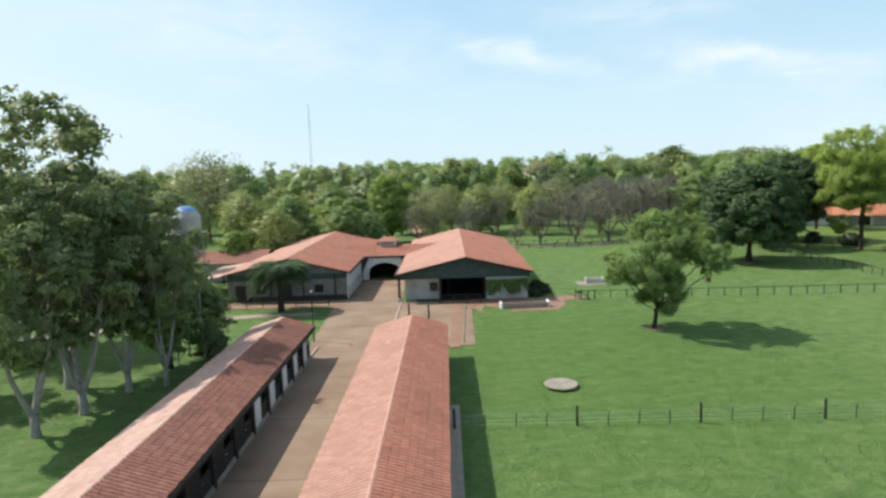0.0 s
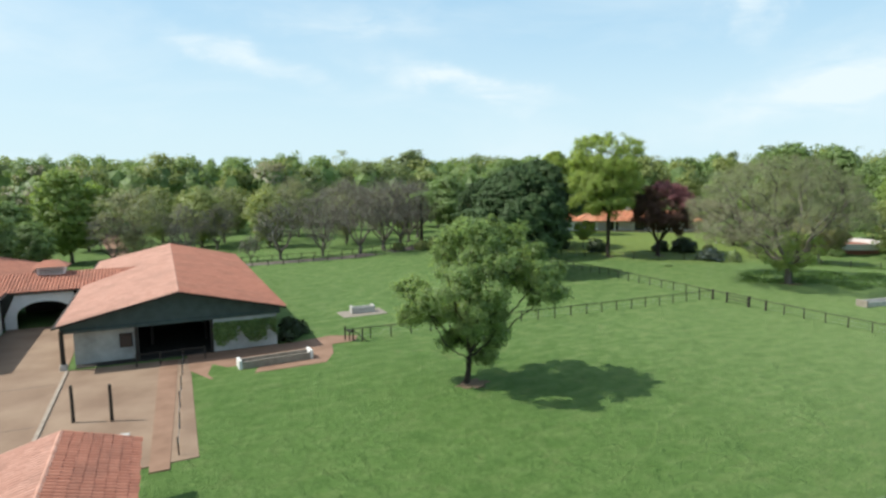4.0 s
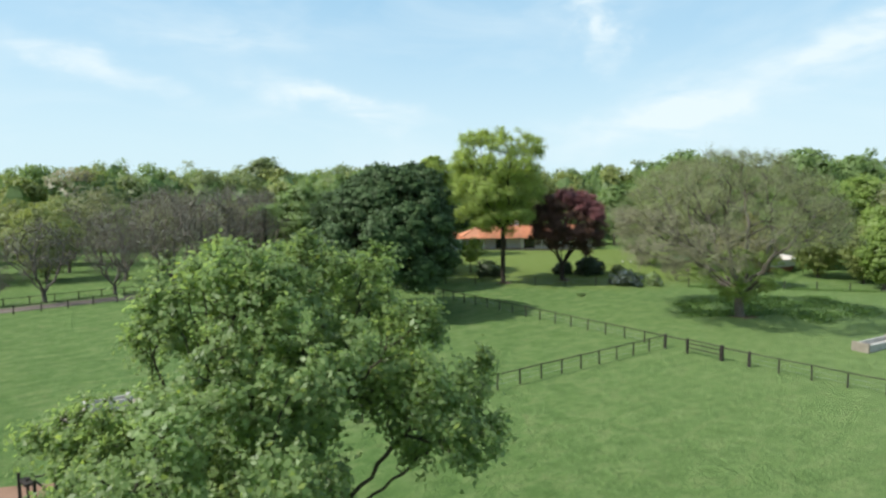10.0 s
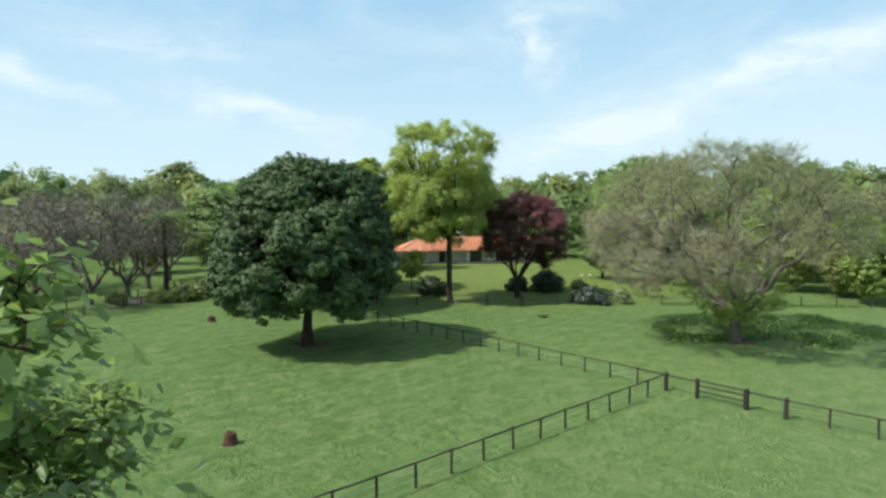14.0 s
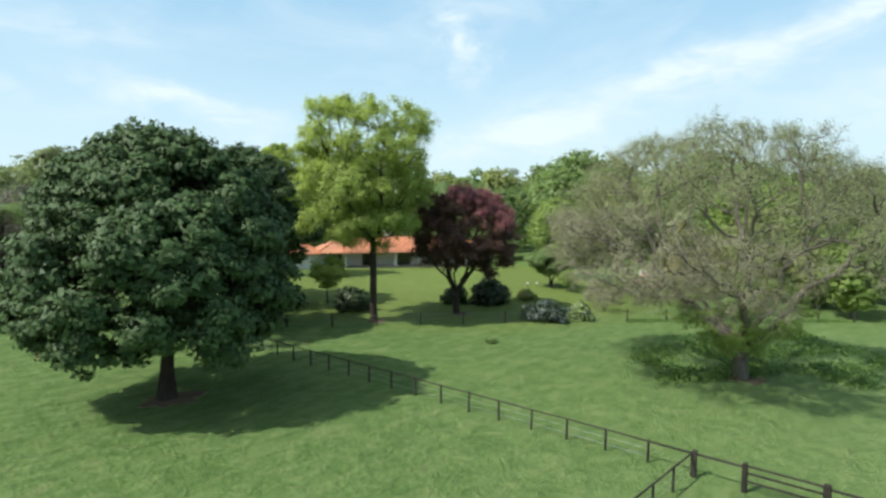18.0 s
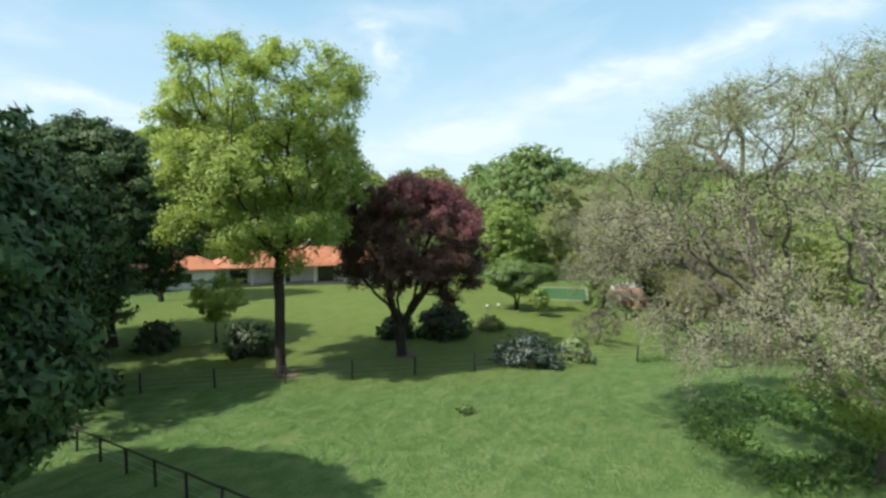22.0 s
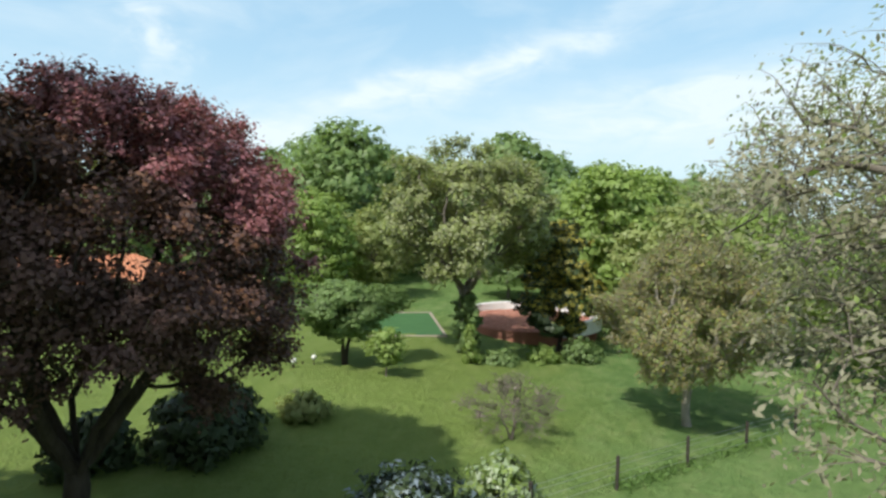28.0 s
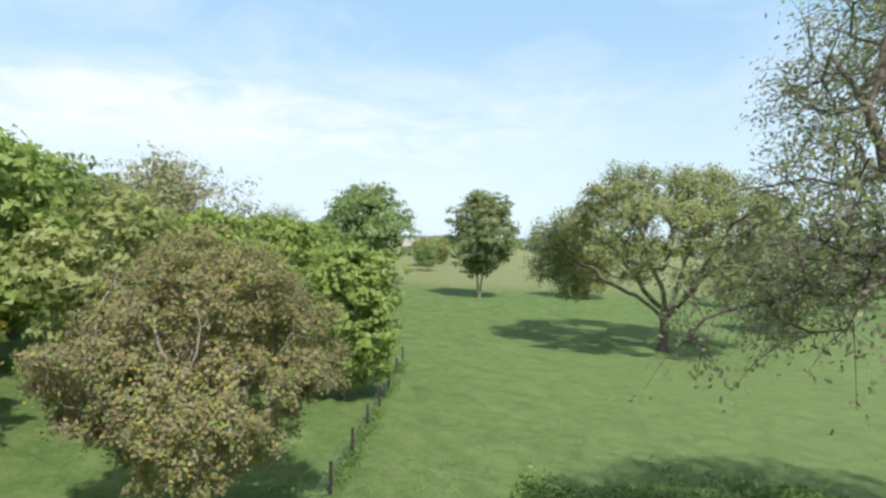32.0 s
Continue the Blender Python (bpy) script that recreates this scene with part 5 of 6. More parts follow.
def tiled_slope(name, top, along, down, length, width, material, parent, step=0.28, course=0.42, seed=1, singles=0, window=None):
    """Courses of barrel tiles on one roof slope. top: the ridge corner; along, down: unit ways. The first ones inside the window stand alone as parts."""
    rng = np.random.default_rng(seed)
    tv, tf = tile_mesh(step * 0.94, course * 1.12)
    tv = np.array(tv)
    along, down, top = Vector(along), Vector(down), Vector(top)
    up = along.cross(down)
    if up.z < 0:
        up = -up
    nu, nd = int(length / step), int(width / course)
    vs, fs = [], []
    single = None
    count = 0
    base = 0
    A, D, U = np.array(along), np.array(down), np.array(up)
    for j in range(nd):
        for i in range(nu):
            o = np.array(top + along * (step * (i + 0.5)) + down * (course * j))
            o = o + U * (0.03 + 0.012 * rng.uniform()) + A * 0.012 * rng.uniform(-1, 1) + D * 0.03 * rng.uniform(-1, 1)
            if singles and count < singles and window[0] < o[1] < window[1]:
                if single is None:
                    single = bpy.data.meshes.new("roof_tile")
                    single.from_pydata([tuple(p) for p in tv], [], tf)
                    single.materials.append(material)
                ob = new("roof_tile", single)
                ob.parent = parent
                ob.matrix_basis = Matrix(((A[0], D[0], U[0], o[0]), (A[1], D[1], U[1], o[1]), (A[2], D[2], U[2], o[2]), (0, 0, 0, 1)))
                count += 1
                continue
            vs.append(o + tv[:, :1] * A + tv[:, 1:2] * D + tv[:, 2:3] * U)
            fs += [tuple(base + q for q in face) for face in tf]
            base += len(tv)
    ob = link_mesh(name, [tuple(p) for p in np.concatenate(vs)], fs, material, parent)
    ob["kind"] = "stuff"
    return ob


def gable_roof(parent, xl, xr, xm, y0, y1, eave, ridge, mats, step=0.28, course=0.42, seed=1, singles=0, window=None, deck="timber"):
    """Two tiled slopes on a thick deck, with a row of ridge caps. Ways are in the thing's own space."""
    # the first material is paler: the west slope's sunlight is in its colour
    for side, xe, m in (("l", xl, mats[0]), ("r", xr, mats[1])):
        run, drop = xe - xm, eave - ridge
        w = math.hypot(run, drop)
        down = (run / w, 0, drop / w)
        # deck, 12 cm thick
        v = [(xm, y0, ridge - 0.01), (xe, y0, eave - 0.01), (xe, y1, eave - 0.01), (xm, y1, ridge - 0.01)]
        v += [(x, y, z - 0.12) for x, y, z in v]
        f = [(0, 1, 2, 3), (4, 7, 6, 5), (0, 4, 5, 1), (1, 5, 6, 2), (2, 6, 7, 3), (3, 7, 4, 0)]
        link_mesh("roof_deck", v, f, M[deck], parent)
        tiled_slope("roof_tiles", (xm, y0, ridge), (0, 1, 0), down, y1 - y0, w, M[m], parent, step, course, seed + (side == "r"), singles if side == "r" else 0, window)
    v, f = [], []
    n = int((y1 - y0) / 0.45)
    for i in range(n):
        y = y0 + 0.45 * i
        tube(v, f, [(xm, y, ridge + 0.0), (xm, y + 0.5, ridge + 0.03)], [0.11, 0.13], 7)
    link_mesh("ridge", v, f, M[mats[0]], parent, smooth=False)


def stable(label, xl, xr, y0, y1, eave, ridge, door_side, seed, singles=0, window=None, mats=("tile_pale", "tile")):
    root = thing("stable", pose(0, 0, 0), label, "stable")
    xm = (xl + xr) / 2
    a, b = xl + 0.6, xr - 0.6
    gable_roof(root, xl, xr, xm, y0, y1, eave, ridge, mats, seed=seed, singles=singles, window=window)
    wl = y0 + 0.5, y1 - 0.5
    # long walls, gable ends, floor
    back = a if door_side > 0 else b
    boxed("wall", (back - 0.1, wl[0], -0.3, back + 0.1, wl[1], eave - 0.1), M["plaster_old"], root)
    for y in wl:
        v = [(a, y, -0.3), (b, y, -0.3), (b, y, eave + 0.05), (xm, y, ridge - 0.25), (a, y, eave + 0.05)]
        v += [(p, q + 0.16 * (1 if y == wl[0] else -1), r) for p, q, r in v]
        f = [(0, 1, 2, 3, 4), (9, 8, 7, 6, 5)] + [(i, i + 5, (i + 1) % 5 + 5, (i + 1) % 5) for i in range(5)]
        link_mesh("gable_wall", v, f, M["plaster_old"], root)
    front = b if door_side > 0 else a
    s = 1 if door_side > 0 else -1
    n = int((wl[1] - wl[0]) / 3.4)
    pitch = (wl[1] - wl[0]) / n
    # sheet behind the stall fronts, coloured as the shade inside
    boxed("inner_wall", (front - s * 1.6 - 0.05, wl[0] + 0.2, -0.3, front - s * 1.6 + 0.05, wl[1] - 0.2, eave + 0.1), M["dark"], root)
    boxed("plinth", (min(front, front + s * 0.12), wl[0], -0.3, max(front, front + s * 0.12), wl[1], 0.28), M["kerb"], root)
    for i in range(n):
        y = wl[0] + pitch * i
        boxed("pillar", (front - 0.16, y, -0.1, front + 0.16, y + 0.42, eave + 0.05), M["timber"], root, 0.02)
        boxed("panel", (front - 0.07, y + 0.42, -0.1, front + 0.07, y + 1.95, eave - 0.25), M["plaster" if y > 35 else "timber"], root, 0.01)
        d = boxed("door", (front - 0.05, y + 2.0, 0.03, front + 0.03, y + pitch - 0.04, 1.35), M["timber"], root, 0.01, "dark half-height timber stall door")
        boxed("handle", (front + s * 0.03 - 0.02, y + 2.1, 1.0, front + s * 0.03 + 0.04, y + 2.25, 1.05), M["steel"], d)
        boxed("lintel", (front - 0.09, y + 0.42, eave - 0.25, front + 0.09, y + pitch, eave - 0.02), M["timber"], root)
    boxed("gutter_board", (min(xr if s > 0 else xl, (xr if s > 0 else xl) - s * 0.05), y0, eave - 0.2, max(xr if s > 0 else xl, (xr if s > 0 else xl) - s * 0.05), y1, eave + 0.0), M["timber"], root)
    return root


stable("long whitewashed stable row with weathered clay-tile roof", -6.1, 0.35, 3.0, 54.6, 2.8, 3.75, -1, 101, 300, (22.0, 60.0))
# cream west slope and brown east slope carry sun and shade in their tones
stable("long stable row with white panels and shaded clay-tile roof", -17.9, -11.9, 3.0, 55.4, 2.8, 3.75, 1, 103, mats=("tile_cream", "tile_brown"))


def barn_east():
    root = thing("barn", pose(0, 0, 0), "large open-fronted barn with orange tile roof and green gable", "barn")
    xl, xr, xm, y0, y1, eave, ridge = -6.4, 11.6, 2.8, 77.4, 117.5, 3.7, 5.8
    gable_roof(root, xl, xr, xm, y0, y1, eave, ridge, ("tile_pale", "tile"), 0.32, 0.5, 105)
    fy = 78.6
    v = [(xl + 0.4, fy, 3.15), (xr - 0.4, fy, 3.15), (xr - 0.4, fy, eave - 0.1), (xm, fy, ridge - 0.2), (xl + 0.4, fy, eave - 0.1)]
    v += [(p, q + 0.15, r) for p, q, r in v]
    f = [(0, 1, 2, 3, 4), (9, 8, 7, 6, 5)] + [(i, i + 5, (i + 1) % 5 + 5, (i + 1) % 5) for i in range(5)]
    link_mesh("gable_board", v, f, M["teal"], root, label="dark green boarded gable")
    boxed("beam", (xl + 0.4, fy - 0.12, 2.95, xr - 0.4, fy + 0.2, 3.2), M["teal"], root)
    boxed("wall", (-5.2, fy + 1.0, -0.3, -0.6, fy + 1.2, 3.2), M["plaster_old"], root)
    w = boxed("window", (-1.9, fy + 0.93, 1.1, -0.9, fy + 1.0, 2.3), M["timber"], root)
    boxed("pane", (-1.82, fy + 0.915, 1.18, -0.98, fy + 0.93, 2.22), M["glass"], w)
    boxed("wall", (5.4, fy, -0.3, 10.9, fy + 0.22, 2.95), M["plaster_old"], root, label="stained pale wall with green creeper")
    boxed("wall", (10.7, fy + 0.22, -0.3, 10.9, y1 - 0.6, 3.5), M["plaster_old"], root)
    boxed("wall", (-5.2, fy + 1.2, -0.3, -5.0, y1 - 0.6, 3.5), M["plaster_old"], root)
    boxed("wall", (-5.0, y1 - 0.8, -0.3, 10.7, y1 - 0.6, 3.5), M["plaster_old"], root)
    boxed("door_post", (-0.7, fy - 0.05, -0.2, -0.4, fy + 0.25, 3.0), M["timber"], root)
    boxed("door_post", (5.2, fy - 0.05, -0.2, 5.45, fy + 0.25, 3.0), M["timber"], root)
    boxed("corner_pillar", (-6.05, fy - 0.2, -0.2, -5.75, fy + 0.1, 3.2), M["timber"], root)
    boxed("pillar_foot", (-6.15, fy - 0.3, -0.2, -5.65, fy + 0.2, 0.5), M["concrete"], root, 0.04)
    boxed("inner_beam", (-0.4, fy + 6, 2.6, 5.2, fy + 6.2, 2.9), M["timber"], root)
    for y in (fy + 5, fy + 12, fy + 19):
        boxed("inner_post", (0.4, y, -0.1, 0.62, y + 0.22, 5.0), M["timber"], root)
        boxed("inner_post", (5.0, y, -0.1, 5.22, y + 0.22, 5.0), M["timber"], root)
    # floor painted near-black for the shade under the roof
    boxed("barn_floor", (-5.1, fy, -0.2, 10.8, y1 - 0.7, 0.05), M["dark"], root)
    return root


def barn_west():
    root = thing("barn", pose(0, 0, 0), "wide stable barn with white arcade and clay-tile roof", "barn")
    xl, xr, xm, y0, y1, eave, ridge = -30.0, -12.5, -21.0, 80.6, 119.0, 3.8, 5.9
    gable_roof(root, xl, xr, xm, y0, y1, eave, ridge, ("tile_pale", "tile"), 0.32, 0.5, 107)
    fy = 81.4
    v = [(xl + 0.6, fy, -0.3), (xr - 0.7, fy, -0.3), (xr - 0.7, fy, eave - 0.05), (xm, fy, ridge - 0.2), (xl + 0.6, fy, eave - 0.05)]
    v += [(p, q + 0.2, r) for p, q, r in v]
    f = [(0, 1, 2, 3, 4), (9, 8, 7, 6, 5)] + [(i, i + 5, (i + 1) % 5 + 5, (i + 1) % 5) for i in range(5)]
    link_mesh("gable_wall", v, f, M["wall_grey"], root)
    boxed("gable_board", (xl + 0.6, fy - 0.05, 2.9, xr - 0.7, fy - 0.003, 3.7), M["teal"], root)
    for x in (-17.6, -25.5):
        w = boxed("window", (x, fy - 0.06, 1.1, x + 1.2, fy - 0.003, 2.2), M["timber"], root)
        boxed("pane", (x + 0.08, fy - 0.075, 1.18, x + 1.12, fy - 0.06, 2.12), M["glass"], w)
    boxed("dado", (xl + 0.6, fy - 0.04, -0.2, xr - 0.7, fy - 0.004, 0.7), M["dark"], root)
    bx = xr - 0.7
    # sheet behind the arcade, also coloured as inner shade
    boxed("inner_wall", (bx - 1.7, fy + 0.3, -0.3, bx - 1.6, y1 - 0.6, 3.6), M["dark"], root)
    boxed("wall", (xl + 0.6, fy + 0.2, -0.3, xl + 0.8, y1 - 0.6, 3.6), M["plaster_old"], root)
    boxed("wall", (xl + 0.8, y1 - 0.8, -0.3, xr - 0.7, y1 - 0.6, 3.6), M["plaster_old"], root)
    for i in range(6):
        y = fy + 0.3 + 2.5 * i
        boxed("pillar", (bx - 0.2, y, -0.2, bx + 0.05, y + 0.5, 3.55), M["plaster"], root, 0.02)
        boxed("panel", (bx - 0.12, y + 0.5, -0.2, bx, y + 1.35, 3.3), M["plaster"], root)
        boxed("door", (bx - 0.1, y + 1.4, 0.02, bx - 0.04, y + 2.48, 1.4), M["timber"], root, 0.01)
    # flat panels on the wall, painted with the shade of open doorways
    boxed("door", (-21.9, fy - 0.05, 0.02, -20.7, fy - 0.004, 2.3), M["dark"], root, label="dark panel painted as an open stable doorway")
    boxed("door", (-28.4, fy - 0.05, 0.02, -27.0, fy - 0.004, 2.3), M["dark"], root, label="dark panel painted as an open stable doorway")
    for x in (-23.6, -19.2, -14.9):
        boxed("wall_post", (x, fy - 0.16, -0.1, x + 0.2, fy - 0.052, 3.6), M["timber"], root)
    # low wing behind, running west
    boxed("rear_wing", (xl - 13.0, 99.0, -0.2, xl + 0.55, 107.0, 3.2), M["plaster_old"], root)
    v = [(xl - 13.6, 98.2, 3.1), (xl + 0.5, 98.2, 3.1), (xl + 0.5, 103.0, 4.7), (xl - 13.6, 103.0, 4.7), (xl + 0.5, 107.8, 3.1), (xl - 13.6, 107.8, 3.1)]
    link_mesh("rear_roof", v, [(0, 1, 2, 3), (3, 2, 4, 5)], M["tile_brown"], root)
    boxed("lintel", (bx - 0.18, fy + 0.3, 3.3, bx + 0.02, fy + 15.5, 3.6), M["teal"], root)
    # lean-to on the west side
    v = [(xl + 0.4, 82, 3.7), (xl - 5.5, 82, 2.9), (xl - 5.5, 96, 2.9), (xl + 0.4, 96, 3.7)]
    v += [(x, y, z - 0.12) for x, y, z in v]
    link_mesh("lean_to_roof", v, [(0, 1, 2, 3), (4, 7, 6, 5), (0, 4, 5, 1), (1, 5, 6, 2), (2, 6, 7, 3), (3, 7, 4, 0)], M["tile_cream"], root)
    for y in (82.3, 89, 95.6):
        boxed("post", (xl - 5.3, y, -0.2, xl - 5.1, y + 0.2, 2.85), M["timber"], root)
    return root


def link_building():
    """The arched gateway between the two barns, with a louvred lantern on its ridge."""
    root = thing("gateway", pose(0, 0, 0), "white arched gateway joining both barns under tile roof", "gateway")
    x0, x1, y0, ym, y1 = -13.1, -6.0, 96.0, 101.0, 106.0
    for name, ya, yb, m in (("front", y0, ym, "tile"), ("back", y1, ym, "tile")):
        w = math.hypot(yb - ya, 1.3)
        down = (0, (ya - yb) / w, -1.3 / w)
        tiled_slope("roof_tiles", (x0 - 5, ym, 5.0), (1, 0, 0), down, x1 - x0 + 11, w, M[m], root, 0.32, 0.5, 109)
        v = [(x0 - 5, ym, 4.99), (x1 + 6, ym, 4.99), (x1 + 6, ya, 3.69), (x0 - 5, ya, 3.69)]
        v += [(x, y, z - 0.12) for x, y, z in v]
        link_mesh("roof_deck", v, [(0, 1, 2, 3), (4, 7, 6, 5), (0, 4, 5, 1), (1, 5, 6, 2), (2, 6, 7, 3), (3, 7, 4, 0)], M["timber"], root)
    # arch wall
    bm = bmesh.new()
    n = 14
    cx, r, spring = (x0 + x1) / 2, 2.55, 1.2
    arc = [(cx + r * math.cos(math.pi * i / n), spring + 1.5 * math.sin(math.pi * i / n)) for i in range(n + 1)]
    front = []
    for y in (y0 + 0.4, y0 + 0.75):
        outer = [(x1, -0.2), (x1, 3.6)] + [(p, 3.6) for p, _ in arc[1:-1]] + [(x0, 3.6), (x0, -0.2)]
        inner = [(arc[0][0], -0.2)] + arc + [(arc[-1][0], -0.2)]
        row_i = [bm.verts.new((p, y, q)) for p, q in inner]
        row_o = [bm.verts.new((p, y, q)) for p, q in [(x1, -0.2), (x1, spring)] + [(p, 3.6) for p, _ in arc[1:-1]] + [(x0, spring), (x0, -0.2)]]
        for i in range(len(row_i) - 1):
            bm.faces.new((row_i[i], row_i[i + 1], row_o[i + 1], row_o[i]))
        front.append(row_i)
    for i in range(len(front[0]) - 1):
        bm.faces.new((front[0][i], front[1][i], front[1][i + 1], front[0][i + 1]))
    part("arch_wall", bm, M["plaster"], root)
    # sheet behind the arch, its colour the shade of the passage
    boxed("inner_wall", (x0 + 0.2, y1 - 0.5, -0.2, x1 - 0.2, y1 - 0.3, 3.6), M["dark"], root)
    # lantern
    lx, ly = -9.3, 101.0
    lan = boxed("lantern", (lx - 1.3, ly - 0.8, 4.6, lx + 1.3, ly + 0.8, 5.75), M["plaster"], root)
    for k in range(4):
        boxed("louvre", (lx - 1.1, ly - 0.86, 5.05 + 0.15 * k, lx + 1.1, ly - 0.8, 5.12 + 0.15 * k), M["timber_grey"], lan)
    v = [(lx - 1.7, ly - 1.2, 5.75), (lx + 1.7, ly - 1.2, 5.75), (lx + 1.7, ly + 1.2, 5.75), (lx - 1.7, ly + 1.2, 5.75), (lx - 0.7, ly, 6.4), (lx + 0.7, ly, 6.4)]
    link_mesh("lantern_roof", v, [(0, 1, 5, 4), (2, 3, 4, 5), (1, 2, 5), (3, 0, 4), (3, 2, 1, 0)], M["tile"], lan)


barn_east()
barn_west()
link_building()


def house():
    """The low white house with an orange tile roof, seen between the garden trees."""
    o = Vector((90.5, 157.5, 0.3))
    e = Vector((125.5, 134.8, 0.3))
    ang = math.degrees(math.atan2(e.y - o.y, e.x - o.x))
    root = thing("house", pose(o.x, o.y, o.z, 0, 0, ang), "low white house with orange tile roof and dark veranda", "house")
    L = (e - o).length
    wing = 11.5
    # west wing stands forward of the veranda
    boxed("wall", (0, 0, -0.5, wing, 8.5, 2.9), M["plaster"], root)
    boxed("wall", (wing, 3.0, -0.5, L, 9.5, 2.9), M["plaster"], root)
    boxed("plinth", (wing, 0.2, -0.5, L, 3.0, 0.12), M["kerb"], root)
    for x in (1.8, 6.6):
        w = boxed("window", (x, -0.06, 0.9, x + 1.9, 0.0 - 0.003, 2.1), M["timber"], root)
        boxed("pane", (x + 0.1, -0.075, 1.0, x + 0.9, -0.06, 2.0), M["glass"], w)
        boxed("pane", (x + 1.0, -0.075, 1.0, x + 1.8, -0.06, 2.0), M["glass"], w)
    for x in (wing + 2.0, wing + 8.0, wing + 14.5, wing + 20.0):
        w = boxed("door", (x, 2.93, 0.12, x + 2.4, 2.997, 2.3), M["timber"], root)
        boxed("pane", (x + 0.12, 2.915, 0.3, x + 1.12, 2.93, 2.2), M["glass"], w)
        boxed("pane", (x + 1.28, 2.915, 0.3, x + 2.28, 2.93, 2.2), M["glass"], w)
    x = wing + 0.2
    while x < L:
        boxed("veranda_post", (x, 0.35, -0.3, x + 0.3, 0.65, 2.75), M["plaster"], root, 0.02)
        x += 4.4
    # hipped roof
    for (a, b, y0, y1, rz, hip) in ((-0.8, wing + 0.6, -0.9, 9.4, 4.9, 4.2), (wing - 0.5, L + 0.9, -0.5, 10.3, 5.0, 4.6)):
        ym, ev = (y0 + y1) / 2, 2.75
        v = [(a, y0, ev), (b, y0, ev), (b, y1, ev), (a, y1, ev), (a + hip, ym, rz), (b - hip, ym, rz)]
        v += [(a, y0, ev - 0.14), (b, y0, ev - 0.14), (b, y1, ev - 0.14), (a, y1, ev - 0.14)]
        f = [(0, 1, 5, 4), (1, 2, 5), (2, 3, 4, 5), (3, 0, 4), (6, 7, 1, 0), (7, 8, 2, 1), (8, 9, 3, 2), (9, 6, 0, 3), (9, 8, 7, 6)]
        link_mesh("roof", v, f, M["tile_house"], root)
        w = math.hypot(ym - y0, rz - ev)
        tiled_slope("roof_tiles", (a + hip, ym, rz), (1, 0, 0), (0, -(ym - y0) / w, -(rz - ev) / w), b - a - 2 * hip, w, M["tile_house"], root, 0.4, 0.55, 111)
        rv, rf = [], []
        for p, q in ((4, 5), (4, 0), (5, 1)):
            tube(rv, rf, [v[p], v[q]], [0.14, 0.14], 6)
        link_mesh("ridge", rv, rf, M["tile_house"], root)
    ch = boxed("chimney", (wing + 12.6, 5.2, 4.0, wing + 13.7, 6.2, 6.0), M["plaster"], root, 0.03)
    boxed("chimney_cap", (wing + 12.4, 5.0, 6.0, wing + 13.9, 6.4, 6.15), M["plaster"], ch)
    return root


house()

# ---- yard, tracks and bare earth ----
slab("yard", [(-12.55, 2), (-5.9, 2), (-5.9, 57.2), (3.0, 57.5), (3.4, 77.6), (-5.7, 78.2), (-6.0, 96.2), (-13.0, 96.2), (-12.9, 80.8), (-31, 80.9), (-31, 77.2), (-14.2, 76.2), (-13.4, 57.6)], 0.02, 0.3, M["paving"], "dusty sunlit concrete yard between stables", "pavement")
slab("brick_walk", [(0.5, 56.6), (1.5, 56.6), (2.5, 77.5), (1.1, 77.5)], 0.05, 0.3, M["soil"], "narrow reddish earth walk beside the pasture", "path")
slab("side_walk", [(-0.1, 2), (1.1, 2), (1.1, 42), (-0.1, 42)], 0.03, 0.3, M["kerb"], "narrow paved walk along the stable wall", "path")
slab("bare_earth", [(4.6, 70.9), (13.6, 71.3), (14.8, 73.6), (15.4, 76.4), (17.6, 76.6), (18.4, 78.2), (16.0, 79.4), (12.6, 78.6), (3.2, 78.5), (3.2, 74.0)], 0.03, 0.2, M["soil"], "bare trodden red earth round trough", "ground")
slab("track", [(-60, 118), (-32, 119.5), (2, 128.5), (14.3, 130.4), (34, 131.5), (50, 138.6), (66, 149), (70, 153), (64, 153), (48, 142.2), (33, 135.0), (14, 133.6), (-4, 132), (-34, 123), (-60, 121.5)], 0.04, 0.3, M["road"], "dark dirt farm track beside orchard", "road")
slab("drive", [(-4, 131), (-1, 131), (-6, 180), (-10, 215), (-15, 215), (-10, 178)], 0.05, 0.3, M["soil"], "reddish earth drive leading into wood", "road")
slab("garden_path", [(-60, 60), (-45, 64), (-30, 70), (-22, 72), (-16, 72.4), (-16, 73.8), (-23, 73.6), (-32, 71.6), (-46, 66), (-60, 62.5)], 0.04, 0.2, M["kerb"], "pale curving path across the lawn", "path")
for i in range(9):
    y = 6 + 8.6 * i
    boxed("yard_joint", (-12.4, y, 0.02, -6.0, y + 0.06, 0.026), M["road"]).update_tag()
for o in [o for o in bpy.data.objects if o.name.startswith("yard_joint")]:
    o.parent = bpy.data.objects["yard"]
for dims in ((-12.6, 2.0, -0.2, -12.35, 58.0, 0.14), (-6.2, 2.0, -0.2, -5.95, 57.0, 0.12), (-5.75, 58.0, -0.2, -5.5, 78.0, 0.12)):
    tagged(boxed("kerb", dims, M["kerb"], bevel=0.02), "long worn stone kerb along the yard", "kerb", kind="structure")
for i, (x, y, r) in enumerate(((21.7, 61.6, 1.2), (51.6, 102.8, 1.6), (79.7, 78.0, 1.5), (76.2, 111.2, 1.0), (85.0, 107.8, 1.1))):
    slab("root_patch", [(p, q) for p, q in ragged(x + 0.3, y - 0.3, r, r * 0.75, 26, 0.34, 300 + i)], ground_z(x, y) + 0.05, 0.25, M["litter"], "bare brown soil round a tree foot", "ground")


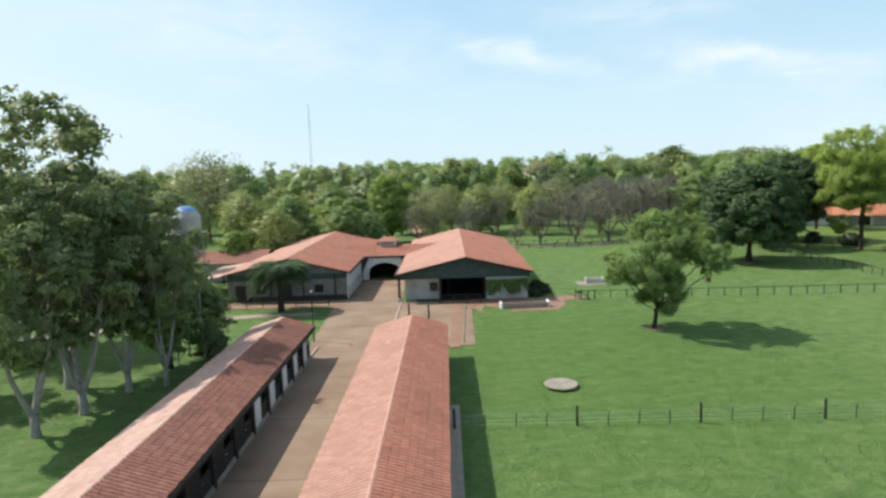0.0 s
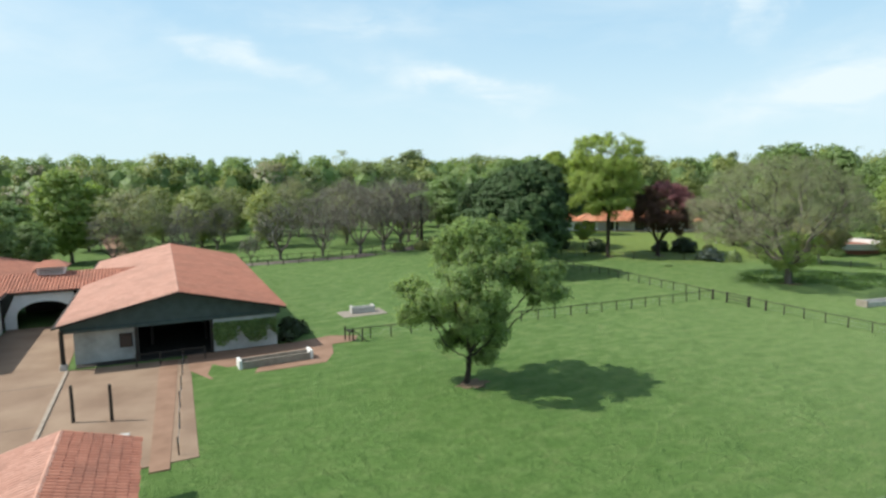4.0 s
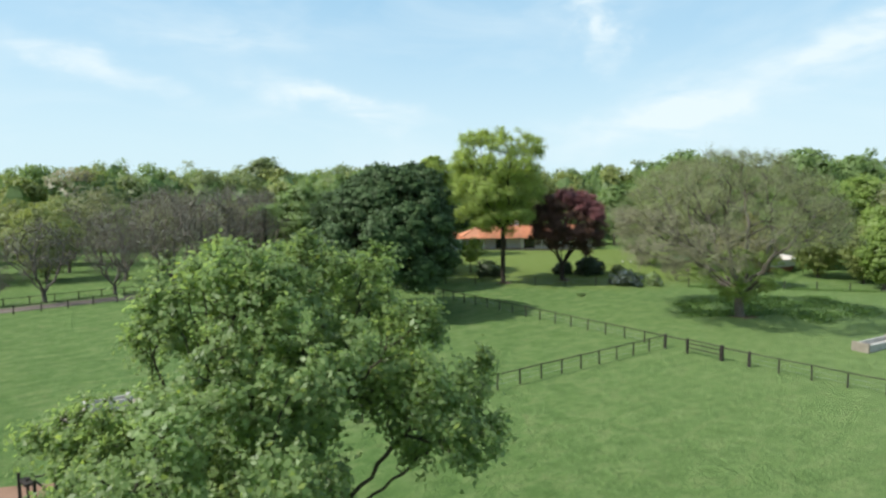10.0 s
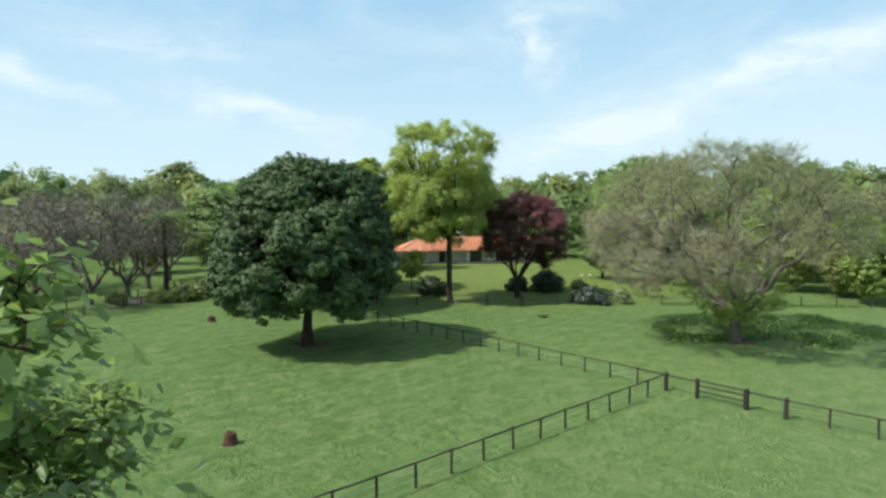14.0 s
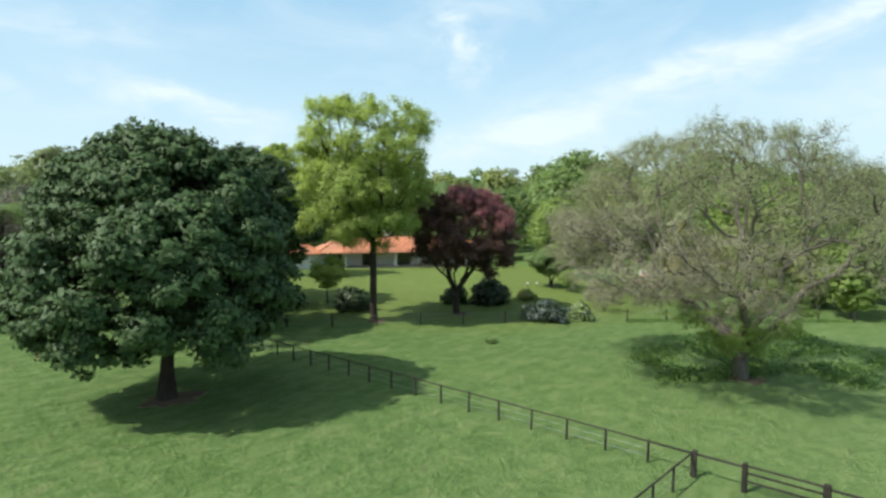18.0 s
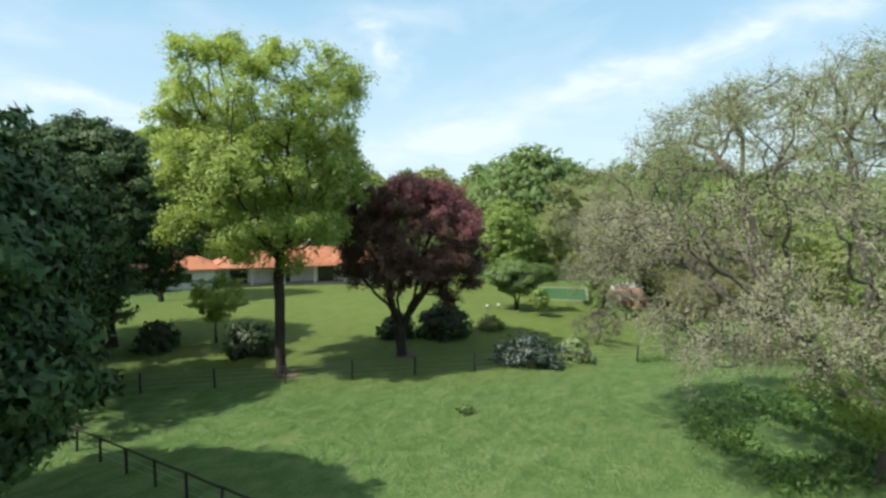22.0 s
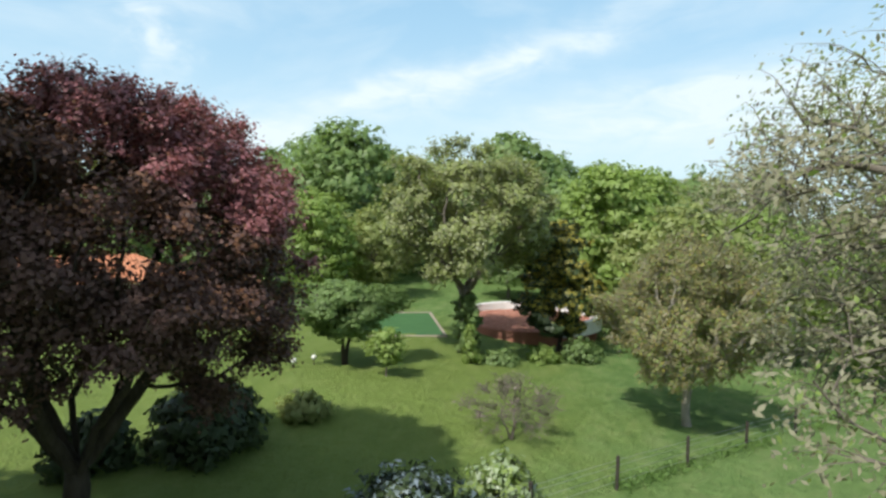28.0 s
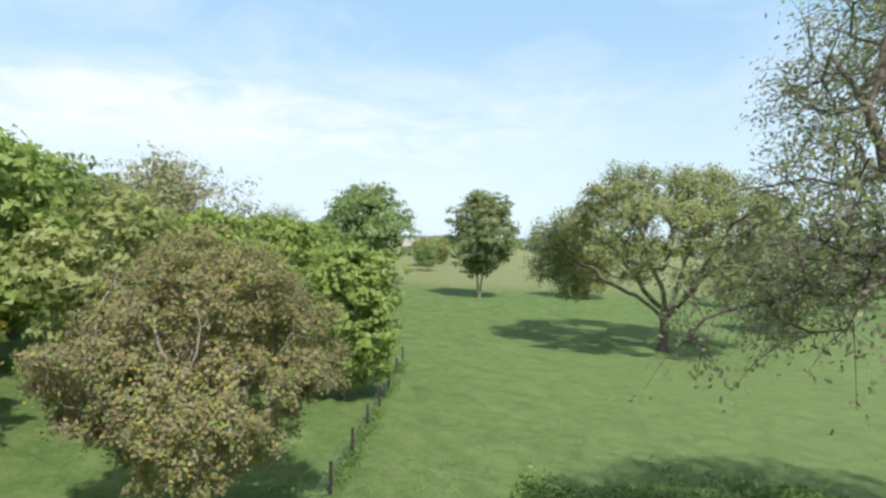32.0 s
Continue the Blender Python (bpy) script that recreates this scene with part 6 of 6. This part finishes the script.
# ---- fences ----
def post_mesh(h, r, material, sides=7):
    v, f = [], []
    tube(v, f, [(0, 0, -0.4), (0.0, 0.005, h * 0.5), (0.004, 0, h - 0.02), (0, 0, h)], [r * 1.03, r, r * 0.97, r * 0.8], sides)
    me = bpy.data.meshes.new("post")
    me.from_pydata(v, [], f)
    me.materials.append(material)
    return me


def fence(label, pts, spacing, h, r, material, rails=(), wires=(), seed=1, group="pasture fences", rail_r=0.045, tall_every=0, tall=None):
    rng = random.Random(seed)
    root = thing("fence", pose(pts[0][0], pts[0][1], 0), label, "fence", group)
    ox, oy = pts[0]
    me = post_mesh(h, r, material)
    big = post_mesh(tall[0], tall[1], material) if tall else me
    count = 0
    for (xa, ya), (xb, yb) in zip(pts, pts[1:]):
        d = math.hypot(xb - xa, yb - ya)
        n = max(1, round(d / spacing))
        prev = None
        for i in range(n + 1):
            x, y = xa + (xb - xa) * i / n, ya + (yb - ya) * i / n
            z = ground_z(x, y)
            if i < n or (xb, yb) == pts[-1]:
                ob = new("post", big if tall and count % tall_every == 0 else me)
                ob.parent = root
                ob.matrix_basis = pose(x - ox, y - oy, z + rng.uniform(-0.03, 0.03), rng.uniform(-2, 2), rng.uniform(-2, 2), rng.uniform(0, 360))
                count += 1
            if prev:
                px, py, pz = prev
                for zr in rails:
                    v, f = [], []
                    tube(v, f, [(px - ox, py - oy, pz + zr + rng.uniform(-0.02, 0.02)), ((px + x) / 2 - ox, (py + y) / 2 - oy, (pz + z) / 2 + zr - 0.015), (x - ox, y - oy, z + zr + rng.uniform(-0.02, 0.02))], [rail_r, rail_r * 0.95, rail_r], 6)
                    link_mesh("rail", v, f, material, root)
            prev = (x, y, z)
        for zw in wires:
            v, f = [], []
            line = []
            for i in range(n + 1):
                x, y = xa + (xb - xa) * i / n, ya + (yb - ya) * i / n
                line.append((x - ox, y - oy, ground_z(x, y) + zw))
            tube(v, f, line, [0.008] * len(line), 3, False)
            link_mesh("wire", v, f, M["steel"], root)
    return root


TIM = M["timber"]
fence("dark timber post-and-rail fence across the pasture", [(17.2, 76.9), (39.5, 75.8), (62.1, 75.2)], 2.12, 1.12, 0.062, TIM, (1.08,), (0.35, 0.7), 201)
fence("dark timber post-and-rail fence running to the garden", [(62.15, 77.2), (62.1, 119.5)], 2.15, 1.12, 0.062, TIM, (1.08,), (0.35, 0.7), 202)
fence("dark timber post-and-rail fence of the east pasture", [(62.1, 68.0), (62.6, 57.0), (63.8, 38.0)], 2.35, 1.12, 0.062, TIM, (1.08,), (0.35, 0.7), 203)
fence("thin wire fence with tall dark posts on pasture", [(0.7, 38.0), (64.7, 37.6)], 2.0, 0.95, 0.035, TIM, (), (0.25, 0.5, 0.75, 0.9), 204, tall_every=4, tall=(1.35, 0.085))
fence("low wire fence with dark posts round the garden", [(62.3, 120.6), (94.0, 92.6), (122.0, 67.0)], 4.4, 1.25, 0.07, TIM, (), (0.3, 0.6, 0.9, 1.1), 205)
fence("dark post fence along the farm track", [(2.0, 127.2), (34.0, 130.6), (50.0, 137.6), (60.5, 144.0)], 2.6, 1.1, 0.07, TIM, (1.0,), (0.4,), 206, group="track fences")
fence("dark post fence along the orchard edge", [(4.0, 134.6), (33.0, 136.0), (47.5, 143.4), (60.0, 151.5)], 2.6, 1.1, 0.07, TIM, (1.0,), (0.4,), 207, group="track fences")
fence("timber hitching rail before the barn", [(-0.6, 76.9), (4.6, 76.9)], 1.75, 1.1, 0.06, TIM, (1.02,), (), 208, group="yard rails")
fence("thin wire fence beside the reddish walk", [(2.0, 58.2), (2.3, 66.0), (2.9, 76.6)], 3.2, 1.05, 0.04, TIM, (), (0.4, 0.7, 1.0), 209, group="yard rails")
fence("dark rail fence along the lawn by stables", [(-30.0, 77.6), (-15.0, 77.2)], 2.2, 1.0, 0.05, TIM, (0.95, 0.5), (), 210, group="yard rails")


def gate():
    """Double posts with cross bars in the fence corner, and the small gate by the barn."""
    root = thing("field_gate", pose(62.1, 75.1, 0), "dark timber field gate between stout posts", "gate")
    for y, r in ((0.0, 0.1), (-2.05, 0.1), (-5.0, 0.13), (-7.2, 0.08)):
        boxed("gate_post", (-r, y - r, -0.4, r, y + r, 1.25), TIM, root, 0.03)
    for z in (0.45, 0.8, 1.1):
        boxed("gate_bar", (-0.03, -4.87, z, 0.03, -2.15, z + 0.08), TIM, root)
    for a, b in ((-1.95, -0.1), (-7.12, -5.13)):
        boxed("gate_bar", (-0.04, a, 1.03, 0.04, b, 1.11), TIM, root)
    boxed("gate_bar", (-0.04, 0.0, 1.03, 0.04, 2.1, 1.11), TIM, root)
    root = thing("small_gate", pose(16.9, 77.3, 0, 0, 0, 12), "small dark open gate at the pasture fence", "gate")
    for x, y in ((0, 0), (0.35, -0.9), (1.0, -1.5)):
        boxed("gate_post", (x - 0.06, y - 0.06, -0.3, x + 0.06, y + 0.06, 1.3), TIM, root, 0.015)
    boxed("gate_bar", (0.0, -0.9, 0.9, 0.35, 0.0, 1.0), TIM, root)
    v, f = [], []
    tube(v, f, [(0.35, -0.9, 1.1), (1.2, -1.9, 0.1)], [0.05, 0.05], 6)
    link_mesh("brace", v, f, TIM, root)


gate()
for x, y in ((-3.9, 66.0), (-1.7, 65.2)):
    v, f = [], []
    tube(v, f, [(0, 0, -0.4), (0.01, 0, 1.2), (0, 0.01, 2.4), (0, 0, 2.43)], [0.11, 0.1, 0.095, 0.07], 8)
    tagged(link_mesh("tall_post", v, f, TIM), "tall dark timber post standing in yard", "post", "yard posts").location = (x, y, 0)


# ---- troughs and loose pieces ----
def trough(label, x, y, ang, L, W, H, wall, material, end="plaster"):
    root = thing("trough", pose(x, y, ground_z(x, y), 0, 0, ang), label, "trough")
    a, b = L / 2, W / 2
    boxed("long_side", (-a, -b, -0.1, a, -b + wall, H), material, root, 0.025)
    boxed("long_side", (-a, b - wall, -0.1, a, b, H), material, root, 0.025)
    boxed("end_wall", (-a - 0.02, -b - 0.02, -0.1, -a + wall + 0.1, b + 0.02, H + 0.14), M[end], root, 0.03, "thick end block")
    boxed("end_wall", (a - wall - 0.1, -b - 0.02, -0.1, a + 0.02, b + 0.02, H + 0.14), M[end], root, 0.03, "thick end block")
    boxed("floor_slab", (-a + 0.02, -b + 0.02, -0.1, a - 0.02, b - 0.02, 0.25), material, root)
    return root


trough("long grey water trough with white ends before barn", 9.8, 73.1, 4, 6.0, 1.15, 0.62, 0.14, M["stone"], "plaster")
trough("short concrete water trough on pale slab", 21.8, 87.6, -3, 2.6, 1.0, 0.7, 0.14, M["concrete"], "concrete")
tagged(boxed("slab_base", (19.2, 85.9, -0.2, 24.2, 88.9, 0.06), M["stone"], bevel=0.03), "pale worn concrete slab under a trough", "slab", kind="structure")
trough("weathered concrete water trough in open pasture", 76.2, 64.2, -8, 5.4, 1.3, 0.62, 0.15, M["concrete"], "stone")
v, f = [], []
tube(v, f, [(0, 0, 0.0), (0, 0, 0.12), (0, 0, 0.24), (0, 0, 0.30)], [0.95, 1.05, 1.3, 1.22], 22)
tagged(link_mesh("round_stone_table", v, f, M["stone"], smooth=False), "round flat grey stone feeding table on grass", "table").location = (9.0, 45.2, 0)
for i, (x, y, s) in enumerate(((49.8, 119.6, 0.9), (37.6, 85.9, 0.75))):
    v, f = [], []
    tube(v, f, [(0, 0, -0.1), (0.02, 0, 0.2), (0.04, 0.03, 0.55), (0.05, 0.02, 0.6)], [0.62 * s, 0.45 * s, 0.4 * s, 0.3 * s], 11)
    tagged(link_mesh("tree_stump", v, f, M["stump_wood"]), "dark red-brown cut tree stump on the grass", "stump", "stumps").location = (x, y, 0)
bush("grass_tuft", "dark clump of rank grass on pasture", 76.9, 97.0, 0.6, 0.35, "leaf_mid", 300, 0.14, 90, group="")
# a yard lamp pole and loose slabs by the stable end
root = thing("lamp_pole", pose(-13.3, 60.4, 0), "slim dark lamp pole in front of palm", "lamp")
v, f = [], []
tube(v, f, [(0, 0, -0.2), (0, 0, 2.5), (0, 0, 5.2)], [0.07, 0.06, 0.045], 8)
link_mesh("pole", v, f, TIM, root)
boxed("lamp_head", (-0.12, -0.3, 5.1, 0.12, 0.12, 5.25), M["steel"], root, 0.03)
tagged(boxed("paving_slab", (-3.6, 60.0, 0.0, -0.6, 62.6, 0.1), M["concrete"], bevel=0.02), "raised grey concrete slab beside posts", "slab")
# creeper on the barn front and along its side
rng = np.random.default_rng(77)
c = np.stack([rng.uniform(5.5, 10.85, 4600), 78.56 - np.abs(rng.normal(size=4600)) * 0.2, 0.5 + 2.1 * rng.uniform(size=4600) ** 0.55], 1)
keep = np.sin(c[:, 0] * 2.3) + np.sin(c[:, 0] * 5.1 + c[:, 2] * 2) * 0.6 + c[:, 2] * 1.1 + rng.normal(size=4600) * 0.45 > 1.1
ob = new("creeper", leaves_mesh("creeper", c[keep], np.tile((0, -1, 0.4), (keep.sum(), 1)), 0.15, M["leaf_mid"], rng, spread=1.0, soft=0.3))
tagged(ob, "green creeper climbing the barn wall", "creeper")
# sloping row of near-black bushes: creeper growth, with the corner's shade in the colour
for i, (x, y, r, h) in enumerate(((11.9, 79.3, 0.9, 2.3), (12.7, 80.4, 1.0, 1.7), (13.5, 81.8, 1.1, 1.2))):
    bush("shrub", "overgrown shrub darkened for shade against the barn corner", x, y, r, h, "leaf_night", 1500, 0.18, 501 + i, group="shrubs by the barn")
# radio mast far behind the wood
root = thing("radio_mast", pose(-80.0, 372.0, 0), "slender lattice radio mast beyond the wood", "mast")
v, f = [], []
for a in range(3):
    w = 2 * math.pi * a / 3
    tube(v, f, [(0.5 * math.cos(w), 0.5 * math.sin(w), 0), (0.5 * math.cos(w), 0.5 * math.sin(w), 60)], [0.05, 0.05], 4)
for k in range(28):
    for a in range(3):
        w, w2 = 2 * math.pi * a / 3, 2 * math.pi * (a + 1) / 3
        tube(v, f, [(0.5 * math.cos(w), 0.5 * math.sin(w), 2 * k), (0.5 * math.cos(w2), 0.5 * math.sin(w2), 2 * k + 2)], [0.025, 0.025], 3, False)
link_mesh("lattice", v, f, M["steel"], root)


# ---- garden terrace and court ----
def terrace():
    cx, cy, r = 126.0, 99.6, 6.1
    z = 0.62
    root = tagged(thing("terrace", pose(cx, cy, z), "round red-brick terrace with curved white wall", "terrace", kind="structure"), kind="structure")
    v, f = [], []
    tube(v, f, [(0, 0, -1.4), (0, 0, 0.0)], [r, r], 40)
    link_mesh("terrace_base", v, f, M["brick"], root)
    me = bpy.data.meshes.new("brick")
    b = bmesh.new()
    box(b, -0.24, -0.115, 0, 0.24, 0.115, 0.05, 0.012)
    b.to_mesh(me)
    b.free()
    me.materials.append(M["brick"])
    vs, fs, base, count = [], [], 0, 0
    bv = [(x, y, q) for q in (0.004, 0.05) for x, y in ((-0.24, -0.115), (0.24, -0.115), (0.24, 0.115), (-0.24, 0.115))]
    for j in range(-34, 35):
        for i in range(-18, 19):
            x, y = (i + 0.5 * (j % 2)) * 0.5, j * 0.25
            if x * x + y * y > (r - 0.3) ** 2:
                continue
            if x < -2.2 and count < 290:
                o = new("brick", me)
                o.parent = root
                o.location = (x, y, 0.004)
                count += 1
                continue
            vs += [(x + p, y + q, w) for p, q, w in bv]
            fs += [tuple(base + k for k in q) for q in ((4, 5, 6, 7), (0, 1, 5, 4), (1, 2, 6, 5), (2, 3, 7, 6), (3, 0, 4, 7))]
            base += 8
    o = link_mesh("bricks", vs, fs, M["brick"], root)
    o["kind"] = "stuff"
    # curved white wall on the far side
    bm = bmesh.new()
    rows = []
    n = 34
    for k in range(n + 1):
        w = math.radians(-150 + 225 * k / n)
        hgt = 0.62 + 0.25 * math.sin(math.pi * k / n)
        rows.append([bm.verts.new((q * math.cos(w), q * math.sin(w), t)) for q, t in ((r - 0.1, -0.4), (r - 0.1, hgt), (r + 0.4, hgt), (r + 0.4, -0.4))])
    for a, b2 in zip(rows, rows[1:]):
        for i in range(3):
            bm.faces.new((a[i], b2[i], b2[i + 1], a[i + 1]))
    bm.faces.new(rows[0])
    bm.faces.new(rows[-1][::-1])
    part("curved_wall", bm, M["plaster"], root, "low curved whitewashed wall")


terrace()
court = thing("court", pose(121.2, 110.2, ground_z(121.2, 110.2), 0, 0, 22), "flat green garden court with pale edging", "court")
boxed("surface", (-5.6, -3.2, -0.2, 5.6, 3.2, 0.05), M["court"], court)
for d in ((-5.8, -3.4, -0.2, 5.8, -3.2, 0.12), (-5.8, 3.2, -0.2, 5.8, 3.4, 0.12), (-5.8, -3.2, -0.2, -5.6, 3.2, 0.12), (5.6, -3.2, -0.2, 5.8, 3.2, 0.12)):
    boxed("edging", d, M["kerb"], court)
# low white lawn lamps
for x, y in ((103.6, 110.9), (104.8, 110.2)):
    root = thing("lawn_lamp", pose(x, y, ground_z(x, y)), "small round white lamp on the lawn", "lamp", "lawn lamps")
    v, f = [], []
    tube(v, f, [(0, 0, -0.1), (0, 0, 0.35)], [0.04, 0.04], 8)
    link_mesh("stem", v, f, TIM, root)
    bm = bmesh.new()
    bmesh.ops.create_icosphere(bm, subdivisions=2, radius=0.16, matrix=Matrix.Translation((0, 0, 0.45)))
    part("globe", bm, M["plaster"], root)


# ---- far sheds on the plain ----
for i, (x, y, w, h, m) in enumerate(((430, -330, 60, 7, "concrete"), (300, -370, 50, 7, "concrete"), (140, -199, 40, 5, "brick"), (470, -190, 40, 6, "concrete"))):
    root = thing("industrial_shed", pose(x, y, 0, 0, 0, 40), "pale distant industrial shed on the plain", "building", "far sheds")
    boxed("wall", (-w / 2, -9, -0.5, w / 2, 9, h), M[m], root)
    v = [(-w / 2 - 0.5, -9.5, h), (w / 2 + 0.5, -9.5, h), (w / 2 + 0.5, 9.5, h), (-w / 2 - 0.5, 9.5, h), (-w / 2 - 0.5, 0, h + 2), (w / 2 + 0.5, 0, h + 2)]
    link_mesh("roof", v, [(0, 1, 5, 4), (2, 3, 4, 5), (1, 2, 5), (3, 0, 4)], M["steel"], root)

# white water tank on a steel stand among the gum trees
root = thing("water_tank", pose(-23.1, 55.2, 0), "white domed water tank on slim steel legs", "water tank")
for sx, sy in ((-1, -1), (1, -1), (1, 1), (-1, 1)):
    v, f = [], []
    tube(v, f, [(sx * 1.25, sy * 1.25, -0.2), (sx * 0.95, sy * 0.95, 11.9)], [0.08, 0.07], 6)
    link_mesh("leg", v, f, M["steel"], root)
for k in range(4):
    a, z = 1.22 - 0.07 * k, 0.4 + 3.0 * k
    for s in range(4):
        c0 = ((-a, -a), (a, -a), (a, a), (-a, a))
        p, q = c0[s], c0[(s + 1) % 4]
        v, f = [], []
        tube(v, f, [(p[0], p[1], z), (q[0] * 0.95, q[1] * 0.95, z + 2.9)], [0.035, 0.035], 4)
        link_mesh("brace", v, f, M["steel"], root)
boxed("platform", (-1.35, -1.35, 11.85, 1.35, 1.35, 11.97), M["steel"], root, 0.02)
v, f = [], []
tube(v, f, [(0, 0, 11.97), (0, 0, 12.1), (0, 0, 13.4), (0, 0, 13.9), (0, 0, 14.25)], [1.15, 1.3, 1.3, 1.0, 0.35], 22)
link_mesh("vessel", v, f, M["concrete"], root, smooth=False)
v, f = [], []
tube(v, f, [(0, 0, 13.92), (0, 0, 14.28), (0, 0, 14.42)], [1.02, 0.62, 0.2], 18)
link_mesh("cap", v, f, M["tank_blue"], root, "blue painted cap")
# clipped dark hedge before the barn's lean-to
for i in range(4):
    bush("hedge_shrub", "dark clipped hedge shrub before the barn", -35.0 + 2.2 * i, 82.4, 1.4, 1.6, "leaf_mid", 1500, 0.2, 95 + i, group="hedge")
# small brown-roofed shed beyond the gum trees
root = thing("garden_shed", pose(-62, 87, 0, 0, 0, 14), "small brown-roofed shed beyond the gum trees", "shed")
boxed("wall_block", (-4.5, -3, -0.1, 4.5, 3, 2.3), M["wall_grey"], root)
for s in (-1, 1):
    bm = bmesh.new()
    q = [(-5, s * 3.6, 2.15), (5, s * 3.6, 2.15), (5, 0, 3.4), (-5, 0, 3.4)]
    vs = [bm.verts.new(p) for p in q] + [bm.verts.new((p[0], p[1], p[2] + 0.12)) for p in q]
    for fc in ((0, 1, 2, 3), (4, 5, 6, 7), (0, 1, 5, 4), (1, 2, 6, 5), (2, 3, 7, 6), (3, 0, 4, 7)):
        bm.faces.new([vs[k] for k in fc])
    bmesh.ops.recalc_face_normals(bm, faces=bm.faces)
    part("roof_slope", bm, M["road"], root, "brown weathered roof slope")


# ---- rank grass and weeds ----
def ground_cover(name, label, leaf, n, size, cx, cy, rx, ry, seed, height, patch):
    """Many single blades and leaves standing on the ground, thick in patches."""
    rng = np.random.default_rng(seed)
    a, r = rng.uniform(0, 2 * math.pi, n), np.sqrt(rng.uniform(0, 1, n))
    x, y = cx + rx * r * np.cos(a), cy + ry * r * np.sin(a)
    thick = np.sin(x * patch + 2 * np.sin(y * patch * 0.7)) + np.sin(y * patch * 1.3 + 1.5 * np.sin(x * patch * 0.5)) + rng.normal(size=n) * 0.9 - 1.6 * r ** 3
    keep = thick > 0.1
    x, y = x[keep], y[keep]
    z = np.array([ground_z(p, q) for p, q in zip(x, y)]) + height * rng.uniform(0.1, 1.0, size=len(x))
    nn = rng.normal(size=(len(x), 3)) * 0.5 + np.array([0, 0, 1.0])
    ob = new(name, leaves_mesh(name, np.stack([x, y, z], 1), nn, size, M[leaf], rng, 2.0, 0.8, soft=0.6))
    tagged(ob, label, "plants", kind="stuff")


ground_cover("weeds", "lush dark-green weeds in shade of spreading tree", "leaf_grass", 24000, 0.14, 84.5, 81.5, 10.0, 5.5, 401, 0.3, 0.8)
# second patch added on the shadow side, its weeds deepening the tree's shade
ground_cover("weeds", "lush dark-green weeds in shade of spreading tree", "leaf_grass", 26000, 0.13, 90.0, 75.5, 10.5, 6.5, 402, 0.28, 0.7)


def verge(name, label, leaf, a, b, n, width, size, height, seed):
    """Long grass left standing along a fence line, thicker in places."""
    rng = np.random.default_rng(seed)
    u = rng.uniform(0, 1, n)
    off = rng.normal(size=n) * width
    dx, dy = b[0] - a[0], b[1] - a[1]
    ln = math.hypot(dx, dy)
    keep = np.sin(u * ln * 0.9) + np.sin(u * ln * 0.37 + 1.0) + rng.normal(size=n) * 0.7 > -0.5
    u, off = u[keep], off[keep]
    x, y = a[0] + dx * u - dy / ln * off, a[1] + dy * u + dx / ln * off
    z = np.array([ground_z(p, q) for p, q in zip(x, y)]) + height * rng.uniform(0.05, 1.0, size=len(x))
    nn = rng.normal(size=(len(x), 3)) * 0.6 + np.array([0, 0, 0.8])
    ob = new(name, leaves_mesh(name, np.stack([x, y, z], 1), nn, size, M[leaf], rng, 2.4, 0.8, soft=0.5))
    tagged(ob, label, "plants", kind="stuff")


verge("fence_grass", "long rank grass standing along the garden fence", "leaf_grass", (94.0, 92.6), (122.0, 67.0), 9000, 0.28, 0.06, 0.32, 411)
